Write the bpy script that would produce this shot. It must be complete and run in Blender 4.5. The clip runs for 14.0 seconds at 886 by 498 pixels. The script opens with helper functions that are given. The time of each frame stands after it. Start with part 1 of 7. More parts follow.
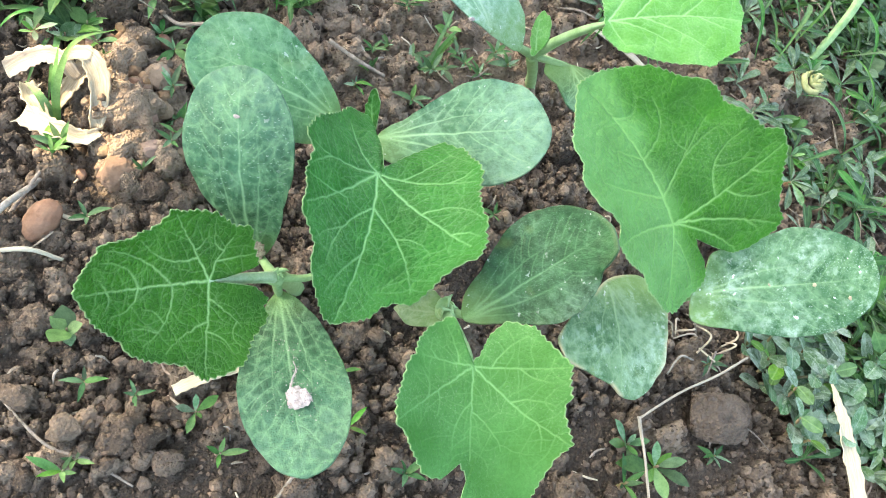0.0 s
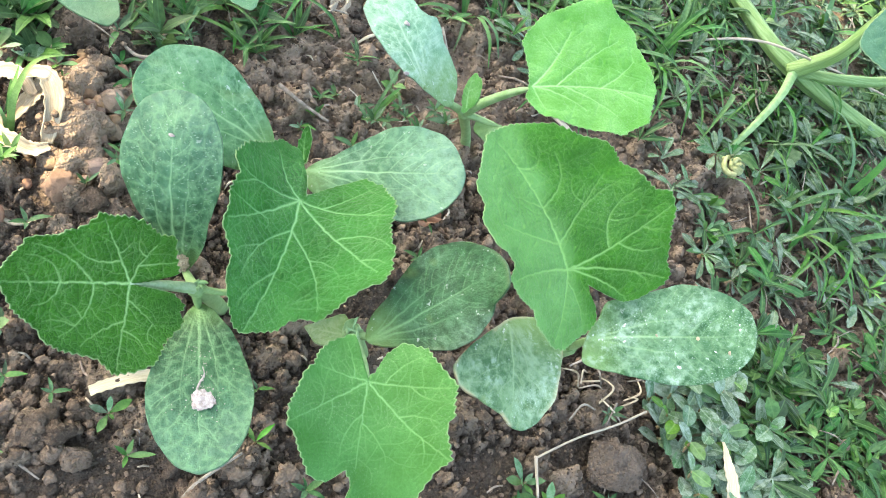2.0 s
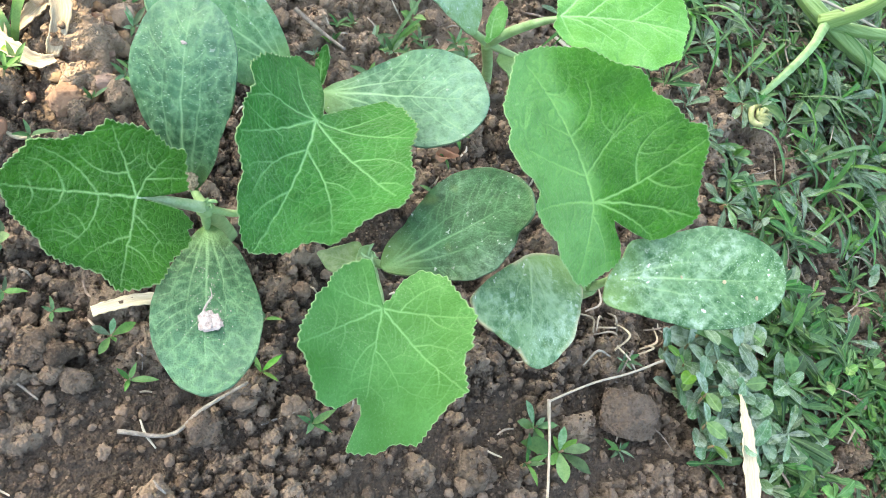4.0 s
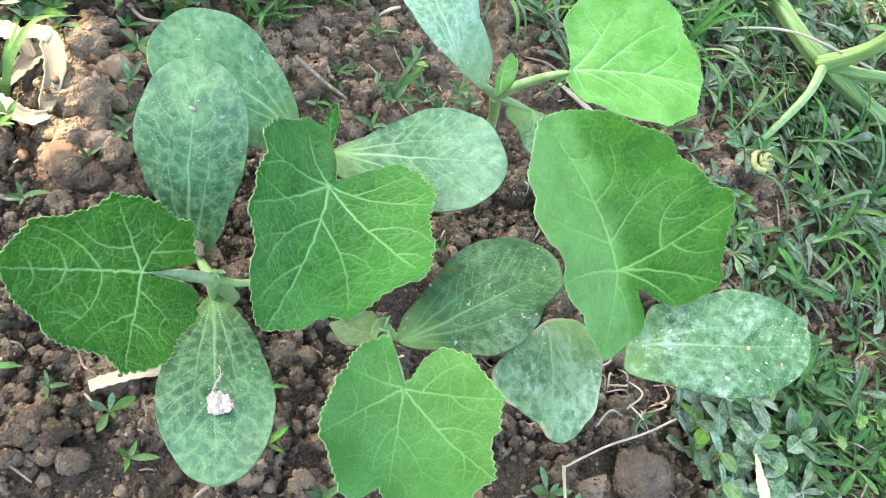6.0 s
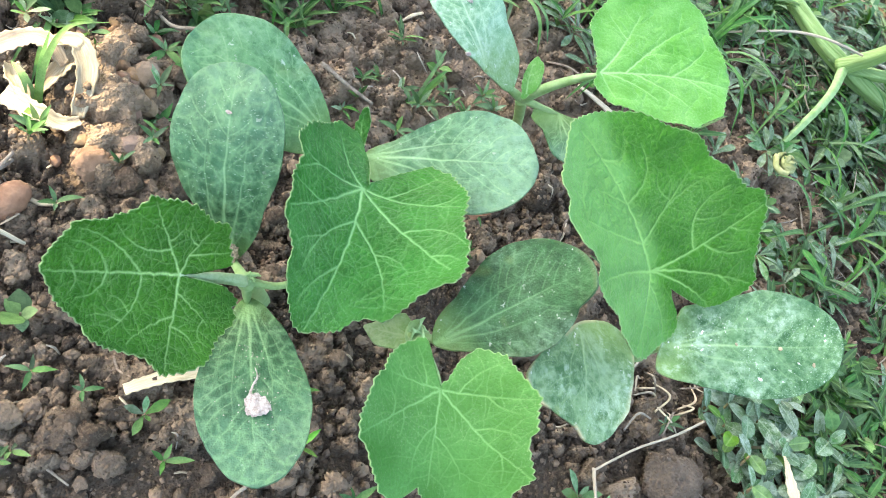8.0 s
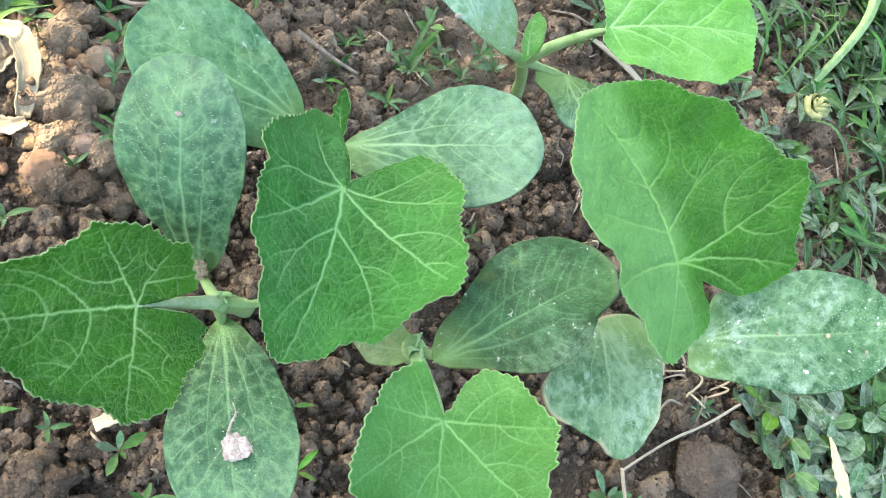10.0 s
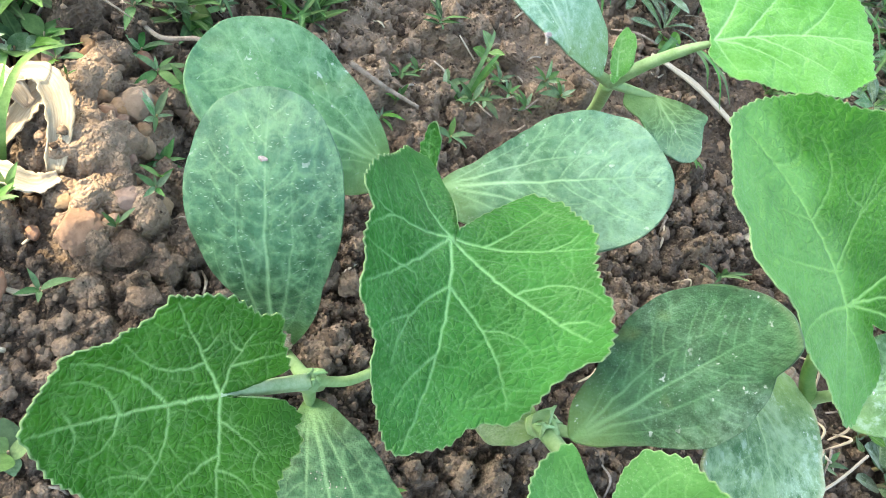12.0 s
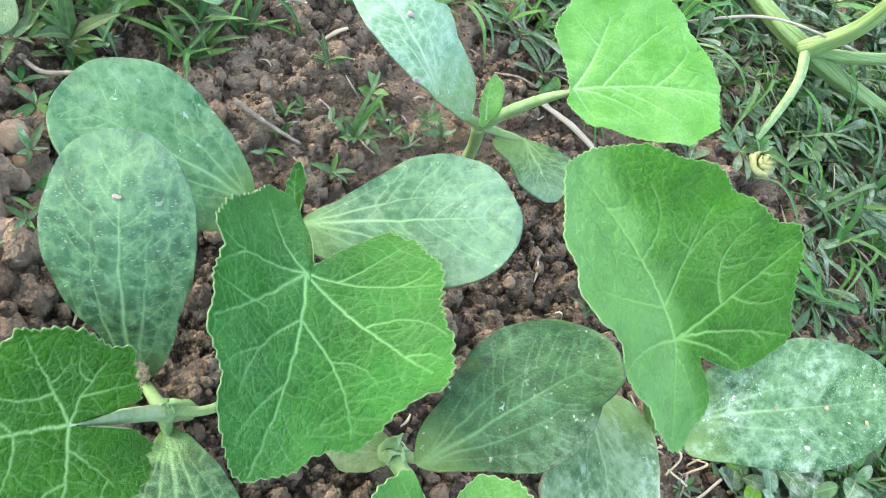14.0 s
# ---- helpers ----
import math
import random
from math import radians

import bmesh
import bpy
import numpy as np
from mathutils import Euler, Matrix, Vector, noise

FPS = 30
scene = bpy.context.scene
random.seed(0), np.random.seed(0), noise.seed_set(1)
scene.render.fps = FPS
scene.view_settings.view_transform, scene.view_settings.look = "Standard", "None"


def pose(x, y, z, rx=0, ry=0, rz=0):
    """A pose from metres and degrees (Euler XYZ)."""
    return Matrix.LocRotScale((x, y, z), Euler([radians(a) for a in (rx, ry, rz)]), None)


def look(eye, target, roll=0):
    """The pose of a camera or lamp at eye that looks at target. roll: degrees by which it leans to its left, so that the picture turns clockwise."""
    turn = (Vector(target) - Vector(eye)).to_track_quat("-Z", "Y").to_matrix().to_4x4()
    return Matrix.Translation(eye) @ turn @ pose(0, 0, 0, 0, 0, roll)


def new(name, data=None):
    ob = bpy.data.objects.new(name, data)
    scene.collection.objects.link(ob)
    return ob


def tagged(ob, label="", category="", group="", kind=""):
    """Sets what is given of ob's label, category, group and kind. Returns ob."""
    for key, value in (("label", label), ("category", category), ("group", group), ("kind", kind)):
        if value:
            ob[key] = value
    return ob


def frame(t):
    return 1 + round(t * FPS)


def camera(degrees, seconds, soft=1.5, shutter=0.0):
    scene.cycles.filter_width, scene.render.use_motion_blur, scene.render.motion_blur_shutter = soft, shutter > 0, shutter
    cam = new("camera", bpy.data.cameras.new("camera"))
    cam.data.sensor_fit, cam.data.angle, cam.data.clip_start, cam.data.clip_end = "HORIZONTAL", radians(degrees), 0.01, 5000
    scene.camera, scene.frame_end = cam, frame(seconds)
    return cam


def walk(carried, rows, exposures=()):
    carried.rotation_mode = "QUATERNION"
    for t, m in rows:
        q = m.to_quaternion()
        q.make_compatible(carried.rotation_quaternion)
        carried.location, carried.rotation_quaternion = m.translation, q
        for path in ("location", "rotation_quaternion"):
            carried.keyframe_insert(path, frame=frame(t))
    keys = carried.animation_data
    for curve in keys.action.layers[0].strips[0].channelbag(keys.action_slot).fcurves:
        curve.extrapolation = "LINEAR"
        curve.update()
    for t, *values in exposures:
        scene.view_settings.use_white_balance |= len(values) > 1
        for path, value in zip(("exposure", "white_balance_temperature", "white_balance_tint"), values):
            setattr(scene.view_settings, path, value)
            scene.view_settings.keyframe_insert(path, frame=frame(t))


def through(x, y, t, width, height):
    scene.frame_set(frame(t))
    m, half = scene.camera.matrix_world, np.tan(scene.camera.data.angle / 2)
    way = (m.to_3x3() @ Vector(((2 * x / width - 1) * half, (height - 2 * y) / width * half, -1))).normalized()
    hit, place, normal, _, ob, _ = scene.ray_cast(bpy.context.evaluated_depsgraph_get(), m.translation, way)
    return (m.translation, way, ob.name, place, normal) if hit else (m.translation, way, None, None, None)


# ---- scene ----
cam = camera(53.90, 14.0, soft=1.0)
EXPOSURES = [(0.0, 2.85, 7080, 0), (8.2, 2.85, 7080, 0), (10.3, 2.73, 7080, 0), (11.0, 2.67, 7080, 0), (11.5, 2.77, 7080, 0), (12.5, 2.85, 7080, 0), (14.0, 2.85, 7080, 0)]      # stops, kelvin, tint
# seconds, eye in metres, turn in degrees
ROWS = [
    (0.0, -0.1261, -0.1320, 0.2927, 26.72, -18.20, -11.85),
    (0.5, -0.1238, -0.1352, 0.3064, 29.69, -19.75, -10.56),
    (1.0, -0.1215, -0.1440, 0.3118, 31.34, -21.31, -9.82),
    (1.5, -0.1169, -0.1499, 0.3122, 31.33, -21.82, -9.54),
    (2.0, -0.1168, -0.1562, 0.3112, 30.40, -22.16, -8.59),
    (2.5, -0.1137, -0.1605, 0.3066, 29.45, -22.48, -7.60),
    (3.0, -0.1118, -0.1620, 0.3029, 28.59, -22.73, -6.93),
    (3.2, -0.1130, -0.1617, 0.3017, 28.31, -22.82, -6.68),
    (5.3, -0.1188, -0.1494, 0.2846, 26.24, -23.85, -6.58),
    (5.5, -0.1212, -0.1457, 0.2853, 26.80, -24.16, -7.02),
    (6.0, -0.1251, -0.1393, 0.2861, 28.76, -24.47, -7.58),
    (6.5, -0.1282, -0.1380, 0.2827, 29.95, -24.77, -7.62),
    (7.0, -0.1304, -0.1387, 0.2825, 30.49, -24.94, -7.79),
    (7.5, -0.1326, -0.1383, 0.2845, 30.51, -24.45, -7.98),
    (8.0, -0.1322, -0.1404, 0.2827, 29.33, -23.86, -7.64),
    (8.2, -0.1329, -0.1406, 0.2831, 28.79, -23.71, -7.49),
    (10.3, -0.1131, -0.1066, 0.2561, 25.35, -20.73, -11.15),
    (10.5, -0.1158, -0.1040, 0.2466, 24.66, -20.21, -11.88),
    (11.0, -0.1243, -0.0914, 0.2341, 23.07, -18.62, -13.52),
    (11.5, -0.1275, -0.0874, 0.2241, 24.83, -18.94, -13.58),
    (12.0, -0.1281, -0.0871, 0.2268, 29.58, -20.80, -13.31),
    (12.5, -0.1232, -0.0876, 0.2327, 34.50, -23.62, -14.10),
    (13.0, -0.1169, -0.0899, 0.2404, 38.43, -26.14, -15.67),
    (13.5, -0.1190, -0.0917, 0.2431, 36.67, -25.78, -16.07),
    (14.0, -0.1181, -0.0938, 0.2431, 32.24, -25.23, -15.43),
]
walk(cam, [(t, pose(x, y, z, rx, ry, rz)) for t, x, y, z, rx, ry, rz in ROWS], EXPOSURES)
# ---------------------------------------------------------------- light
SUN_FROM = Vector((-0.55, 0.62, 0.78)).normalized()      # towards the sun
world = bpy.data.worlds.new("sky")
scene.world = world
world.use_nodes = True
wn = world.node_tree
sky = wn.nodes.new("ShaderNodeTexSky")
sky.sky_type = "NISHITA"
sky.sun_disc = False
sky.sun_elevation = math.asin(SUN_FROM.z)
sky.sun_rotation = math.atan2(SUN_FROM.x, SUN_FROM.y)
sky.air_density, sky.dust_density, sky.ozone_density = 1.0, 4.0, 0.6
wn.nodes["Background"].inputs["Strength"].default_value = 0.15
wn.links.new(sky.outputs["Color"], wn.nodes["Background"].inputs["Color"])
sun_data = bpy.data.lights.new("sun", "SUN")
sun_data.energy, sun_data.angle, sun_data.color = 2.3, radians(0.5), (1.0, 0.80, 0.58)
sun = new("sun", sun_data)
sun.matrix_world = look(SUN_FROM * 20, (0, 0, 0))


# ---------------------------------------------------------------- materials
class Nodes:
    """A thin wrapper that adds and links shader nodes."""

    def __init__(self, name):
        self.mat = bpy.data.materials.new(name)
        self.mat.use_nodes = True
        self.tree = self.mat.node_tree
        self.bsdf = self.tree.nodes["Principled BSDF"]
        self.out = self.tree.nodes["Material Output"]

    def add(self, kind, **values):
        n = self.tree.nodes.new(kind)
        for key, value in values.items():
            setattr(n, key, value)
        return n

    def link(self, a, b):
        self.tree.links.new(a, b)

    def feed(self, socket, value):
        if isinstance(value, bpy.types.NodeSocket):
            self.link(value, socket)
        else:
            socket.default_value = value

    def noise(self, vec, scale, detail=4.0, rough=0.55):
        n = self.add("ShaderNodeTexNoise")
        n.inputs["Scale"].default_value, n.inputs["Detail"].default_value = scale, detail
        n.inputs["Roughness"].default_value = rough
        if vec is not None:
            self.link(vec, n.inputs["Vector"])
        return n.outputs["Fac"]

    def cells(self, vec, scale, feature="DISTANCE_TO_EDGE"):
        n = self.add("ShaderNodeTexVoronoi", feature=feature)
        n.inputs["Scale"].default_value = scale
        self.link(vec, n.inputs["Vector"])
        return n.outputs["Distance"]

    def ramp(self, fac, lo, hi, a=0.0, b=1.0):
        n = self.add("ShaderNodeMapRange")
        n.inputs["From Min"].default_value, n.inputs["From Max"].default_value = lo, hi
        n.inputs["To Min"].default_value, n.inputs["To Max"].default_value = a, b
        self.link(fac, n.inputs["Value"])
        return n.outputs["Result"]

    def maths(self, op, a, b=0.0):
        n = self.add("ShaderNodeMath", operation=op)
        self.feed(n.inputs[0], a)
        self.feed(n.inputs[1], b)
        return n.outputs[0]

    def mix(self, fac, a, b):
        n = self.add("ShaderNodeMix", data_type="RGBA")
        self.feed(n.inputs["Factor"], fac)
        for socket, v in ((n.inputs["A"], a), (n.inputs["B"], b)):
            self.feed(socket, v if isinstance(v, bpy.types.NodeSocket) else (*v, 1.0))
        return n.outputs["Result"]

    def attr(self, name):
        return self.add("ShaderNodeAttribute", attribute_name=name).outputs["Fac"]

    def uv(self):
        return self.add("ShaderNodeUVMap").outputs["UV"]

    def place(self):
        return self.add("ShaderNodeNewGeometry").outputs["Position"]

    def island(self):
        return self.add("ShaderNodeNewGeometry").outputs["Random Per Island"]

    def each(self):
        return self.add("ShaderNodeObjectInfo").outputs["Random"]

    def bump(self, height, strength, distance):
        n = self.add("ShaderNodeBump")
        n.inputs["Strength"].default_value, n.inputs["Distance"].default_value = strength, distance
        self.link(height, n.inputs["Height"])
        self.link(n.outputs["Normal"], self.bsdf.inputs["Normal"])

    def done(self, colour, rough, through=0.0, tint=None, spec=0.5):
        self.feed(self.bsdf.inputs["Base Color"], colour if isinstance(colour, bpy.types.NodeSocket) else (*colour, 1.0))
        self.feed(self.bsdf.inputs["Roughness"], rough)
        self.bsdf.inputs["Specular IOR Level"].default_value = spec
        if through:
            t = self.add("ShaderNodeBsdfTranslucent")
            self.feed(t.inputs["Color"], tint if tint is not None else colour)
            m = self.add("ShaderNodeMixShader")
            m.inputs["Fac"].default_value = through
            self.link(self.bsdf.outputs[0], m.inputs[1])
            self.link(t.outputs[0], m.inputs[2])
            self.link(m.outputs[0], self.out.inputs["Surface"])
        return self.mat


def warped(n, uv, scale, amount):
    """The leaf's own coordinates, pushed about a little so that cells are not straight."""
    wob = n.add("ShaderNodeTexNoise")
    wob.inputs["Scale"].default_value = scale
    n.link(uv, wob.inputs["Vector"])
    sc = n.add("ShaderNodeVectorMath", operation="SCALE")
    sc.inputs["Scale"].default_value = amount
    n.link(wob.outputs["Color"], sc.inputs[0])
    warp = n.add("ShaderNodeVectorMath", operation="ADD")
    n.link(uv, warp.inputs[0])
    n.link(sc.outputs[0], warp.inputs[1])
    return warp.outputs[0]


def leaf_material(name, deep, pale, vein, net=0.35, dust=0.0, rough=0.52, half=0.0):
    """A rough true leaf: raised pale veins, a fine net of darker cells between them, soft blotches and dust; half
    paints a sheen on one side.
    """
    n = Nodes(name)
    uv = n.uv()
    blotch = n.noise(uv, 70, 4, 0.6)
    fine = n.noise(uv, 1100, 4, 0.7)
    col = n.mix(n.ramp(blotch, 0.36, 0.66), deep, pale)
    at = warped(n, uv, 260, 0.0030)
    fineweb = n.ramp(n.cells(at, 640), 0.0, 0.11, 1.0, 0.0)
    speck = n.ramp(n.cells(at, 1500), 0.0, 0.25, 1.0, 0.0)
    middle = n.mix(0.55, pale, vein)
    some = n.ramp(n.noise(uv, 120, 3), 0.38, 0.6, 0.25, 1.0)
    col = n.mix(n.maths("MULTIPLY", n.maths("MULTIPLY", speck, 0.25), net), col, pale)
    col = n.mix(n.maths("MULTIPLY", n.maths("MULTIPLY", fineweb, some), net * 0.7), col, middle)
    col = n.mix(n.ramp(fine, 0.35, 0.70, 0.0, 0.40), col, n.mix(0.5, deep, (0.01, 0.04, 0.005)))
    # sheen of the tilted half, painted as a paler green up to the midrib
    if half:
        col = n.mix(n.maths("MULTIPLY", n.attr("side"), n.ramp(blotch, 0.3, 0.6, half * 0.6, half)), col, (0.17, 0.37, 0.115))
    col = n.mix(n.ramp(n.attr("vein"), 0.04, 0.75, 0.0, 0.85), col, vein)
    col = n.mix(n.ramp(n.attr("rim"), 0.35, 1.0, 0.0, 0.42), col, (0.42, 0.53, 0.29))
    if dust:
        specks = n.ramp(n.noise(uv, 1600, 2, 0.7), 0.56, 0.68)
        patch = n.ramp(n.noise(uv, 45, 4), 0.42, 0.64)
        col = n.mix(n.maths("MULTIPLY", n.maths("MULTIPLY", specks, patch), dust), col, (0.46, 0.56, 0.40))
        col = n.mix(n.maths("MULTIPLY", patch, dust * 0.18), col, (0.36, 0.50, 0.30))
    bulge = n.ramp(n.cells(at, 640), 0.0, 0.30, 0.0, 0.7 * net)
    relief = n.maths("ADD", n.maths("ADD", n.maths("MULTIPLY", fine, 0.22), bulge), n.maths("MULTIPLY", fineweb, -0.10))
    n.bump(relief, 0.7, 0.0009)
    return n.done(col, n.ramp(fine, 0.3, 0.7, rough - 0.05, rough + 0.15), 0.15, n.mix(0.4, col, (0.20, 0.45, 0.03)), 0.22)


def cotyledon_material(name, deep, pale, vein, powder=0.15, yellow=0.1, rough=0.40, tip=0.0, base=0.0, dry=0.08, mosaic=0.5):
    """A thick seed leaf: blue green, softly mottled and paler beside the veins, with a powdery bloom; tip paints in a
    pale sky sheen.
    """
    n = Nodes(name)
    uv = n.uv()
    big = n.noise(uv, 60, 3)
    mott = n.noise(uv, 260, 6, 0.72)
    fine = n.noise(uv, 1300, 3)
    blend = n.maths("ADD", n.maths("MULTIPLY", big, 0.5), n.maths("MULTIPLY", mott, 0.5))
    col = n.mix(n.ramp(blend, 0.40, 0.62), deep, pale)
    if base:
        col = n.mix(n.maths("MULTIPLY", n.ramp(n.attr("length"), 0.25, 0.7, 1.0, 0.0), base), col, n.mix(n.ramp(mott, 0.42, 0.58), [c * 0.75 for c in deep], deep))
    # sky reflected towards the tip, painted in as a pale blue-green
    if tip:
        col = n.mix(n.maths("MULTIPLY", n.ramp(n.attr("length"), 0.45, 0.95), n.ramp(mott, 0.35, 0.6, tip * 0.5, tip)), col, (0.180, 0.325, 0.245))
    web = n.ramp(n.cells(warped(n, uv, 190, 0.006), 210), 0.0, 0.22, 1.0, 0.0)
    col = n.mix(n.maths("MULTIPLY", n.maths("MULTIPLY", web, n.ramp(mott, 0.36, 0.55)), mosaic), col, n.mix(0.4, pale, vein))
    col = n.mix(n.maths("MULTIPLY", n.ramp(n.attr("near"), 0.15, 0.9), n.ramp(mott, 0.35, 0.62, 0.15, 0.15 + mosaic * 0.8)), col, n.mix(0.5, pale, vein))
    col = n.mix(n.ramp(n.attr("vein"), 0.06, 0.75, 0.0, 0.85), col, vein)
    col = n.mix(n.ramp(n.attr("stalk"), 0.0, 1.0, 0.0, 0.65), col, (0.20, 0.34, 0.09))
    col = n.mix(n.maths("MULTIPLY", n.ramp(n.noise(uv, 55, 2), 0.6, 0.75), yellow), col, (0.36, 0.40, 0.09))
    col = n.mix(n.maths("MULTIPLY", n.maths("MULTIPLY", n.attr("margin"), n.ramp(n.noise(uv, 60, 3), 0.47, 0.60)), dry), col, (0.46, 0.41, 0.25))
    grain = n.ramp(n.noise(uv, 1700, 3, 0.7), 0.56, 0.72)
    patch = n.ramp(n.noise(uv, 85, 5, 0.65), 0.42, 0.66)
    soft = n.ramp(n.noise(uv, 45, 3), 0.45, 0.7)
    bloom = n.maths("ADD", n.maths("MULTIPLY", n.maths("MULTIPLY", grain, patch), powder), n.maths("MULTIPLY", n.maths("MULTIPLY", soft, n.ramp(mott, 0.38, 0.6)), powder * 0.55))
    col = n.mix(bloom, col, (0.44, 0.58, 0.49))
    crust = n.maths("MULTIPLY", n.ramp(n.noise(uv, 260, 6, 0.72), 0.53, 0.62), n.ramp(n.noise(uv, 62, 3, 0.6), 0.46, 0.60))
    col = n.mix(n.maths("MULTIPLY", crust, max(0.0, powder - 0.3) * 0.6), col, (0.48, 0.58, 0.53))
    flake = n.maths("MULTIPLY", n.ramp(n.noise(uv, 380, 3, 0.6), 0.635, 0.67), n.ramp(n.noise(uv, 70, 2), 0.48, 0.6))
    col = n.mix(n.maths("MULTIPLY", flake, min(0.9, powder * 1.3)), col, (0.72, 0.74, 0.72))
    n.bump(n.maths("ADD", fine, n.maths("MULTIPLY", mott, 2.6)), 0.5, 0.0009)
    return n.done(col, n.ramp(patch, 0.0, 1.0, rough, rough + 0.15), 0.10, None, 0.4)


def plain_material(name, a, b, scale, rough=0.7, bump=0.3, through=0.0, size=0.0005, vary=0.0, stretch=None):
    """Two colours in a grain, with relief; vary shifts the brightness from piece to piece."""
    n = Nodes(name)
    vec = n.place()
    if stretch:
        m = n.add("ShaderNodeMapping")
        m.inputs["Scale"].default_value = stretch
        n.link(n.uv(), m.inputs["Vector"])
        vec = m.outputs["Vector"]
    f = n.noise(vec, scale, 5)
    f2 = n.noise(vec, scale * 6, 3)
    col = n.mix(n.ramp(n.maths("ADD", n.maths("MULTIPLY", f, 0.7), n.maths("MULTIPLY", f2, 0.3)), 0.35, 0.65), a, b)
    if vary:
        hsv = n.add("ShaderNodeHueSaturation")
        n.link(col, hsv.inputs["Color"])
        both = n.maths("FRACT", n.maths("ADD", n.island(), n.each()))
        n.link(n.ramp(both, 0, 1, 1 - vary, 1 + vary), hsv.inputs["Value"])
        n.link(n.ramp(n.maths("FRACT", n.maths("MULTIPLY", both, 7.0)), 0, 1, 0.485, 0.52), hsv.inputs["Hue"])
        n.link(n.ramp(n.maths("FRACT", n.maths("MULTIPLY", both, 13.0)), 0, 1, 0.7, 1.1), hsv.inputs["Saturation"])
        col = hsv.outputs["Color"]
    n.bump(n.maths("ADD", f, n.maths("MULTIPLY", f2, 0.6)), bump, size)
    return n.done(col, rough, through, None, 0.35)


def soil_material(name="soil", attr=True):
    n = Nodes(name)
    p = n.place()
    big = n.noise(p, 14, 4)
    mid = n.noise(p, 90, 5, 0.62)
    fine = n.noise(p, 700, 5, 0.65)
    col = n.mix(n.ramp(mid, 0.32, 0.68), (0.090, 0.062, 0.045), (0.235, 0.172, 0.128))
    col = n.mix(n.ramp(big, 0.45, 0.7, 0.0, 0.6), col, (0.140, 0.101, 0.077))
    if attr:
        # low tone goes near black: the shade of the crevices, painted in
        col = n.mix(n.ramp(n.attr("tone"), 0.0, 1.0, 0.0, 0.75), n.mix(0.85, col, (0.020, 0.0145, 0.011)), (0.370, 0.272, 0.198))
    col = n.mix(n.ramp(fine, 0.50, 0.75, 0.0, 0.4), col, (0.21, 0.160, 0.126))
    grit = n.ramp(n.cells(p, 420, "F1"), 0.05, 0.14, 1.0, 0.0)
    col = n.mix(n.maths("MULTIPLY", grit, n.ramp(n.noise(p, 60, 2), 0.52, 0.6)), col, (0.27, 0.215, 0.172))
    crumb = n.maths("ADD", n.maths("MULTIPLY", n.cells(p, 420, "F1"), -1.3), n.maths("MULTIPLY", n.cells(p, 1000, "F1"), -0.8))
    n.bump(n.maths("ADD", n.maths("ADD", fine, crumb), n.maths("MULTIPLY", mid, 0.8)), 0.9, 0.0016)
    return n.done(col, n.ramp(mid, 0.3, 0.7, 0.75, 0.97), 0, None, 0.25)


SOIL = soil_material()
CLOD = soil_material("soil_clod", False)


def crumb_material():
    """Loose crumbs of soil, from dark and moist to pale and dry, one by one."""
    n = Nodes("soil_crumb")
    p = n.place()
    fine = n.noise(p, 1100, 4, 0.65)
    mid = n.noise(p, 160, 4)
    col = n.mix(n.maths("POWER", n.island(), 1.25), (0.040, 0.026, 0.018), (0.280, 0.203, 0.148))
    col = n.mix(n.ramp(mid, 0.4, 0.65, 0.0, 0.5), col, (0.085, 0.062, 0.047))
    col = n.mix(n.ramp(fine, 0.5, 0.75, 0.0, 0.45), col, (0.27, 0.212, 0.170))
    n.bump(n.maths("ADD", fine, n.maths("MULTIPLY", n.cells(p, 700, "F1"), -1.2)), 0.8, 0.0009)
    return n.done(col, 0.95, 0, None, 0.25)


CRUMB = crumb_material()
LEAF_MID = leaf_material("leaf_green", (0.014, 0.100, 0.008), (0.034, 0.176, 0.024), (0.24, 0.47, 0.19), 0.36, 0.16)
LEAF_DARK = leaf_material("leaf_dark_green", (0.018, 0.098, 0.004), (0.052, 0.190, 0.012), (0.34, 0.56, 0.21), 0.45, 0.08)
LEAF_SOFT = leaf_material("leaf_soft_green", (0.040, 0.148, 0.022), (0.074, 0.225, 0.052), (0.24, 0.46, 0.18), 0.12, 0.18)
LEAF_DUSTY_SHEEN = leaf_material("leaf_dusty_sheen_green", (0.022, 0.120, 0.005), (0.058, 0.222, 0.016), (0.27, 0.49, 0.15), 0.40, 0.18, 0.52, 0.70)
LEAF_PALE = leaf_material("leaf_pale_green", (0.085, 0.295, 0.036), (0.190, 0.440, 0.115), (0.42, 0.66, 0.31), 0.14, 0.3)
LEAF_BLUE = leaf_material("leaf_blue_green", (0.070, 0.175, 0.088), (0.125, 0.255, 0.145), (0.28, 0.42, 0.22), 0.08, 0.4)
COT_GREEN = cotyledon_material("cotyledon_green", (0.014, 0.078, 0.027), (0.052, 0.168, 0.072), (0.27, 0.47, 0.24), 0.16, 0.03, 0.36, 0.32, 0.55, 0.06, 0.75)
COT_LIGHT = cotyledon_material("cotyledon_light", (0.034, 0.148, 0.042), (0.120, 0.290, 0.112), (0.29, 0.50, 0.24), 0.30, 0.20, 0.40, 0.25, 0.4)
COT_MIST = cotyledon_material("cotyledon_misty", (0.026, 0.108, 0.040), (0.090, 0.225, 0.112), (0.28, 0.48, 0.26), 0.26, 0.03, 0.42, 0.8, 0.5)
COT_POWDER = cotyledon_material("cotyledon_powdery", (0.018, 0.088, 0.026), (0.115, 0.245, 0.115), (0.26, 0.42, 0.21), 1.0, 0.22, 0.6)
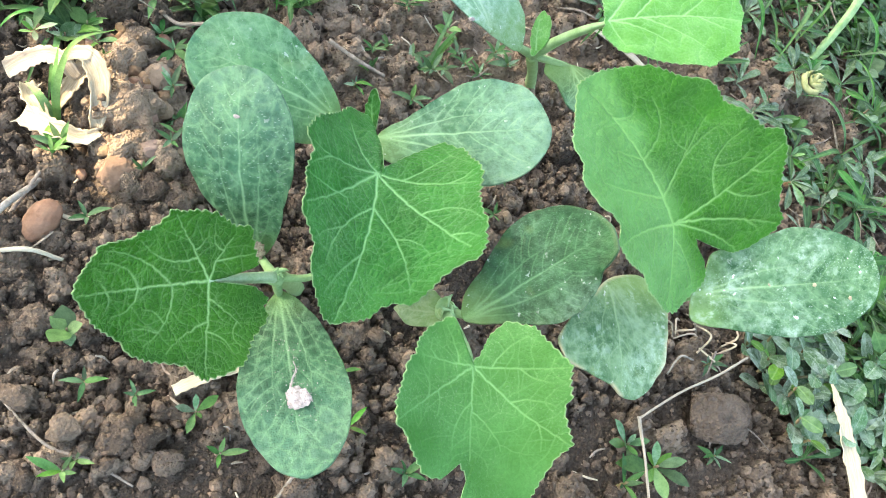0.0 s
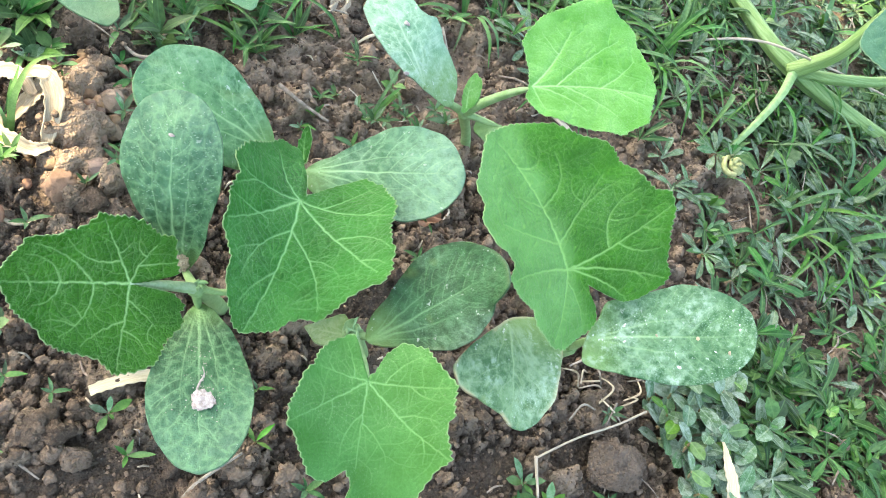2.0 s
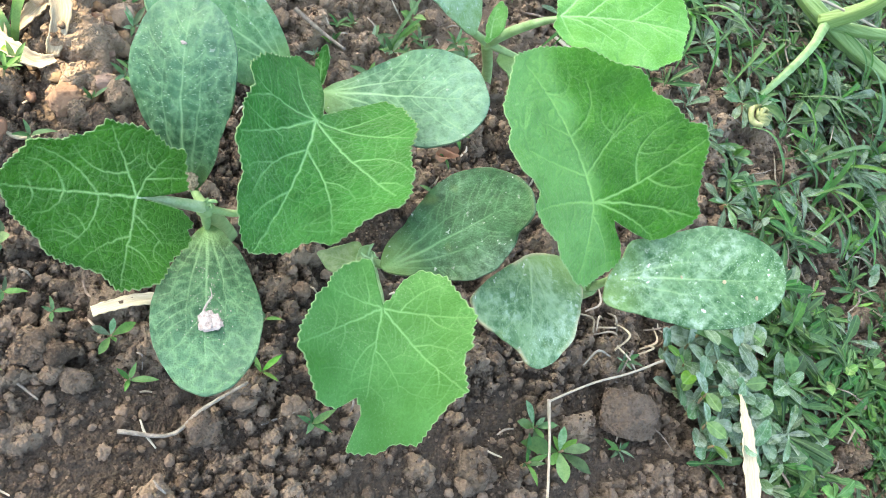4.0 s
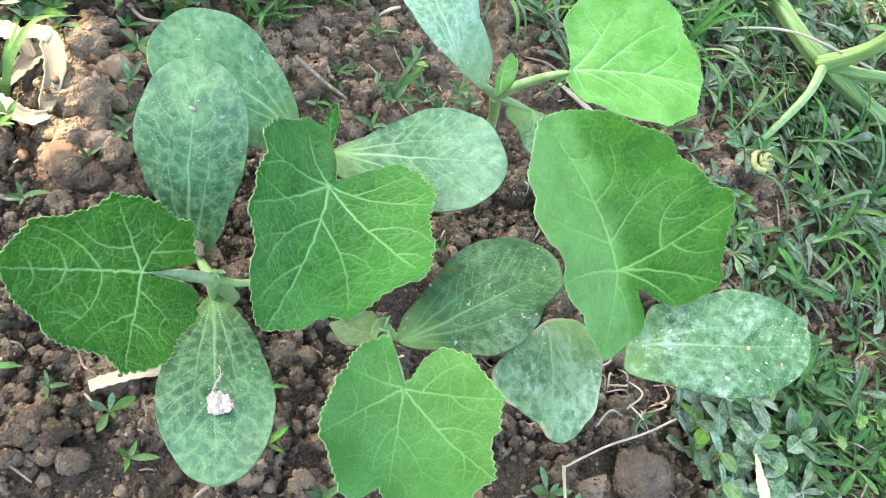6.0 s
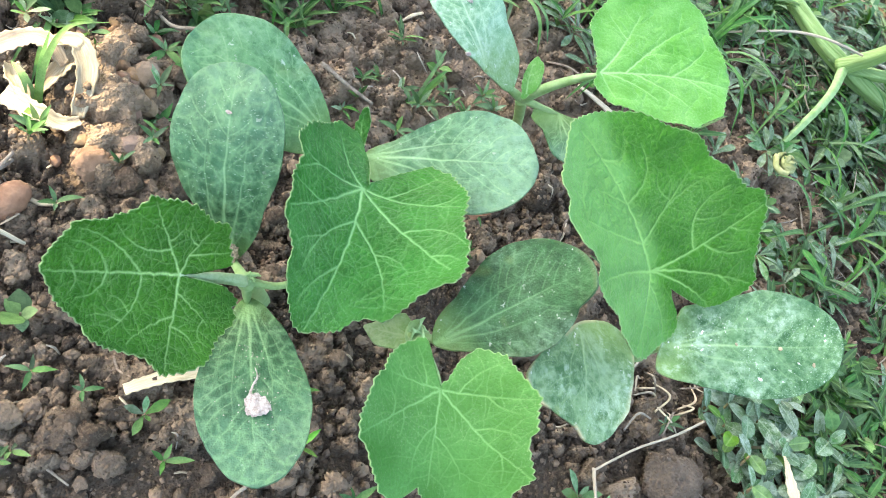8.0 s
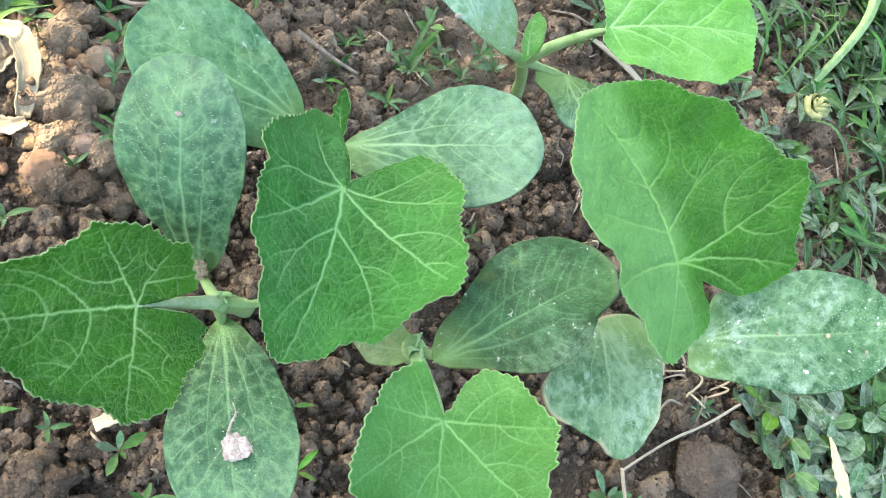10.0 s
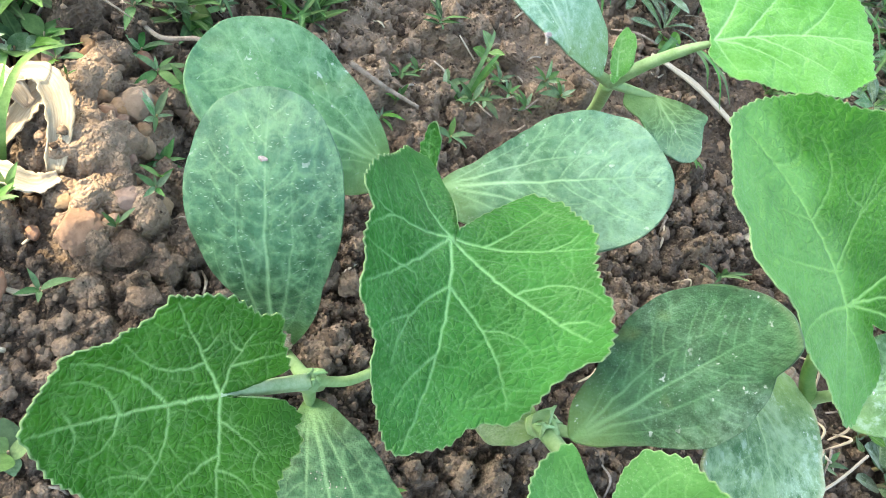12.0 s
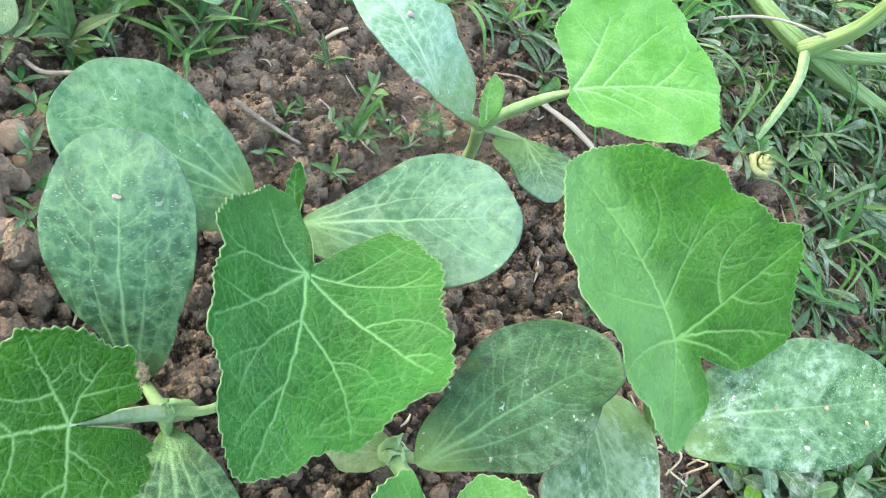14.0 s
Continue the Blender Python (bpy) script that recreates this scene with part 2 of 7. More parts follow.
COT_SPECK = cotyledon_material("cotyledon_speckled", (0.008, 0.047, 0.011), (0.040, 0.128, 0.044), (0.14, 0.29, 0.13), 0.34, 0.35, 0.42, 0.0, 0.0, 0.12, 0.16)
COT_PALE = cotyledon_material("cotyledon_pale", (0.105, 0.265, 0.135), (0.275, 0.455, 0.320), (0.44, 0.60, 0.42), 0.85, 0.05, 0.40, 0.3, 0.3, 0.08, 0.7)
COT_ASH = cotyledon_material("cotyledon_ashen", (0.050, 0.140, 0.050), (0.200, 0.330, 0.170), (0.32, 0.46, 0.24), 1.0, 0.45, 0.6, 0.0, 0.0, 1.0)
COT_YELLOW = cotyledon_material("cotyledon_yellowed", (0.13, 0.23, 0.07), (0.30, 0.36, 0.17), (0.42, 0.46, 0.28), 0.25, 0.5)
PETIOLE = plain_material("petiole_pale", (0.25, 0.38, 0.19), (0.40, 0.52, 0.33), 500, 0.5, 0.3, 0.0, 0.0004)
COT_PLAIN = cotyledon_material("cotyledon_plain", (0.085, 0.175, 0.085), (0.115, 0.220, 0.110), (0.15, 0.27, 0.14), 0.18, 0.10, 0.5)
STEM = plain_material("stem_green", (0.09, 0.19, 0.045), (0.16, 0.28, 0.09), 180, 0.5, 0.3, 0.0, 0.0004)
STEM_PALE = plain_material("stem_pale", (0.17, 0.29, 0.10), (0.28, 0.41, 0.20), 240, 0.5, 0.3, 0.0, 0.0004)
BUD = plain_material("bud_green", (0.22, 0.38, 0.15), (0.36, 0.52, 0.28), 300, 0.55, 0.4, 0.1, 0.0004)
BRISTLE = plain_material("pale_bristle", (0.20, 0.34, 0.22), (0.36, 0.48, 0.38), 400, 0.4, 0.1)
ROLL = plain_material("yellowed_roll", (0.26, 0.28, 0.11), (0.46, 0.46, 0.24), 300, 0.6, 0.4, 0.0, 0.0004)
SCAB = plain_material("brown_scab", (0.20, 0.15, 0.10), (0.45, 0.40, 0.30), 1500, 0.9, 0.8, 0.0, 0.0005)
STUBBLE = plain_material("pale_straw", (0.46, 0.375, 0.245), (0.70, 0.60, 0.43), 120, 0.75, 0.4, 0.05, 0.0004, 0.0, (1.0, 18.0, 1.0))
STRAW = plain_material("dry_straw", (0.36, 0.285, 0.20), (0.60, 0.51, 0.39), 120, 0.75, 0.5, 0.05, 0.0004, 0.12, (1.0, 18.0, 1.0))
PAPER = plain_material("papery_dry_leaf", (0.32, 0.245, 0.165), (0.54, 0.45, 0.34), 160, 0.8, 0.5, 0.15, 0.0006, 0.1, (1.0, 12.0, 1.0))
TWIG = plain_material("grey_twig", (0.15, 0.115, 0.09), (0.36, 0.30, 0.245), 300, 0.85, 0.7, 0, 0.0006, 0.15)


def leaflet_material(name, a, b, rib, powder=0.0, vary=0.3, rough=0.55):
    """A small weed leaf: two greens in a soft grain, a pale midrib, and dry white powder in patches."""
    n = Nodes(name)
    p, uv = n.place(), n.uv()
    f = n.noise(p, 420, 4, 0.6)
    col = n.mix(n.ramp(f, 0.35, 0.65), a, b)
    hsv = n.add("ShaderNodeHueSaturation")
    n.link(col, hsv.inputs["Color"])
    both = n.maths("FRACT", n.maths("ADD", n.island(), n.each()))
    n.link(n.ramp(both, 0, 1, 1 - vary, 1 + vary), hsv.inputs["Value"])
    n.link(n.ramp(n.maths("FRACT", n.maths("MULTIPLY", both, 7.0)), 0, 1, 0.48, 0.52), hsv.inputs["Hue"])
    n.link(n.ramp(n.maths("FRACT", n.maths("MULTIPLY", both, 13.0)), 0, 1, 0.75, 1.1), hsv.inputs["Saturation"])
    split = n.add("ShaderNodeSeparateXYZ")
    n.link(uv, split.inputs[0])
    across = n.maths("ABSOLUTE", split.outputs["Y"])
    col = n.mix(n.ramp(across, 0.0001, 0.0004, 0.55, 0.0), hsv.outputs["Color"], rib)
    if powder:
        worn = n.maths("MULTIPLY", n.ramp(n.noise(p, 190, 4, 0.65), 0.44, 0.60), n.ramp(n.maths("FRACT", n.maths("MULTIPLY", both, 29.0)), 0.1, 0.9, 0.25, 1.0))
        col = n.mix(n.maths("MULTIPLY", worn, powder), col, (0.44, 0.52, 0.46))
        dots = n.ramp(n.noise(p, 1500, 2, 0.7), 0.57, 0.66)
        col = n.mix(n.maths("MULTIPLY", dots, powder * 0.6), col, (0.55, 0.60, 0.55))
    n.bump(n.maths("ADD", f, n.ramp(across, 0.0, 0.0006, -1.0, 0.0)), 0.4, 0.0004)
    return n.done(col, rough, 0.15, None, 0.35)


WEED = plain_material("weed_green", (0.032, 0.098, 0.020), (0.090, 0.190, 0.050), 350, 0.62, 0.25, 0.15, 0.0003, 0.40)
WEED_BLUE = plain_material("weed_blue_green", (0.060, 0.150, 0.050), (0.215, 0.315, 0.180), 420, 0.68, 0.25, 0.12, 0.0003, 0.35)
WEED_YOUNG = plain_material("weed_light_green", (0.065, 0.175, 0.022), (0.145, 0.290, 0.060), 300, 0.5, 0.2, 0.2, 0.0003, 0.25)
LANCE = leaflet_material("lance_leaf_green", (0.022, 0.076, 0.012), (0.054, 0.138, 0.028), (0.11, 0.21, 0.07), 0.0, 0.45)
DUSTED = leaflet_material("powdery_weed_green", (0.055, 0.130, 0.045), (0.125, 0.225, 0.105), (0.26, 0.36, 0.22), 0.52, 0.30, 0.65)
GREYED = leaflet_material("grey_rosette_green", (0.044, 0.098, 0.030), (0.105, 0.180, 0.078), (0.18, 0.24, 0.12), 0.35, 0.40, 0.6)
FRESH = leaflet_material("fresh_weed_green", (0.065, 0.180, 0.020), (0.130, 0.280, 0.045), (0.22, 0.36, 0.12), 0.1, 0.25)
REDSTALK = plain_material("reddish_weed_stalk", (0.16, 0.075, 0.045), (0.27, 0.19, 0.10), 300, 0.6, 0.2, 0, 0.0003, 0.2)
VINE_STEM = plain_material("vine_stem_green", (0.105, 0.200, 0.050), (0.260, 0.380, 0.160), 300, 0.5, 0.4, 0.0, 0.0005, 0.0, (0.10, 3.0, 1.0))
GRASS = plain_material("grass_green", (0.040, 0.125, 0.020), (0.090, 0.210, 0.042), 260, 0.45, 0.2, 0.2, 0.0003, 0.3)
WEED_STEM = plain_material("weed_stem", (0.16, 0.20, 0.07), (0.28, 0.16, 0.11), 200, 0.6, 0.2, 0, 0.0003, 0.2)
DROPPING = plain_material("chalky_dropping", (0.30, 0.235, 0.22), (0.64, 0.57, 0.55), 700, 0.9, 0.8, 0, 0.0006)
CLOD_DRY = plain_material("dry_clod", (0.165, 0.096, 0.060), (0.300, 0.188, 0.125), 130, 0.95, 0.8, 0, 0.0010, 0.12)
STONE = plain_material("brown_stone", (0.20, 0.10, 0.06), (0.30, 0.17, 0.11), 200, 0.7, 0.4, 0, 0.0005)
BARK = plain_material("bark", (0.10, 0.075, 0.055), (0.24, 0.19, 0.15), 40, 0.9, 0.8, 0, 0.004)


# ---------------------------------------------------------------- tools
def lattice(ix, iy, seed):
    n = (ix.astype(np.int64) * 374761393 + iy.astype(np.int64) * 668265263 + seed * 974634777) & 0x7FFFFFFF
    n = ((n ^ (n >> 13)) * 1274126177) & 0x7FFFFFFF
    return ((n ^ (n >> 16)) & 0xFFFF) / 65535.0


def grain(x, y, size, seed=0, octaves=1):
    """Smooth value noise from -1 to 1, with features of that size in metres."""
    total, amp, norm = 0.0, 1.0, 0.0
    for o in range(octaves):
        u, v = x / size * 2**o, y / size * 2**o
        iu, iv = np.floor(u), np.floor(v)
        fu, fv = u - iu, v - iv
        fu, fv = fu * fu * (3 - 2 * fu), fv * fv * (3 - 2 * fv)
        a, b = lattice(iu, iv, seed + o), lattice(iu + 1, iv, seed + o)
        c, d = lattice(iu, iv + 1, seed + o), lattice(iu + 1, iv + 1, seed + o)
        total = total + amp * (a + (b - a) * fu + (c - a) * fv + (a - b - c + d) * fu * fv)
        norm, amp = norm + amp, amp * 0.5
    return total / norm * 2 - 1


def mesh_from(name, verts, faces, material, smooth=True, uvs=None, attrs=None):
    """A mesh with one material. faces: a list, an array of quads, or a pair of arrays (triangles, quads)."""
    me = bpy.data.meshes.new(name)
    if isinstance(faces, (np.ndarray, tuple)):
        kinds = [faces] if isinstance(faces, np.ndarray) else list(faces)
        v = np.asarray(verts, np.float32)
        flat = np.concatenate([k.ravel() for k in kinds]).astype(np.int32)
        sizes = np.concatenate([np.full(len(k), k.shape[1]) for k in kinds]).astype(np.int32)
        me.vertices.add(len(v))
        me.vertices.foreach_set("co", v.ravel())
        me.loops.add(len(flat))
        me.loops.foreach_set("vertex_index", flat)
        me.polygons.add(len(sizes))
        me.polygons.foreach_set("loop_start", np.r_[0, np.cumsum(sizes)[:-1]].astype(np.int32))
        me.update(calc_edges=True)
    else:
        me.from_pydata(np.asarray(verts, float).tolist(), [], faces)
    me.materials.append(material)
    if smooth:
        me.polygons.foreach_set("use_smooth", np.ones(len(me.polygons), bool))
    if uvs is not None:
        layer = me.uv_layers.new(name="UVMap")
        idx = np.empty(len(me.loops), np.int32)
        me.loops.foreach_get("vertex_index", idx)
        layer.data.foreach_set("uv", np.asarray(uvs, np.float32)[idx].ravel())
    for key, values in (attrs or {}).items():
        me.attributes.new(key, "FLOAT", "POINT").data.foreach_set("value", np.asarray(values, np.float32))
    me.update()
    return me


def part(name, mesh, parent=None, label="", at=None):
    """Links a mesh as one object, under a thing or a part."""
    ob = new(name, mesh)
    if parent is not None:
        ob.parent = parent
        if at is None:
            ob.matrix_parent_inverse = Matrix.Translation(-parent.matrix_basis.translation)
    if at is not None:
        ob.matrix_basis = at
    if label:
        ob["label"] = label
    return ob


def thing(name, at, label, category, group="", kind=""):
    """An Empty at the base of a thing, which parents its parts."""
    ob = new(name)
    ob.empty_display_size = 0.01
    ob.matrix_basis = Matrix.Translation(at)
    return tagged(ob, label, category, group, kind)


def smooth_path(points, steps):
    """A Catmull-Rom line through the points."""
    p = np.array([points[0], *points, points[-1]], float)
    p[0], p[-1] = 2 * p[1] - p[2], 2 * p[-2] - p[-3]
    out = []
    for i in range(1, len(p) - 2):
        for t in np.linspace(0, 1, steps, endpoint=False):
            a, b, c, d = p[i - 1], p[i], p[i + 1], p[i + 2]
            out.append(0.5 * (2 * b + (c - a) * t + (2 * a - 5 * b + 4 * c - d) * t * t + (3 * b - a - 3 * c + d) * t**3))
    out.append(p[-2])
    return np.array(out)


def tube_data(points, radii, sides=10, steps=8, ribs=0.0, rough=0.0, flat=1.0, seed=0):
    path = smooth_path(points, steps) if len(points) > 2 else np.linspace(points[0], points[-1], steps + 1)
    n = len(path)
    rad = np.interp(np.linspace(0, 1, n), np.linspace(0, 1, len(radii)), radii)
    tang = np.gradient(path, axis=0)
    tang /= np.linalg.norm(tang, axis=1)[:, None] + 1e-9
    side = np.cross(tang[0], (0.1, 0.2, 1.0))
    verts, uvs = [], []
    length = np.r_[0, np.cumsum(np.linalg.norm(np.diff(path, axis=0), axis=1))]
    rng = np.random.RandomState(seed)
    for i in range(n):
        side = side - tang[i] * (side @ tang[i])
        side /= np.linalg.norm(side) + 1e-9
        up = np.cross(tang[i], side)
        for k in range(sides):
            a = 2 * math.pi * k / sides
            r = rad[i] * (1 + ribs * math.cos(5 * a)) * (1 + rough * (rng.rand() - 0.5))
            verts.append(path[i] + r * (math.cos(a) * side + flat * math.sin(a) * up))
            uvs.append((length[i], a * rad[i]))
    faces = [(i * sides + k, i * sides + (k + 1) % sides, (i + 1) * sides + (k + 1) % sides, (i + 1) * sides + k) for i in range(n - 1) for k in range(sides)]
    faces += [tuple(range(sides))[::-1], tuple(range((n - 1) * sides, n * sides))]
    return np.array(verts), faces, uvs


def tube(name, points, radii, material, parent=None, label="", **options):
    v, f, uv = tube_data(points, radii, **options)
    return part(name, mesh_from(name, v, f, material, uvs=uv), parent, label)


# ---------------------------------------------------------------- leaf blades
def frame_of(spec):
    n = Vector(spec["normal"]).normalized()
    u = Vector(spec["along"])
    u = (u - n * u.dot(n)).normalized()
    return Vector(spec["origin"]), u, n.cross(u), n


def on_blade(spec, u, v, lift=0.0):
    """The place on a blade, u metres along it and v metres across."""
    o, du, dv, dn = frame_of(spec)
    a, b, c = spec["bend"]
    return o + du * u + dv * v + dn * (a * u * u + b * u * v + c * v * v + lift)


def reach_at(spec, angle):
    """How far the margin lies from the blade's centre in a direction: straight runs between its corners, or even steps round it."""
    angle = np.mod(angle, 2 * math.pi)
    if "corners" not in spec:
        r = np.array(spec["reach"]) / 1000
        k = np.arange(len(r) + 1) * 2 * math.pi / len(r)
        return np.interp(angle, k, np.r_[r, r[0]])
    if "table" not in spec:
        q = np.array([(radians(a), r / 1000) for a, r in spec["corners"]])
        q = np.vstack([q, (q[0, 0] + 2 * math.pi, q[0, 1])])
        fine = []
        for (a, r), (b, t) in zip(q[:-1], q[1:]):
            way = np.linspace(0, 1, 40, endpoint=False)
            x, y = r * math.cos(a) + (t * math.cos(b) - r * math.cos(a)) * way, r * math.sin(a) + (t * math.sin(b) - r * math.sin(a)) * way
            turn = np.arctan2(y, x)
            fine += list(zip(a + np.mod(turn - a + 0.5, 2 * math.pi) - 0.5, np.hypot(x, y)))
        fine = np.array(fine)
        ang = np.maximum.accumulate(fine[:, 0])
        dense = ang[0] + np.linspace(0, 2 * math.pi, 4000, endpoint=False)
        value = np.interp(dense, np.r_[ang, ang[0] + 2 * math.pi], np.r_[fine[:, 1], fine[0, 1]])
        order = np.argsort(np.mod(dense, 2 * math.pi))
        spec["table"] = np.mod(dense, 2 * math.pi)[order], value[order]
    return np.interp(angle, *spec["table"], period=2 * math.pi)


def inside_blade(spec, q, share=0.97):
    c = spec.get("centre", (0.0, 0.0))
    x, y = q[0] - c[0], q[1] - c[1]
    return math.hypot(x, y) < reach_at(spec, math.atan2(y, x)) * share


def arc(p, way, turn, size, bend):
    """A curved side vein: it leaves its parent at an angle and sweeps forward."""
    pts, here = [np.array(p)], np.array(p)
    for k in range(6):
        a = turn * (1 - bend * k / 5)
        d = np.array((way[0] * math.cos(a) - way[1] * math.sin(a), way[0] * math.sin(a) + way[1] * math.cos(a)))
        here = here + d * size / 6
        pts.append(here)
    return pts


def vein_lines(spec, mains, root=(0.0, 0.0), fork=(0.26, 0.50, 0.73), seed=0, bold=1.0):
    """Main veins fan out from the root; curved side veins fork from them. Each line: start, end and the two widths."""
    rng = np.random.RandomState(seed)
    lines = []
    root = np.array(root)

    def inside(q):
        return inside_blade(spec, q)

    def draw(pts, w0, w1):
        n = len(pts) - 1
        for i in range(n):
            if not inside(pts[i + 1]):
                break
            lines.append((pts[i], pts[i + 1], w0 + (w1 - w0) * i / n, w0 + (w1 - w0) * (i + 1) / n))

    for order, m in enumerate(mains):
        a = radians(m)
        end = reach_at(spec, a) * 0.97 * np.array((math.cos(a), math.sin(a)))
        way = end - root
        full = np.linalg.norm(way)
        way /= full
        sway = np.array((-way[1], way[0])) * full * rng.uniform(-0.05, 0.05)
        width = bold * (0.00048 if order == 0 else 0.00040) * (0.6 + 0.4 * min(1.0, full / 0.04))
        draw([root + way * full * s + sway * math.sin(math.pi * s) for s in np.linspace(0, 1, 9)], width, width * 0.35)
        for s in fork if order == 0 else (0.42, 0.68):
            for sign in (-1, 1):
                q = s + rng.uniform(-0.04, 0.04)
                p = root + way * full * q + sway * math.sin(math.pi * q)
                size = full * (0.62 - 0.45 * q if order == 0 else 0.30 - 0.18 * q) * rng.uniform(0.85, 1.1)
                turn = sign * radians(rng.uniform(46, 60))
                pts = arc(p, way, turn, size, 0.65)
                strong = 0.78 if order == 0 else 0.55
                draw(pts, width * strong, width * 0.25)
                for t in (3,) if order == 0 else ():
                    d = pts[t + 1] - pts[t]
                    draw(arc(pts[t], d / (np.linalg.norm(d) + 1e-9), sign * radians(rng.uniform(40, 60)), size * 0.35, 0.6), width * 0.36, width * 0.18)
                    draw(arc(pts[t], d / (np.linalg.norm(d) + 1e-9), -sign * radians(rng.uniform(45, 65)), size * 0.28, 0.4), width * 0.34, width * 0.16)
    return lines


def leaf_veins(spec, seed=0, bold=1.0, mesh=0.0024):
    """The veins of a true leaf. Each main or side vein: its parent, where on it it leaves, its way in degrees, its length and bow in mm.
    A net of ever finer cross veins grows between them until each meets another."""
    rng = np.random.RandomState(seed)
    lines, paths, taken = [], [], {}
    cell = 0.0005

    def mark(pts, owner):
        for p, q in zip(pts[:-1], pts[1:]):
            for t in np.linspace(0, 1, max(2, int(np.linalg.norm(q - p) / 0.0003)), endpoint=False):
                z = p + (q - p) * t
                taken.setdefault((int(z[0] // cell), int(z[1] // cell)), owner)

    def lay(pts, w0, w1):
        n = len(pts) - 1
        lines.extend((pts[i], pts[i + 1], w0 + (w1 - w0) * i / n, w0 + (w1 - w0) * (i + 1) / n) for i in range(n))

    for mother, share, way, size, bow in spec["veins"]:
        start = np.array(spec["root"]) if mother < 0 else paths[mother][round(share * (len(paths[mother]) - 1))]
        d = np.array((math.cos(radians(way)), math.sin(radians(way))))
        t = np.linspace(0, 1, max(6, int(size / 1.2)))[:, None]
        path = start + d * size / 1000 * t + np.array((-d[1], d[0])) * bow / 1000 * 4 * t * (1 - t)
        path[1:-1] += rng.normal(0, 0.00012, path[1:-1].shape)
        level = 0 if mother < 0 else 1 if spec["veins"][mother][0] < 0 else 2
        w = bold * (0.00046, 0.00041, 0.00036)[level] * (0.75 + 0.25 * min(1.0, size / 35))
        keep = [k for k in range(len(path)) if inside_blade(spec, path[k], 0.985)]
        paths.append(path)
        lay(path[: len(keep)], w, w * 0.55)
        mark(path, len(paths))
    owner = 1000
    grown = list(paths)
    for order, (gap, wide, far) in enumerate(((mesh, 0.000175, 0.010), (mesh * 0.8, 0.00012, 0.006), (mesh * 0.7, 0.00009, 0.004))):
        fresh = []
        for path in grown:
            run = np.r_[0, np.cumsum(np.linalg.norm(np.diff(path, axis=0), axis=1))]
            at = gap * rng.uniform(0.3, 0.8)
            while at < run[-1]:
                here = np.array((np.interp(at, run, path[:, 0]), np.interp(at, run, path[:, 1])))
                k = min(len(path) - 2, int(np.searchsorted(run, at, "right")) - 1)
                along = path[k + 1] - path[k]
                for side in (-1, 1) if order == 0 else (rng.choice((-1, 1)),):
                    a = math.atan2(along[1], along[0]) + side * radians(rng.uniform(55, 85))
                    owner += 1
                    pts, p = [here], here
                    while len(pts) * 0.0006 < far:
                        a += rng.normal(0, 0.16)
                        p = p + 0.0006 * np.array((math.cos(a), math.sin(a)))
                        if not inside_blade(spec, p):
                            break
                        pts.append(p)
                        if len(pts) > 2 and taken.get((int(p[0] // cell), int(p[1] // cell)), owner) != owner:
                            break
                    if len(pts) > 3:
                        pts = np.array(pts)
                        lay(pts[::2] if len(pts) % 2 else np.vstack([pts[::2], pts[-1:]]), bold**0.5 * wide, bold**0.5 * wide * 0.8)
                        mark(pts, owner)
                        fresh.append(pts)
                at += gap * rng.uniform(0.75, 1.35)
        grown = fresh
    return lines


def cotyledon_lines(spec, seed=0):
    """A midrib, two pairs that spread beside it from the stalk, and soft arching side veins."""
    rng = np.random.RandomState(seed)
    base, tip = -reach_at(spec, math.pi) * 0.98, reach_at(spec, 0.0) * 0.93
    lines = []
    for k, w, stop in ((0.0, 0.00050, 1.0), (0.36, 0.00042, 0.74), (-0.36, 0.00042, 0.74), (0.72, 0.00030, 0.62), (-0.72, 0.00030, 0.62)):
        last = None
        half = reach_at(spec, math.copysign(math.pi / 2, k)) if k else 0.0
        for s in np.linspace(0, stop, 14):
            u = base + (tip - base) * s
            v = rng.uniform(-0.0003, 0.0003) * (s > 0) + k * half * (math.sin(math.pi / 2 * min(1.0, s / 0.62)) ** 1.25 - 0.25 * max(0.0, s - 0.5))
            here = np.array((u, v))
            fade = 1.1 - 0.75 * s / stop
            if last is not None:
                lines.append((last, here, w * fade, w * fade))
                for sign in ((-1, 1) if k == 0 else (math.copysign(1, k),)):
                    if s > 0.25 and rng.rand() < 0.55:
                        d = (here - last) / np.linalg.norm(here - last)
                        pts = arc(here, d, sign * radians(rng.uniform(45, 65)), rng.uniform(0.005, 0.011), 0.5)
                        lines += [(a, b, 0.00026, 0.00018) for a, b in zip(pts[:-1], pts[1:]) if inside_blade(spec, b, 0.93)]
            last = here
    return lines


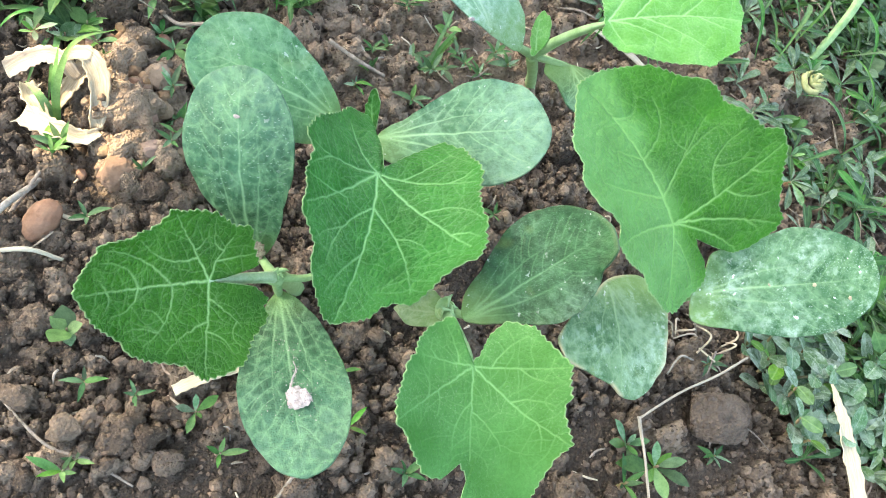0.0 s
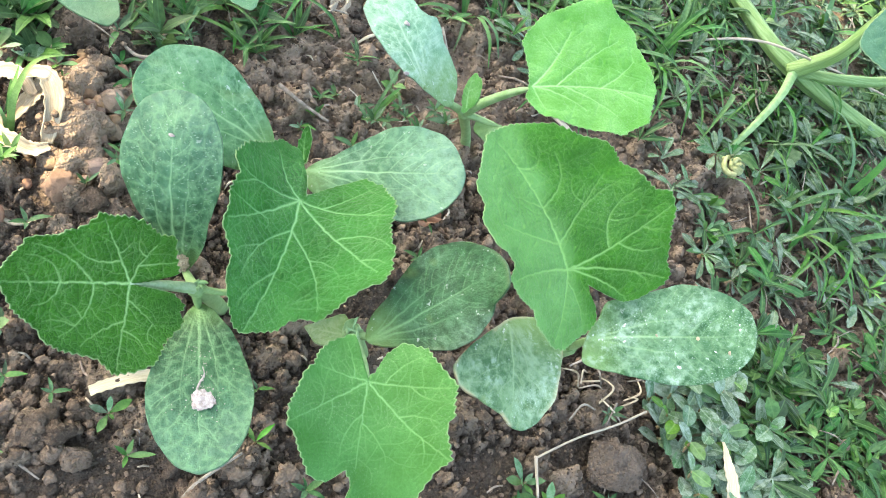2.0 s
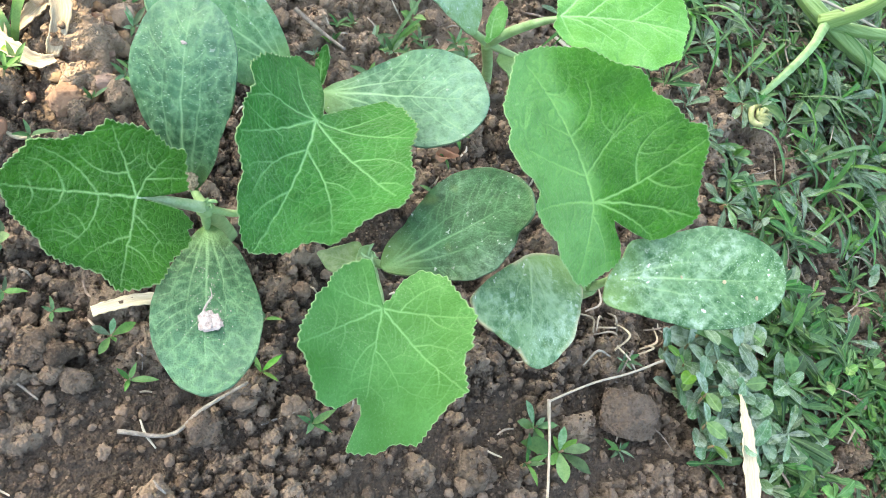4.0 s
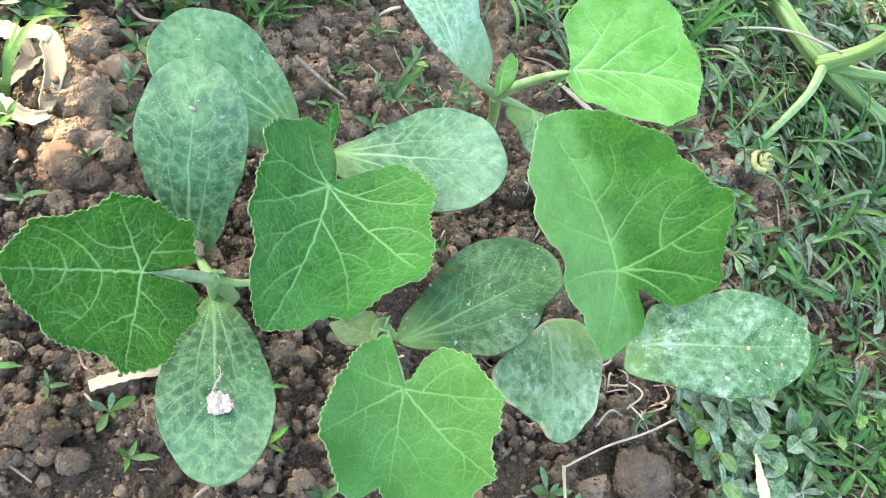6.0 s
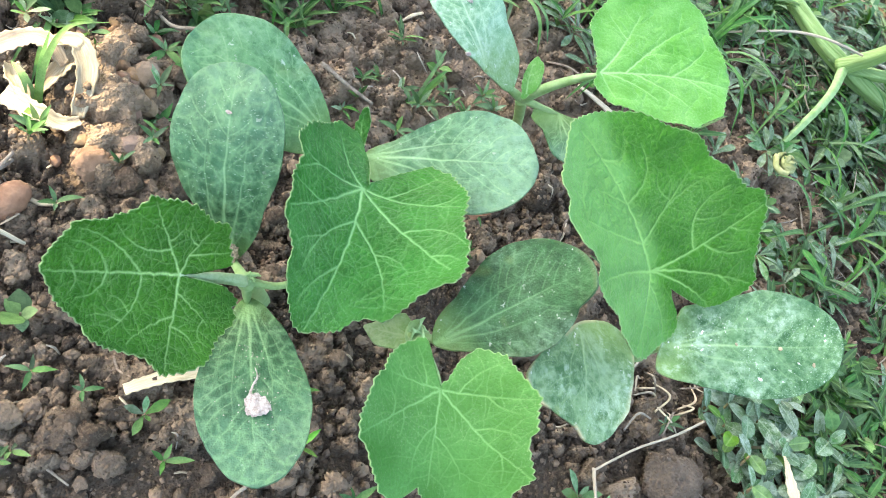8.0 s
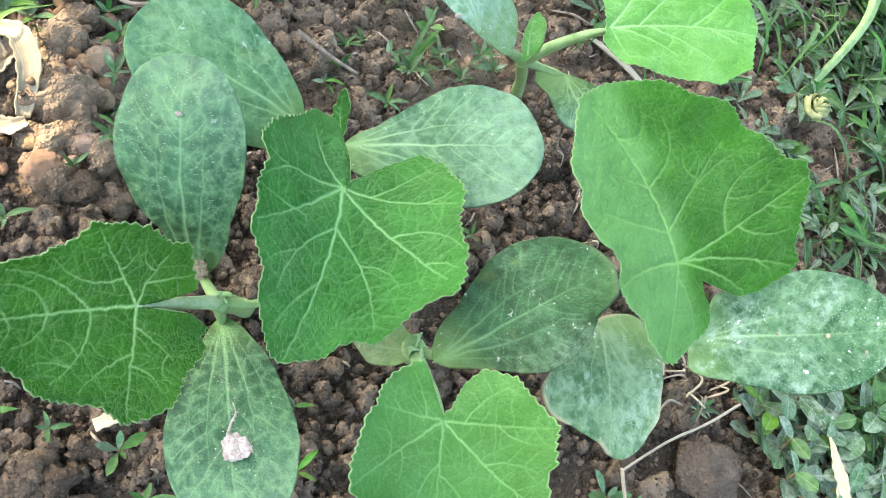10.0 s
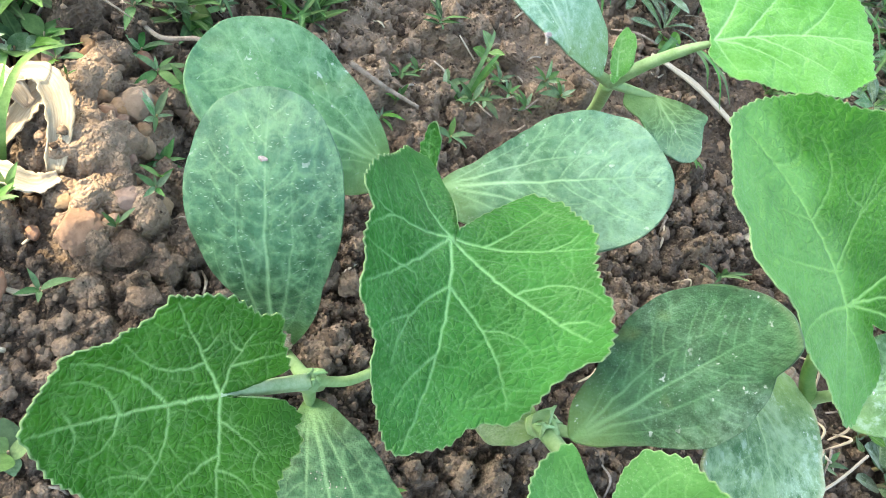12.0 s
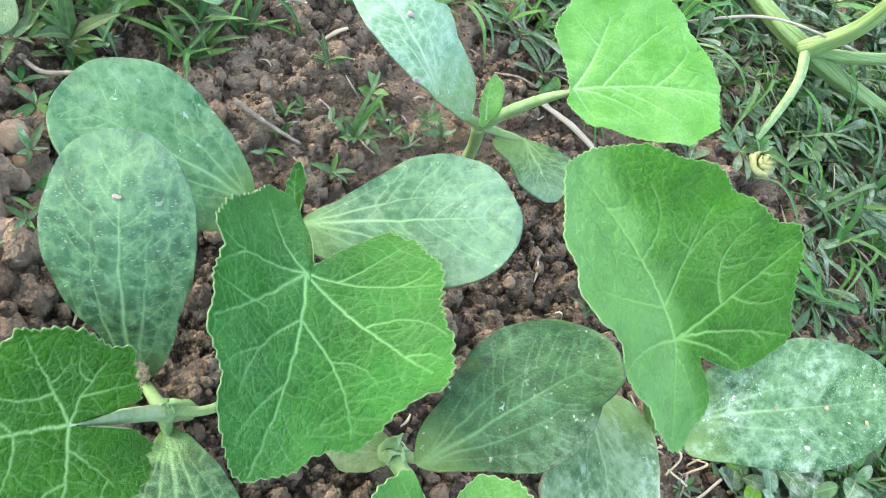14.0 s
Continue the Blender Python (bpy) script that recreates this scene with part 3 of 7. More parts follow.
def blade_mesh(name, spec, material, lines, spokes=320, rings=60, teeth=0.0, tooth=0.0035, quilt=0.0005, wave=0.0006, seed=0, stalk=False, crease=0.0):
    """A leaf blade: an outline round its origin, curved by its bend, with veins sunk into it, waves and teeth."""
    rng = np.random.RandomState(seed)
    ang = np.arange(spokes) / spokes * 2 * math.pi
    r = reach_at(spec, ang)
    k = max(1, spokes // (320 if "corners" in spec else 120))
    pad = np.concatenate([r[-k:], r, r[:k]])
    r = np.convolve(pad, np.ones(2 * k + 1) / (2 * k + 1), "valid")
    if teeth:
        rim = np.stack([r * np.cos(ang), r * np.sin(ang)], 1)
        run = np.r_[0, np.cumsum(np.linalg.norm(np.diff(rim, axis=0), axis=1))]
        phase = run / tooth + 0.35 * np.sin(run / tooth * 0.9 + seed)
        saw = np.mod(phase, 1.0)
        size = 0.6 + 0.4 * np.sin(np.floor(phase) * 12.9898) ** 2
        bite = np.where(saw < 0.65, saw / 0.65, (1 - saw) / 0.35) * size
        r = r + teeth * (bite - 0.45) * np.clip((r - 0.2 * r.max()) / (0.12 * r.max()), 0, 1)
    s = np.linspace(0, 1, rings + 1)[1:] ** 0.85
    mid = spec.get("centre", (0.0, 0.0))
    u = mid[0] + np.r_[0.0, (s[:, None] * (r * np.cos(ang))[None]).ravel()]
    v = mid[1] + np.r_[0.0, (s[:, None] * (r * np.sin(ang))[None]).ravel()]
    ratio = np.r_[0.0, np.repeat(s, spokes)]
    vein, dist = np.zeros_like(u), np.full_like(u, 0.02)
    box = 0.003
    cells = np.floor(u / box).astype(int) * 1000 + np.floor(v / box).astype(int)
    order = np.argsort(cells, kind="stable")
    ranked = cells[order]
    for p, q, w0, w1 in lines:
        d = q - p
        lo, hi = np.floor((np.minimum(p, q) - 0.003) / box).astype(int), np.floor((np.maximum(p, q) + 0.003) / box).astype(int)
        runs = [order[np.searchsorted(ranked, i * 1000 + lo[1]):np.searchsorted(ranked, i * 1000 + hi[1], "right")] for i in range(lo[0], hi[0] + 1)]
        pick = np.concatenate(runs)
        x, y = u[pick], v[pick]
        t = np.clip(((x - p[0]) * d[0] + (y - p[1]) * d[1]) / (d @ d + 1e-12), 0, 1)
        gap = np.hypot(x - p[0] - t * d[0], y - p[1] - t * d[1])
        w = w0 + (w1 - w0) * t
        vein[pick] = np.maximum(vein[pick], np.exp(-((gap / np.maximum(w, 0.00026)) ** 2)) * np.clip((w / 0.0005) ** 1.5, 0.05, 1))
        dist[pick] = np.minimum(dist[pick], gap + (0.0006 - np.minimum(w, 0.0006)) * 6)
    a, b, c = spec["bend"]
    h = a * u * u + b * u * v + c * v * v
    ox, oy = spec["origin"][0] * 31, spec["origin"][1] * 17
    h = h + quilt * (1 - np.exp(-((dist / 0.003) ** 2))) + wave * grain(u + ox, v + oy, 0.016, seed, 2) * (0.4 + ratio)
    h = h + 0.0009 * ratio**6 * grain(u + ox, v + oy, 0.007, seed + 5)
    h = h - crease * np.exp(-((v / 0.004) ** 2))
    o, du, dv, dn = (np.array(x) for x in frame_of(spec))
    verts = o + u[:, None] * du + v[:, None] * dv + h[:, None] * dn
    ring = 1 + np.arange(rings)[:, None] * spokes + np.arange(spokes)[None]
    nxt = np.roll(ring, -1, axis=1)
    quads = np.stack([ring[:-1], ring[1:], nxt[1:], nxt[:-1]], -1).reshape(-1, 4)
    faces = (np.stack([np.zeros_like(ring[0]), ring[0], nxt[0]], -1), quads)
    edge = np.clip(1 - (1 - ratio) * np.r_[1.0, np.tile(r, rings)] / 0.0006, 0, 1) if teeth else np.zeros_like(u)
    near = np.exp(-dist / 0.0022)
    # side: the half of the blade that can take the painted sheen
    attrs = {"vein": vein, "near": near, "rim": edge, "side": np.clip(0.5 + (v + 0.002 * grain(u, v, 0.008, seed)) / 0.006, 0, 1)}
    if stalk:
        back = -reach_at(spec, math.pi)
        attrs["margin"] = np.clip(1 - (1 - ratio) * np.r_[1.0, np.tile(r, rings)] / 0.0016, 0, 1)
        attrs["length"] = (u - back) / (reach_at(spec, 0.0) - back)
        attrs["stalk"] = np.clip(1 - (u - back) / 0.014, 0, 1)
    return mesh_from(name, verts, faces, material, uvs=np.stack([u + ox, v + oy], 1), attrs=attrs)


def blade(name, spec, material, parent, lines, label="", thick=0.00035, **options):
    ob = part(name, blade_mesh(name, spec, material, lines, **options), parent, label)
    solid = ob.modifiers.new("thickness", "SOLIDIFY")
    solid.thickness, solid.offset = thick, -1.0
    return ob


def hairs(parent, spec, count, seed, material, size=0.0010):
    """Short pale bristles lying on a cotyledon, joined into one part."""
    r = random.Random(seed)
    verts, faces = [], []
    for _ in range(count):
        a = r.uniform(0, 2 * math.pi)
        k = math.sqrt(r.random()) * 0.92 * reach_at(spec, a)
        u, v = k * math.cos(a), k * math.sin(a)
        if r.random() < (u / 0.03) * 0.5 + 0.1:
            continue
        d = Vector((r.uniform(-0.8, 0.8), r.choice((-1, 1)), 0)).normalized()
        s = size * r.uniform(0.3, 1.3)
        p = [on_blade(spec, u + d.x * s * t, v + d.y * s * t, 0.0004 + 0.0006 * math.sin(math.pi * (0.15 + 0.85 * t)) + 0.0001) for t in (0, 0.5, 1)]
        wide = frame_of(spec)[1] * 0.00006
        up = frame_of(spec)[3] * 0.00008
        b = len(verts)
        for q in p:
            verts += [tuple(q - wide), tuple(q + wide), tuple(q + up)]
        for i in (0, 3):
            for j in range(3):
                faces.append((b + i + j, b + i + (j + 1) % 3, b + i + 3 + (j + 1) % 3, b + i + 3 + j))
    part("bristles", mesh_from("bristles", verts, faces, material), parent, "short pale bristles")["kind"] = "stuff"


# ---------------------------------------------------------------- ground
def ground_base(x, y):
    """The broad lie of the soil: nearly level, a low crumbly ridge by the sunny clods, uneven all over."""
    h = 0.004 * grain(x, y, 0.09, 3) + 0.0022 * grain(x, y, 0.03, 4, 2)
    h = h + 0.010 * np.exp(-(((x + 0.114) / 0.018) ** 2) - (((y - 0.070) / 0.060) ** 2))
    far = np.clip((np.hypot(x, y) - 0.6) / 3.0, 0, 1)
    return h * (1 - far) + far * 0.02 * grain(x, y, 1.5, 9, 2)


def ridge_at(x, y):
    """1 on the crest of the smooth dry clods, 0 off it."""
    return np.exp(-(((x + 0.112 + 0.16 * (0.06 - y) * (y < 0.06)) / 0.011) ** 4) - (((y - 0.058) / 0.040) ** 6))


rng = np.random.RandomState(11)
DENSE_X, DENSE_Y, STEP = (-0.19, 0.29), (-0.14, 0.23), 0.0008


def spread(lo, hi, step, out):
    """Even lines inside, ever wider apart outside."""
    inside = np.arange(lo, hi + step / 2, step)
    grow = step * 1.35 ** np.arange(1, 60)
    steps = np.cumsum(grow)
    steps = steps[steps < out]
    return np.r_[lo - steps[::-1], inside, inside[-1] + steps]


gx, gy = spread(*DENSE_X, STEP, 40.0), spread(*DENSE_Y, STEP, 40.0)
GX, GY = np.meshgrid(gx, gy)
BASE = ground_base(GX, GY)
GZ = BASE - 0.002
# gaps between crumbs keep a low tone, which paints their shade
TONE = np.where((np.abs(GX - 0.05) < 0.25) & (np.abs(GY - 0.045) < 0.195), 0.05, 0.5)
crumbs = []
for count, lo, hi in ((420, 0.0035, 0.0065), (2600, 0.0017, 0.0034), (9000, 0.0010, 0.0019)):
    crumbs += [(rng.uniform(*DENSE_X), rng.uniform(*DENSE_Y), rng.uniform(lo, hi)) for _ in range(count)]
crumbs += [(rng.normal(-0.112, 0.014), rng.normal(0.062, 0.035), rng.uniform(0.003, 0.0075)) for _ in range(70)]
FIELDS = [grain(GX, GY, q, 21 + k, 2) for k, q in enumerate((0.0011, 0.0019, 0.0038))]
loose = grain(np.array([c[0] for c in crumbs]), np.array([c[1] for c in crumbs]), 0.045, 61, 2)
for (cx, cy, cr), much in zip(crumbs, loose):
    if (much < -0.12 and cr < 0.005) or (cr < 0.0036 and ridge_at(cx, cy) > 0.3):
        continue
    i0, i1 = np.searchsorted(gy, (cy - cr * 1.3, cy + cr * 1.3))
    j0, j1 = np.searchsorted(gx, (cx - cr * 1.3, cx + cr * 1.3))
    sx, sy = GX[i0:i1, j0:j1] - cx, GY[i0:i1, j0:j1] - cy
    if sx.size == 0:
        continue
    turn = cx * 977 + cy * 613
    ax = sx * math.cos(turn) + sy * math.sin(turn)
    ay = (sy * math.cos(turn) - sx * math.sin(turn)) * (1.0 + 0.35 * math.sin(turn * 3))
    d = (0.55 * np.hypot(ax, ay) + 0.5 * np.maximum(np.abs(ax), np.abs(ay + 0.3 * ax))) * (1 + 0.45 * FIELDS[0 if cr < 0.0018 else 1 if cr < 0.0034 else 2][i0:i1, j0:j1])
    bump = np.clip(cr * cr - d * d, 0, None) ** 0.5 * 0.85
    top = BASE[(i0 + i1) // 2, (j0 + j1) // 2] + bump + cr * (0.5 * math.sin(turn * 5.3))
    hit = (bump > 0) & (top > GZ[i0:i1, j0:j1])
    GZ[i0:i1, j0:j1] = np.where(hit, top, GZ[i0:i1, j0:j1])
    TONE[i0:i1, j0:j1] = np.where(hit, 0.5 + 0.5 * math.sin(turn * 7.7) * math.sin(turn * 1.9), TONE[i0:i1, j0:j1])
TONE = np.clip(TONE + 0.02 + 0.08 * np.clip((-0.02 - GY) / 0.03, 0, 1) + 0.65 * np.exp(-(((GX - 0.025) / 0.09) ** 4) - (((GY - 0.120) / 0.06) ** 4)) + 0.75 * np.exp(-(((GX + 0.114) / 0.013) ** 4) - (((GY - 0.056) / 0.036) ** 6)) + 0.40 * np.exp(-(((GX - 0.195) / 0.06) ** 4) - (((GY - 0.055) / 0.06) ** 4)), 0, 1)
inner = (np.abs(GX - 0.05) < 0.28) & (np.abs(GY - 0.05) < 0.24)
GZ = GZ + np.where(inner, 0.0008 * grain(GX, GY, 0.0034, 31) + 0.0011 * FIELDS[1] + 0.0007 * FIELDS[0], 0)
idx = np.arange(GX.size).reshape(GX.shape)
faces = np.stack([idx[:-1, :-1], idx[:-1, 1:], idx[1:, 1:], idx[1:, :-1]], -1).reshape(-1, 4)
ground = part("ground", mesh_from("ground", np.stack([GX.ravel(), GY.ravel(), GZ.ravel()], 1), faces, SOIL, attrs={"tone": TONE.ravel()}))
tagged(ground, "crumbly dark brown garden soil with small clods", "soil", kind="structure")


def soil_at(x, y):
    """The height of the soil at a place."""
    i, j = min(max(int(np.searchsorted(gy, y)), 1), len(gy) - 1), min(max(int(np.searchsorted(gx, x)), 1), len(gx) - 1)
    return float(GZ[i, j])



def ball(level):
    """The points and triangles of a small sphere."""
    bm = bmesh.new()
    bmesh.ops.create_icosphere(bm, subdivisions=level - 1, radius=1.0)
    v = np.array([q.co[:] for q in bm.verts])
    f = np.array([[q.index for q in face.verts] for face in bm.faces])
    bm.free()
    return v, f


def crumbs_of_soil(name, count, lo, hi, level, seed, label):
    """Loose crumbs lying all over the bare soil, in one mesh."""
    r = np.random.RandomState(seed)
    bv, bf = ball(level)
    x, y = r.uniform(-0.185, 0.25, count * 2), r.uniform(-0.135, 0.22, count * 2)
    thick = grain(x, y, 0.045, 61, 2) * 0.4 + 0.75 - 1.1 * ridge_at(x, y) - 0.15 * np.exp(-(((x - 0.025) / 0.09) ** 4) - (((y - 0.120) / 0.06) ** 4))
    keep = np.nonzero(r.rand(count * 2) < thick)[0][:count]
    x, y = x[keep], y[keep]
    size = lo + (hi - lo) * r.rand(len(x)) ** 2.2
    rows, cols = np.clip(np.searchsorted(gy, y), 1, len(gy) - 1), np.clip(np.searchsorted(gx, x), 1, len(gx) - 1)
    z = GZ[rows, cols] + size * r.uniform(-0.1, 0.5, len(x))
    verts = np.empty((len(x), len(bv), 3))
    for k in range(len(x)):
        q = np.array(Euler(r.uniform(0, 6.28, 3)).to_matrix())
        v = bv @ q.T
        lump = np.ones(len(v))
        for freq, amp in ((1.5, 0.20), (3.0, 0.16), (6.0, 0.12), (11.0, 0.08)):
            for _ in range(2):
                lump += amp * np.sin(v @ (r.normal(size=3) * freq) + r.uniform(0, 6.28))
        for _ in range(4):
            d = r.normal(size=3)
            d /= np.linalg.norm(d)
            lump = np.minimum(lump, r.uniform(0.6, 0.95) / np.maximum(v @ d, 0.2))
        verts[k] = v * lump[:, None] * size[k] * (1, 1, 0.75) + (x[k], y[k], z[k])
    faces = (bf[None] + (np.arange(len(x)) * len(bv))[:, None, None]).reshape(-1, 3)
    return tagged(part(name, mesh_from(name, verts.reshape(-1, 3), faces, CRUMB)), label, "soil", kind="stuff")


crumbs_of_soil("soil_crumbs", 600, 0.0020, 0.0048, 4, 71, "loose rough crumbs of brown soil")
crumbs_of_soil("soil_crumbs", 4600, 0.0009, 0.0026, 3, 72, "loose rough crumbs of brown soil")
crumbs_of_soil("soil_crumbs", 20000, 0.0004, 0.0012, 2, 73, "fine gritty crumbs of brown soil")

# ---------------------------------------------------------------- pumpkin seedlings
LEAF_A = dict(origin=(-0.0979, -0.0344, 0.0606), along=(-0.955, -0.126, 0.268), normal=(0.295, -0.458, 0.839), bend=(6.44, -3.35, 9.20),
    centre=(0.0015, -0.0007), root=(0.0005, -0.0008),
    corners=((-169.2, 1.8), (-168.8, 7.8), (-168.4, 14.0), (-164.6, 16.0), (-148.3, 16.7), (-136.9, 18.3), (-129.3, 20.0), (-117.3, 17.5), (-107.0, 18.2), (-97.0, 19.3), (-77.5, 20.7), (-67.7, 21.5), (-60.4, 23.6), (-54.0, 22.3), (-42.8, 22.7), (-34.7, 25.5), (-30.4, 26.0), (-20.2, 33.9), (-16.8, 34.1), (-8.0, 37.3), (-3.9, 38.5), (-0.4, 39.1), (4.8, 36.9), (14.3, 34.0), (28.4, 29.3), (34.6, 29.7), (45.4, 27.2), (68.1, 23.7), (81.5, 26.7), (96.6, 25.9), (108.1, 25.1), (114.9, 23.2), (123.1, 20.7), (142.4, 20.9), (149.0, 20.6), (152.9, 18.2), (161.4, 19.0), (171.6, 14.1), (172.0, 7.3), (172.4, 1.8)),
    veins=((-1, 0.00, 1, 38.7, 0.0), (-1, 0.00, -60, 21.7, -0.4), (-1, 0.00, -119, 13.7, 0.8), (2, 0.35, -171, 11.5, -0.1), (-1, 0.00, 81, 25.4, 0.6), (4, 0.18, 136, 11.8, 0.6), (0, 0.28, -28, 22.3, -2.4), (0, 0.28, 59, 18.0, 3.1), (0, 0.55, -33, 13.5, -2.5), (0, 0.55, 40, 10.5, 2.0), (0, 0.78, -49, 4.8, -0.2), (0, 0.78, 78, 6.0, 1.2), (1, 0.35, -18, 18.1, 3.0), (1, 0.48, -127, 6.4, -1.0), (4, 0.45, 28, 15.1, -0.9), (4, 0.57, 136, 9.8, 1.5), (7, 0.75, -7, 9.7, -0.9), (7, 0.57, -36, 7.6, -1.2), (5, 0.85, 97, 7.3, -2.2), (2, 0.70, -59, 5.8, 1.1)))
LEAF_B = dict(origin=(-0.0469, -0.0069, 0.0735), along=(-0.426, -0.889, 0.170), normal=(0.133, 0.124, 0.983), bend=(-7.29, -6.20, 17.90),
    centre=(0.0088, 0.0024), root=(0.0005, -0.0005),
    corners=((-168.2, 15.0), (-167.8, 24.3), (-165.4, 26.6), (-164.5, 37.6), (-151.2, 35.8), (-135.2, 29.1), (-104.8, 27.3), (-92.2, 27.6), (-87.6, 26.2), (-87.2, 23.5), (-66.0, 25.6), (-57.3, 25.4), (-46.9, 28.4), (-42.0, 27.4), (-28.8, 27.8), (-23.9, 31.0), (-16.7, 33.5), (-4.6, 37.8), (0.2, 38.2), (15.3, 34.9), (19.7, 32.6), (27.4, 32.1), (33.9, 34.3), (41.9, 32.7), (47.6, 31.5), (57.7, 32.3), (60.8, 34.6), (69.9, 33.0), (74.6, 31.0), (81.2, 30.0), (86.0, 27.9), (99.3, 25.8), (108.0, 26.7), (116.0, 28.0), (124.1, 28.6), (133.2, 28.6), (141.1, 30.6), (154.7, 31.2), (158.6, 27.3), (170.9, 17.7), (190.0, 10.5)),
    veins=((-1, 0.00, 4, 45.2, 1.7), (0, 0.28, -20, 22.4, -2.7), (0, 0.28, 40, 27.9, 2.2), (0, 0.62, -24, 14.5, -0.9), (-1, 0.00, -35, 29.7, 0.7), (-1, 0.00, -71, 22.5, 0.6), (-1, 0.00, -139, 20.5, 2.2), (-1, 0.00, 56, 36.7, -0.2), (-1, 0.00, 92, 28.2, -0.1), (8, 0.28, 138, 17.9, -0.4), (7, 0.52, 84, 15.6, 3.7), (2, 0.40, 69, 11.2, 2.0), (4, 0.55, -75, 11.0, 0.1), (4, 0.55, 48, 4.9, 1.8), (1, 0.52, -39, 10.1, -0.6), (8, 0.75, 134, 7.0, -0.8), (5, 0.68, -30, 11.3, -0.4), (7, 0.82, 84, 7.0, 1.0), (1, 0.72, 11, 7.9, -1.4)))
LEAF_C = dict(origin=(-0.0321, -0.0704, 0.0777), along=(-0.096, -0.989, -0.112), normal=(-0.145, -0.097, 0.985), bend=(-3.46, -5.62, 18.25),
    centre=(0.0166, 0.0035), root=(0.0005, 0.0001),
    corners=((-168.2, 17.9), (-167.8, 23.9), (-167.4, 29.7), (-164.2, 32.0), (-150.5, 31.4), (-141.1, 30.0), (-134.1, 27.8), (-127.1, 28.2), (-101.9, 27.5), (-89.8, 27.3), (-85.7, 25.1), (-76.3, 24.5), (-57.3, 23.5), (-46.7, 20.2), (-45.9, 17.2), (-43.6, 13.4), (-27.2, 15.1), (-25.7, 18.9), (-25.3, 23.5), (-24.9, 26.8), (-13.9, 25.2), (-0.9, 23.5), (7.1, 21.3), (23.7, 23.1), (40.1, 20.1), (60.0, 19.4), (69.9, 21.7), (84.3, 19.5), (99.1, 19.3), (102.5, 21.2), (114.3, 22.3), (122.3, 25.0), (127.9, 25.0), (146.3, 27.1), (152.0, 29.0), (165.6, 29.5), (168.7, 28.1), (175.6, 24.9), (184.3, 19.0)),
    veins=((-1, 0.00, -6, 25.3, -0.2), (0, 0.42, -27, 14.1, -1.7), (0, 0.52, 35, 13.1, 1.2), (-1, 0.00, -57, 27.7, -0.3), (-1, 0.00, -102, 16.5, 0.2), (4, 0.25, -167, 11.1, -0.5), (-1, 0.00, 45, 32.9, -0.7), (-1, 0.00, 82, 24.0, 0.1), (7, 0.20, 127, 13.6, 1.1), (6, 0.42, 77, 11.6, 1.3), (3, 0.60, -173, 7.9, -1.2), (3, 0.45, -11, 7.4, 1.0), (6, 0.68, 5, 7.7, 0.6), (7, 0.55, 57, 9.3, -0.6), (4, 0.57, -165, 6.0, 1.3)))
LEAF_D = dict(origin=(0.0377, -0.0374, 0.0928), along=(-0.409, 0.757, 0.510), normal=(0.164, -0.489, 0.857), bend=(-3.23, -3.73, 9.21),
    centre=(0.0043, 0.0025), root=(0.0009, 0.0018),
    corners=((-150.1, 12.8), (-142.0, 25.1), (-140.1, 30.5), (-133.7, 35.6), (-123.0, 41.1), (-117.7, 42.1), (-111.8, 38.9), (-104.7, 38.8), (-97.3, 37.9), (-82.9, 40.9), (-75.4, 41.3), (-71.6, 37.9), (-56.9, 38.3), (-49.9, 37.6), (-41.7, 40.8), (-37.4, 41.9), (-29.4, 41.7), (-17.0, 45.4), (-9.3, 46.1), (0.8, 47.5), (11.7, 48.2), (20.9, 44.4), (35.6, 41.6), (39.9, 36.9), (47.8, 37.4), (59.8, 31.2), (61.1, 27.2), (70.4, 23.6), (78.2, 28.8), (92.0, 26.9), (109.2, 23.2), (118.9, 26.3), (142.8, 28.8), (154.7, 29.3), (183.7, 26.6), (194.0, 26.1), (201.2, 22.4), (205.7, 15.9)),
    veins=((-1, 0.00, 9, 47.3, -2.0), (0, 0.18, -53, 28.0, -0.6), (0, 0.18, 54, 24.9, 0.3), (0, 0.48, -35, 19.2, -4.2), (0, 0.48, 51, 12.1, -0.0), (-1, 0.00, -77, 41.0, -3.5), (5, 0.42, -39, 21.7, 4.6), (5, 0.72, -104, 12.2, -1.6), (5, 0.52, -108, 17.6, -3.1), (-1, 0.00, -117, 43.2, 1.9), (9, 0.62, -160, 12.6, 1.3), (-1, 0.00, -134, 28.8, 1.8), (-1, 0.00, 140, 24.1, 2.2), (12, 0.18, -177, 17.3, 1.7), (-1, 0.00, 75, 26.8, -0.7), (1, 0.60, 7, 10.2, 2.3), (1, 0.50, -71, 16.3, 0.4), (6, 0.40, -87, 11.1, -2.1), (0, 0.80, -69, 10.8, -3.7)))
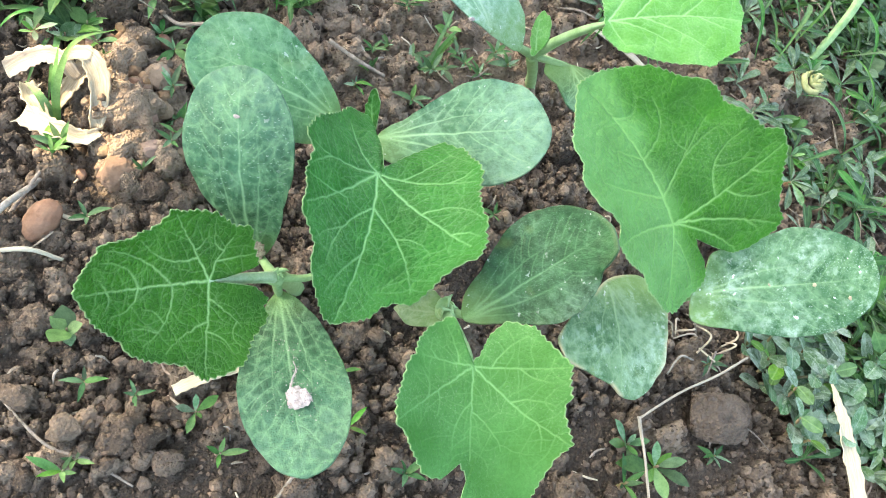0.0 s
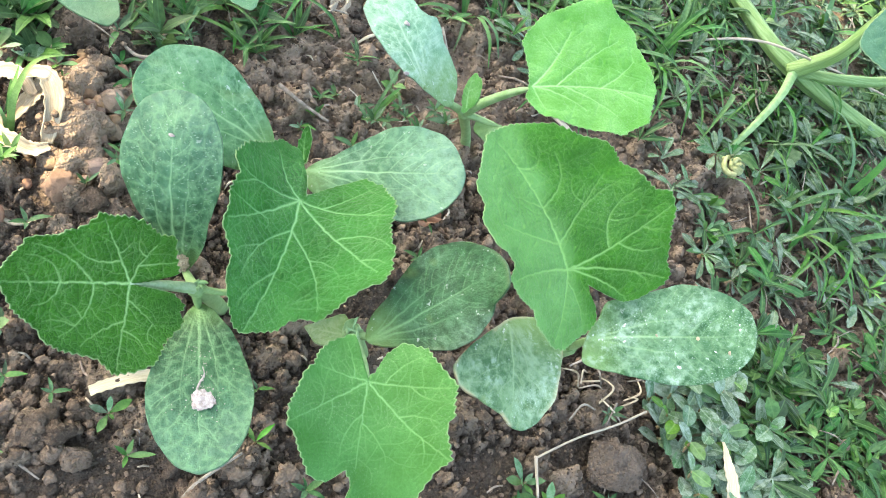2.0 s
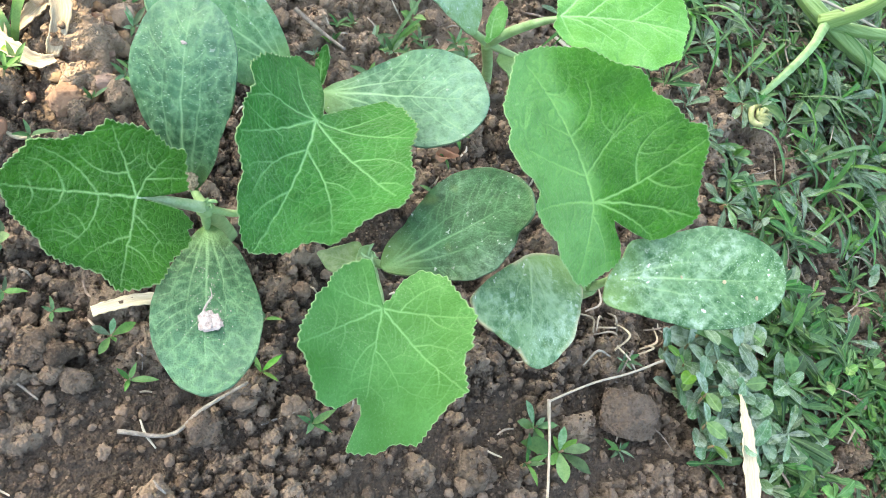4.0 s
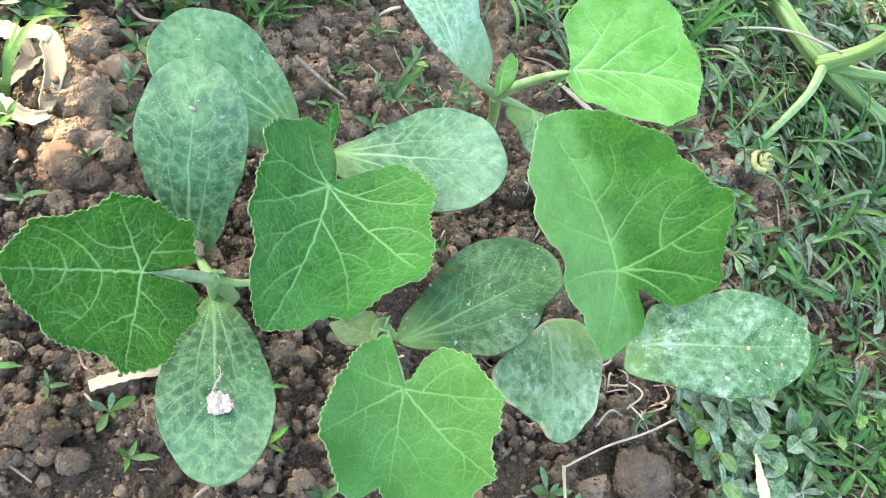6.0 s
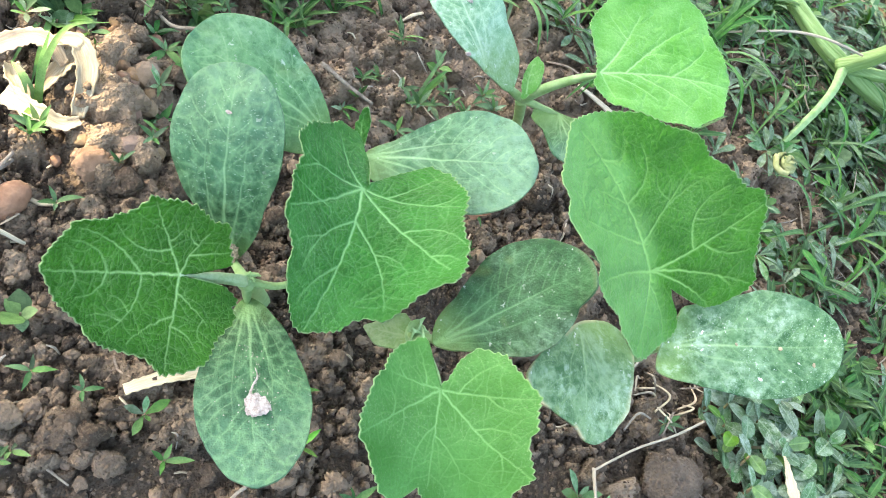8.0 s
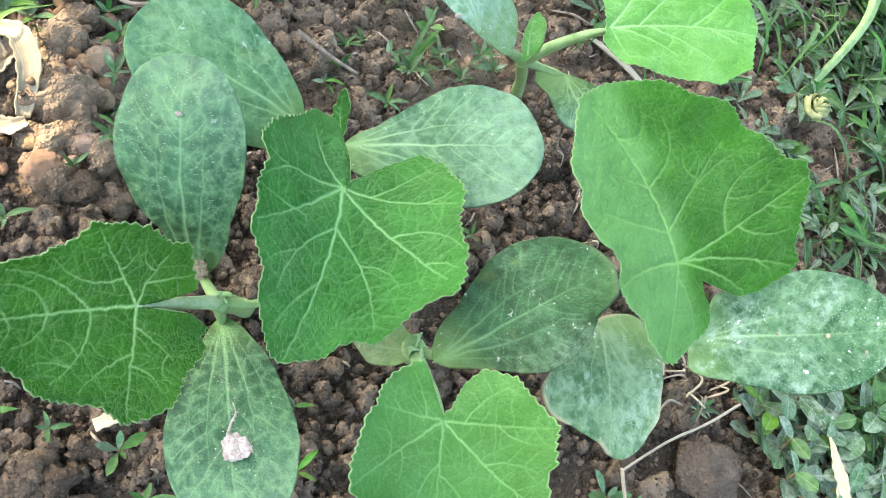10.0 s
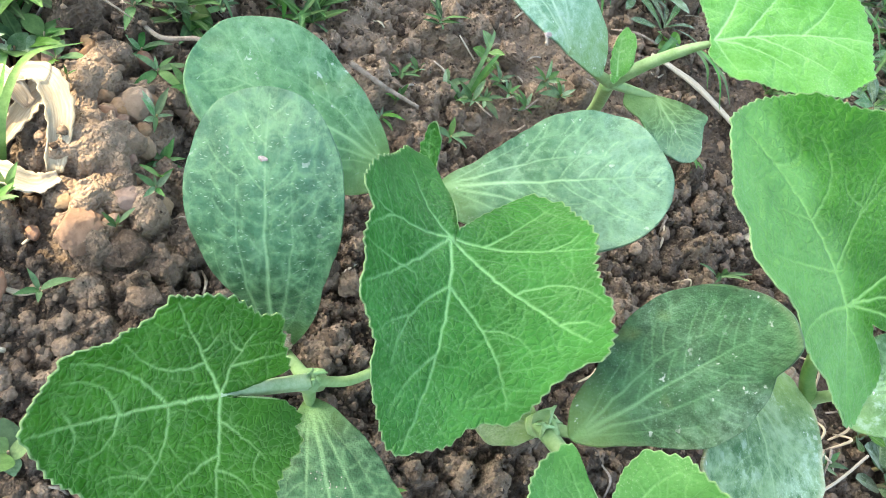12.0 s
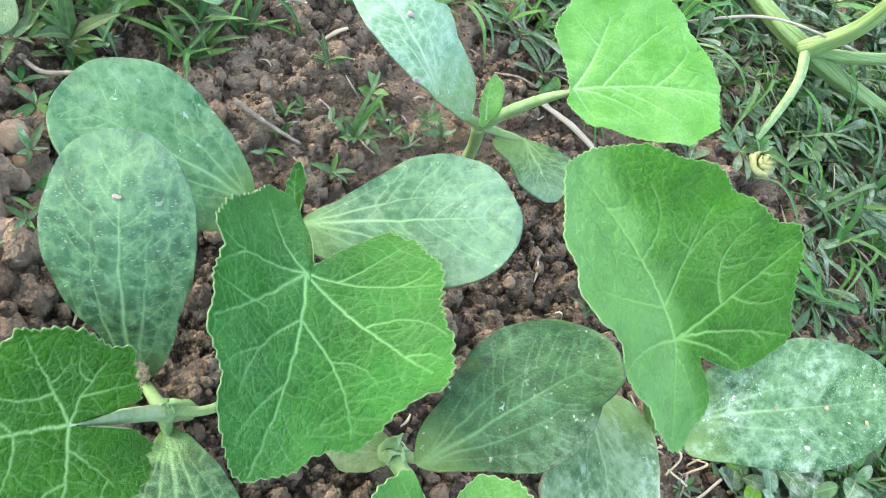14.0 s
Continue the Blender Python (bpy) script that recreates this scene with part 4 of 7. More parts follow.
LEAF_E = dict(origin=(0.0746, 0.0596, 0.0826), along=(0.932, -0.310, 0.185), normal=(-0.221, -0.086, 0.971), bend=(0.26, -1.62, 1.12),
    centre=(-0.0001, -0.0000), root=(-0.0217, -0.0137),
    corners=((-140.6, 31.2), (-132.8, 31.2), (-121.2, 30.4), (-101.9, 27.7), (-73.6, 28.6), (-56.6, 31.7), (-47.9, 30.8), (-33.6, 32.6), (-14.6, 29.6), (2.0, 29.9), (27.5, 27.2), (45.5, 27.5), (55.5, 31.5), (64.6, 33.5), (74.6, 33.9), (80.9, 36.4), (84.4, 40.9), (91.1, 38.6), (98.0, 36.2), (121.9, 30.9), (138.6, 31.0), (158.1, 30.0), (169.9, 29.7), (179.5, 27.3), (195.1, 25.1), (214.6, 28.1)),
    veins=((-1, 0.00, 12, 51.0, 2.0), (0, 0.25, -19, 25.9, 1.5), (-1, 0.00, -12, 23.7, 2.0), (-1, 0.00, 69, 33.4, -1.2), (0, 0.20, 53, 38.1, 1.3), (0, 0.57, 55, 22.3, -1.1), (-1, 0.00, -53, 11.7, -0.1), (0, 0.68, -16, 14.5, -0.0), (4, 0.35, 15, 11.3, 1.0), (3, 0.60, 136, 12.0, 0.3)))
COT_U = dict(origin=(-0.0886, -0.0007, 0.0786), along=(-0.028, 0.724, 0.690), normal=(-0.409, -0.638, 0.652), bend=(-12.00, -3.10, -7.45),
    reach=(22.1, 21.8, 21.3, 19.6, 17.6, 16.9, 16.4, 16.4, 17.0, 18.3, 20.3, 22.9, 40.7, 31.0, 22.3, 18.7, 17.2, 15.9, 15.6, 15.9, 17.0, 18.2, 20.2, 21.7))
COT_V = dict(origin=(-0.0768, -0.0646, 0.0508), along=(-0.045, -0.968, 0.246), normal=(-0.144, 0.250, 0.958), bend=(-1.23, -0.03, -0.17),
    reach=(27.2, 25.9, 22.6, 19.9, 17.7, 16.8, 16.2, 16.2, 17.2, 19.3, 23.1, 29.0, 37.9, 26.5, 20.9, 18.5, 16.7, 16.0, 15.6, 15.9, 16.9, 18.5, 21.1, 25.0))
COT_W = dict(origin=(-0.0774, 0.0318, 0.0674), along=(-0.893, 0.404, 0.201), normal=(0.098, -0.260, 0.961), bend=(-4.33, 0.49, -0.46),
    reach=(23.1, 22.8, 21.5, 19.6, 16.7, 15.4, 15.3, 15.8, 17.5, 21.0, 25.1, 29.3, 30.4, 26.1, 21.9, 19.7, 19.0, 19.1, 19.8, 20.6, 20.9, 21.8, 23.1, 23.1))
COT_M = dict(origin=(-0.0133, 0.0072, 0.0738), along=(0.853, -0.235, 0.466), normal=(-0.494, -0.076, 0.866), bend=(0.11, -0.09, 0.04),
    reach=(25.6, 24.1, 23.1, 22.5, 20.4, 19.1, 17.8, 17.5, 16.7, 17.1, 19.0, 23.2, 32.2, 30.3, 23.0, 18.8, 16.9, 16.4, 17.1, 19.2, 20.4, 22.3, 24.0, 25.3))
COT_N = dict(origin=(-0.0060, -0.0466, 0.0841), along=(0.609, 0.170, 0.775), normal=(-0.727, -0.271, 0.631), bend=(5.06, -0.69, 0.29),
    reach=(24.2, 23.1, 20.8, 19.3, 18.0, 17.7, 17.1, 17.1, 16.9, 17.8, 19.7, 25.7, 28.8, 21.6, 17.6, 15.9, 15.4, 15.6, 15.2, 15.6, 15.5, 16.5, 17.1, 23.4))
COT_P = dict(origin=(0.0250, -0.0615, 0.0650), along=(-0.175, -0.985, -0.011), normal=(0.220, -0.050, 0.974), bend=(-5.96, 2.27, 2.19),
    reach=(19.7, 21.1, 20.0, 18.5, 18.4, 18.7, 19.2, 20.5, 26.0, 29.8, 28.3, 23.3, 19.4, 16.3, 14.9, 14.6, 15.4, 17.5, 20.8, 26.7, 24.7, 20.1, 18.2, 17.8))
COT_Q = dict(origin=(0.0820, -0.0553, 0.0804), along=(0.922, -0.118, 0.370), normal=(-0.388, -0.220, 0.895), bend=(-0.63, 0.82, -1.25),
    reach=(30.6, 30.7, 26.9, 23.4, 21.0, 19.8, 17.8, 17.3, 17.8, 19.7, 25.9, 26.1, 30.5, 33.6, 24.3, 19.8, 17.7, 16.9, 17.1, 17.6, 19.3, 22.0, 25.7, 29.2))
COT_2 = dict(origin=(0.0002, 0.0708, 0.0730), along=(-0.442, 0.865, 0.237), normal=(-0.101, -0.311, 0.945), bend=(-12.06, -8.88, -3.56),
    corners=((51.4, 13.8), (103.2, 9.8), (154.4, 14.1), (183.8, 21.3), (194.2, 28.2), (200.2, 30.8), (213.9, 27.6), (223.6, 24.8), (235.7, 19.7), (251.1, 16.1), (268.6, 16.2), (285.3, 16.7), (295.4, 14.3), (309.4, 14.5), (326.4, 18.9), (340.8, 22.7), (352.6, 25.3), (366.2, 24.4), (383.9, 21.2)))
COT_2S = dict(origin=(0.0512, 0.0445, 0.0485), along=(0.183, -0.983, 0.014), normal=(-0.344, -0.051, 0.937), bend=(2.21, 2.49, 1.18),
    reach=(14.8, 13.5, 11.4, 10.4, 10.3, 12.0, 10.4, 8.6, 7.8, 7.6, 8.0, 8.9, 10.7, 14.1, 17.2, 16.0, 9.9, 8.9, 8.6, 8.9, 10.0, 11.2, 12.1, 14.1))
LEAF_T = dict(origin=(-0.0408, 0.0202, 0.0578), along=(-0.013, 0.708, 0.706), normal=(-0.707, -0.505, 0.494), bend=(-0.00, -0.00, 0.00),
    reach=(12.9, 7.9, 6.0, 3.6, 2.5, 2.0, 1.8, 1.7, 1.7, 1.9, 2.3, 2.5, 2.0, 1.7, 1.6, 1.6, 1.8, 1.7, 1.7, 1.8, 2.1, 2.7, 4.3, 9.4))
BUD_2 = dict(origin=(0.0319, 0.0569, 0.0545), along=(0.150, 0.812, 0.564), normal=(-0.303, -0.505, 0.808), bend=(0.00, 0.00, -0.00),
    reach=(15.0, 9.5, 5.6, 4.0, 3.0, 2.1, 2.0, 2.1, 2.3, 2.9, 2.9, 2.8, 2.2, 1.6, 1.3, 1.2, 1.1, 1.2, 1.6, 2.2, 3.4, 6.0, 8.5, 13.0))
COT_4S = dict(origin=(-0.0344, -0.0443, 0.0527), along=(-0.967, 0.230, -0.114), normal=(-0.151, -0.151, 0.977), bend=(-0.00, -0.00, 0.00),
    reach=(8.8, 7.3, 6.6, 6.3, 5.6, 4.9, 4.7, 4.8, 5.3, 5.7, 6.4, 8.0, 7.9, 8.0, 8.0, 7.5, 7.6, 6.4, 4.9, 4.2, 4.0, 4.2, 4.7, 5.9))
BIG_LEAF = dict(origin=(-0.0820, 0.0868, 0.1007), along=(0.395, -0.912, -0.111), normal=(-0.117, -0.170, 0.978), bend=(-0.00, -0.00, -0.00),
    root=(-0.012, 0.0), veins=((-1, 0, 0, 49, 1), (-1, 0, 33, 42, 2), (-1, 0, -33, 42, -2), (-1, 0, 75, 32, 1), (-1, 0, -75, 32, -1), (0, 0.35, 42, 19, 2), (0, 0.38, -45, 18, -2), (0, 0.62, 45, 13, 1), (0, 0.60, -45, 12, -1), (1, 0.50, 75, 13, 1), (1, 0.55, -2, 15, -1), (2, 0.50, -75, 12, -1), (2, 0.52, 4, 15, 1)),
    reach=(42.5, 32.6, 28.3, 26.6, 25.8, 25.3, 26.6, 27.0, 25.5, 24.9, 22.4, 21.8, 22.7, 20.9, 20.7, 21.9, 23.0, 24.3, 27.5, 28.8, 30.4, 28.9, 26.9, 29.2))
BIG_FOLD = dict(origin=(-0.0527, 0.0904, 0.0945), along=(-0.228, -0.956, -0.183), normal=(-0.151, -0.151, 0.977), bend=(-0.00, 0.00, -0.00),
    reach=(24.3, 14.3, 8.8, 6.2, 5.0, 4.5, 4.3, 4.5, 4.8, 5.4, 6.7, 9.8, 17.4, 20.2, 11.8, 7.5, 5.7, 4.9, 4.5, 4.5, 4.8, 5.6, 7.3, 11.4))
BIG_COT = dict(origin=(-0.1195, 0.0752, 0.0703), along=(0.739, -0.674, 0.010), normal=(-0.151, -0.151, 0.977), bend=(0.00, 0.00, 0.00),
    reach=(20.1, 16.2, 12.6, 10.3, 9.3, 8.8, 8.7, 9.3, 10.7, 13.8, 14.4, 15.4, 17.8, 14.4, 12.1, 11.1, 10.9, 9.9, 9.4, 9.7, 10.6, 12.5, 15.6, 20.6))
VINE_LEAF = dict(origin=(0.2405, 0.0724, 0.1372), along=(-0.959, -0.218, -0.182), normal=(-0.151, -0.151, 0.977), bend=(0.00, -0.00, -0.00),
    reach=(63.0, 57.0, 45.6, 38.4, 34.7, 33.8, 32.9, 34.2, 38.4, 41.4, 45.5, 54.8, 61.3, 67.7, 61.0, 55.1, 40.2, 33.4, 30.4, 28.3, 28.1, 29.9, 34.5, 45.0))

SEEDLINGS = "pumpkin seedlings in the bed"
LOOSE = "young pumpkin seedling with broad toothed leaves and oval cotyledons"


def stem(parent, node, foot, radius=0.0026, material=None):
    z = soil_at(foot[0], foot[1]) - 0.004
    mid = ((node[0] + foot[0]) / 2 + 0.001, (node[1] + foot[1]) / 2, (node[2] + z) / 2)
    tube("stem", [(foot[0], foot[1], z), mid, node], [radius * 1.25, radius, radius * 1.1], material or STEM_PALE, parent, ribs=0.06, sides=14)


def petiole(parent, start, end, radius=0.0018, sag=0.0, material=None, label=""):
    a, b = np.array(start), np.array(end)
    tube("petiole", [a, a + (b - a) * 0.35 + (0, 0, sag), a + (b - a) * 0.72 + (0, 0, sag * 0.8), b], [radius * 1.2, radius, radius * 0.85, radius * 0.5], material or STEM, parent, label, ribs=0.10, sides=14)


def bud(parent, at, size=0.006, lean=(0.2, -0.3, 1.0), seed=0):
    """A folded young leaf at the growing tip: a few small curled scales."""
    for k in range(4):
        turn = k * 1.7 + seed
        way = Vector(lean).normalized() + Vector((math.cos(turn), math.sin(turn), 0)) * 0.45
        side = way.cross(Vector((math.sin(turn), -math.cos(turn), 0.3))).normalized()
        rows, cols = 9, 7
        verts = []
        for i in range(rows):
            s = i / (rows - 1)
            half = size * 0.33 * math.sin(math.pi * min(1.0, 0.15 + s * 0.85)) ** 0.7
            for j in range(cols):
                w = j / (cols - 1) * 2 - 1
                curl = way.cross(side).normalized() * (size * 0.25 * (w * w) - size * 0.35 * s * s)
                verts.append(Vector(at) + way * size * s * (1 - 0.12 * k) + side * half * w * (1 + 0.12 * math.sin(i * 3.1)) + curl)
        faces = [(i * cols + j, i * cols + j + 1, (i + 1) * cols + j + 1, (i + 1) * cols + j) for i in range(rows - 1) for j in range(cols - 1)]
        ob = part("bud_leaf", mesh_from("bud_leaf", [tuple(v) for v in verts], faces, BUD), parent)
        solid = ob.modifiers.new("thickness", "SOLIDIFY")
        solid.thickness = 0.0004


def cot(parent, spec, material, label, node, seed, **options):
    """A cotyledon and its short stalk down to the node."""
    ob = blade("cotyledon", spec, material, parent, cotyledon_lines(spec, seed), label, thick=0.0008, spokes=300, rings=64, quilt=0.0005, wave=0.0008, stalk=True, seed=seed, **options)
    r = reach_at(spec, math.pi)
    petiole(parent, node, on_blade(spec, -r * 0.93, 0.0, -0.001), 0.0015, 0.0, STEM_PALE)
    return ob


# the seedling with the dark leaf and the white speck
NODE_1 = (-0.0775, -0.0290, 0.0500)
plant = thing("pumpkin_seedling", (-0.0600, -0.0120, soil_at(-0.060, -0.012)), "pumpkin seedling with two toothed green leaves and mottled cotyledons", "plant", SEEDLINGS)
blade("leaf", LEAF_A, LEAF_DARK, plant, leaf_veins(LEAF_A, 2, 1.0, 0.0044), "dark green leaf with pale raised veins", teeth=0.0009, tooth=0.0024, quilt=0.0012, seed=2, spokes=640, rings=100)
blade("leaf", LEAF_B, LEAF_MID, plant, leaf_veins(LEAF_B, 3, 1.0, 0.0032), "bright green leaf with a star of veins", teeth=0.0008, tooth=0.0024, quilt=0.0014, seed=3, spokes=640, rings=100)
upper = cot(plant, COT_U, COT_GREEN, "blue-green mottled cotyledon with a pale midrib", NODE_1, 4)
cot(plant, COT_V, COT_GREEN, "blue-green cotyledon with a white bird dropping on it", NODE_1, 5)
tube("petiole", [NODE_1, tuple(Vector(NODE_1).lerp(on_blade(LEAF_A, *LEAF_A["root"]), 0.5) + Vector((0, 0, 0.0006))), tuple(on_blade(LEAF_A, *LEAF_A["root"], -0.0003))], [0.0019, 0.0016, 0.0008], PETIOLE, plant, "pale hairy petiole", ribs=0.10, sides=14)
tube("petiole", [NODE_1, (-0.0660, -0.0290, 0.0485), (-0.0530, -0.0230, 0.0530), tuple(on_blade(LEAF_B, *LEAF_B["root"], -0.001))], [0.0013, 0.0011, 0.0011, 0.0011], STEM_PALE, plant, ribs=0.1, sides=14)
hairs(upper, COT_U, 300, 1, BRISTLE, 0.0006)
stem(plant, NODE_1, (-0.0600, -0.0120))
bud(plant, (-0.0775, -0.0285, 0.0500), 0.0042, (0.5, -0.2, 1.0), 1)
bm = bmesh.new()
bmesh.ops.create_icosphere(bm, subdivisions=4, radius=1.0)
o, du, dv, dn = frame_of(COT_U)
scab_at = on_blade(COT_U, -reach_at(COT_U, math.pi) * 0.86, -0.0012, 0.0022)
for v in bm.verts:
    d = v.co.normalized()
    k = 1 + 0.35 * noise.noise(d * 2.2) + 0.25 * noise.noise(d * 6) + 0.15 * noise.noise(d * 15)
    v.co = scab_at + (du * d.x * 0.0030 + dv * d.y * 0.0024 + dn * d.z * 0.0009) * k
me = bpy.data.meshes.new("scab")
bm.to_mesh(me)
bm.free()
me.materials.append(SCAB)
part("scab", me, upper, "brown corky scab")

# the seedling behind it
NODE_3 = (-0.0420, 0.0180, 0.0480)
plant = thing("pumpkin_seedling", (-0.0250, 0.0350, soil_at(-0.025, 0.035)), "pumpkin seedling with two long cotyledons and a tiny new leaf", "plant", SEEDLINGS)
light = cot(plant, COT_W, COT_LIGHT, "light green cotyledon with a scar", NODE_3, 6)
cot(plant, COT_M, COT_MIST, "pale blue-green cotyledon with bright veins at its base", NODE_3, 7)
blade("leaf", LEAF_T, LEAF_MID, plant, vein_lines(LEAF_T, (0,), seed=4), "small folded new leaf", teeth=0.0012, tooth=0.003, spokes=120, rings=20, seed=6, crease=0.001)
hairs(light, COT_W, 50, 3, BRISTLE, 0.0009)
stem(plant, NODE_3, (-0.0250, 0.0350))
petiole(plant, NODE_3, on_blade(LEAF_T, -0.001, 0, -0.0005), 0.0010)

# the seedling in front
NODE_4 = (-0.0300, -0.0475, 0.0600)
plant = thing("pumpkin_seedling", (-0.0060, -0.0320, soil_at(-0.006, -0.032)), "pumpkin seedling with a bitten soft green leaf and a speckled cotyledon", "plant", SEEDLINGS)
blade("leaf", LEAF_C, LEAF_SOFT, plant, leaf_veins(LEAF_C, 5, 0.8, 0.0030), "soft green leaf with a bitten margin", teeth=0.0008, tooth=0.0024, quilt=0.0005, wave=0.0009, seed=8, spokes=640, rings=100)
cot(plant, COT_N, COT_SPECK, "dark speckled cotyledon with a nick in its edge", NODE_4, 9)
cot(plant, COT_4S, COT_YELLOW, "small cotyledon, yellowish and folded", NODE_4, 10)
petiole(plant, NODE_4, on_blade(LEAF_C, *LEAF_C["root"], -0.0008), 0.0018, 0.001, STEM_PALE)
stem(plant, NODE_4, (-0.0060, -0.0320))
bud(plant, (-0.0300, -0.0478, 0.0605), 0.0070, (0.0, -0.2, 1.0), 2)

# the seedling with the broad dusty leaf
NODE_5 = (0.0580, -0.0480, 0.0520)
plant = thing("pumpkin_seedling", (0.0800, -0.0300, soil_at(0.080, -0.030)), "pumpkin seedling with a broad dusty leaf and two powdery cotyledons", "plant", SEEDLINGS)
blade("leaf", LEAF_D, LEAF_DUSTY_SHEEN, plant, leaf_veins(LEAF_D, 7, 1.05, 0.0034), "broad green leaf with a fine net of veins", teeth=0.0008, tooth=0.0024, quilt=0.0018, seed=11, spokes=640, rings=100)
cot(plant, COT_P, COT_ASH, "powdery grey-green cotyledon with a dry yellow edge", NODE_5, 12)
cot(plant, COT_Q, COT_POWDER, "long cotyledon dusted with white powder and flakes", NODE_5, 13)
petiole(plant, NODE_5, on_blade(LEAF_D, *LEAF_D["root"], -0.001), 0.0019, -0.004)
stem(plant, NODE_5, (0.0800, -0.0300))

# the seedling further up the bed
NODE_2 = (0.0340, 0.0600, 0.0470)
plant = thing("pumpkin_seedling", (0.0440, 0.0700, soil_at(0.044, 0.070)), "pumpkin seedling with one pale lime leaf on a long petiole", "plant", SEEDLINGS)
ROOT_E = LEAF_E["root"]
blade("leaf", LEAF_E, LEAF_PALE, plant, leaf_veins(LEAF_E, 9, 0.9, 0.0065), "pale lime green leaf", teeth=0.0008, tooth=0.0024, quilt=0.0011, seed=14, spokes=480, rings=70)
cot(plant, COT_2, COT_PALE, "light cotyledon with white scars", NODE_2, 15)
cot(plant, COT_2S, COT_MIST, "small drooping cotyledon", NODE_2, 16)
petiole(plant, NODE_2, on_blade(LEAF_E, *ROOT_E, -0.0008), 0.0018, 0.003, STEM_PALE, "stout pale petiole")
blade("leaf", BUD_2, LEAF_PALE, plant, vein_lines(BUD_2, (0,), seed=4), "tiny pleated new leaf", teeth=0.0007, tooth=0.002, spokes=120, rings=20, seed=17, crease=0.001)
stem(plant, NODE_2, (0.0606, 0.0803), 0.0022)

# the seedling at the bed's upper edge
NODE_6 = (-0.1180, 0.1200, 0.0600)
plant = thing("pumpkin_seedling", (-0.1150, 0.1220, soil_at(-0.115, 0.122)), "pumpkin seedling with a grey-green pointed leaf and a dull cotyledon", "plant", SEEDLINGS)
blade("leaf", BIG_LEAF, LEAF_BLUE, plant, leaf_veins(BIG_LEAF, 11, 0.75, 0.0060), "grey-green leaf with a pale tip", teeth=0.0005, quilt=0.0014, seed=18)
blade("leaf", BIG_FOLD, COT_PLAIN, plant, vein_lines(BIG_FOLD, (0, 60, -60), seed=21), "dull leaf edge behind", teeth=0.0003, spokes=160, rings=30, seed=22)
cot(plant, BIG_COT, COT_PLAIN, "dull green cotyledon with a brown nick", NODE_6, 19)
petiole(plant, NODE_6, on_blade(BIG_LEAF, -0.012, 0, -0.001), 0.002, -0.002)
stem(plant, NODE_6, (-0.1150, 0.1220))

# ---------------------------------------------------------------- the older vine
vine = thing("pumpkin_vine", (0.2980, 0.1580, soil_at(0.298, 0.158)), "thick ribbed pale green pumpkin vine creeping over the weeds", "plant")
tube("stem", [(0.230, 0.330, 0.014), (0.2645, 0.2149, 0.014), (0.2880, 0.1560, 0.015), (0.3436, 0.1190, 0.010), (0.430, 0.070, 0.010)], [0.0048, 0.0047, 0.0056, 0.0047, 0.0044], VINE_STEM, vine, "ribbed creeping stem", ribs=0.10, sides=40, steps=14)
tube("petiole", [(0.2845, 0.1520, 0.0150), (0.2930, 0.1440, 0.045), (0.2950, 0.1420, 0.085), (0.2870, 0.1150, 0.130)], [0.0052, 0.0041, 0.0037, 0.0035], VINE_STEM, vine, "thick upright petiole", ribs=0.08, sides=40, steps=12)
tube("petiole", [(0.2880, 0.1520, 0.0150), (0.3120, 0.1420, 0.026), (0.3500, 0.1420, 0.034), (0.4000, 0.1500, 0.060)], [0.0044, 0.0034, 0.003, 0.003], VINE_STEM, vine, ribs=0.08, sides=30)
tube("petiole", [(0.2850, 0.1500, 0.0170), (0.2600, 0.1240, 0.0190), (0.2330, 0.1010, 0.0100), (0.2080, 0.0830, -0.004)], [0.0030, 0.0023, 0.0020, 0.0013], STEM_PALE, vine, "pale side shoot", ribs=0.08, sides=20, steps=10)
blade("leaf", VINE_LEAF, LEAF_BLUE, vine, vein_lines(VINE_LEAF, (0, 40, -40, 80, -80, 130, -130), seed=12), "broad grey-green vine leaf", teeth=0.0008, quilt=0.0016, seed=20)


# ---------------------------------------------------------------- weeds
def weed_leaf(name, length, width, material, shape=0.5, fold=0.25, droop=0.4, rows=6, blunt=0.85):
    """A small leaf along +x from its base: shape moves the widest place towards the tip."""
    verts, faces, uvs = [], [], []
    for i in range(rows + 1):
        s = i / rows
        half = width / 2 * max(0.06, math.sin(math.pi * s ** (0.35 + shape)) ** blunt)
        x = length * s * (1 - 0.12 * droop * s)
        z = length * (0.22 * s - droop * s * s * 0.5)
        for w in (-1, -0.5, 0, 0.5, 1):
            verts.append((x, half * w, z + fold * half * abs(w)))
            uvs.append((x, half * w))
    for i in range(rows):
        for j in range(4):
            faces.append((i * 5 + j, (i + 1) * 5 + j, (i + 1) * 5 + j + 1, i * 5 + j + 1))
    return mesh_from(name, verts, faces, material, uvs=uvs)


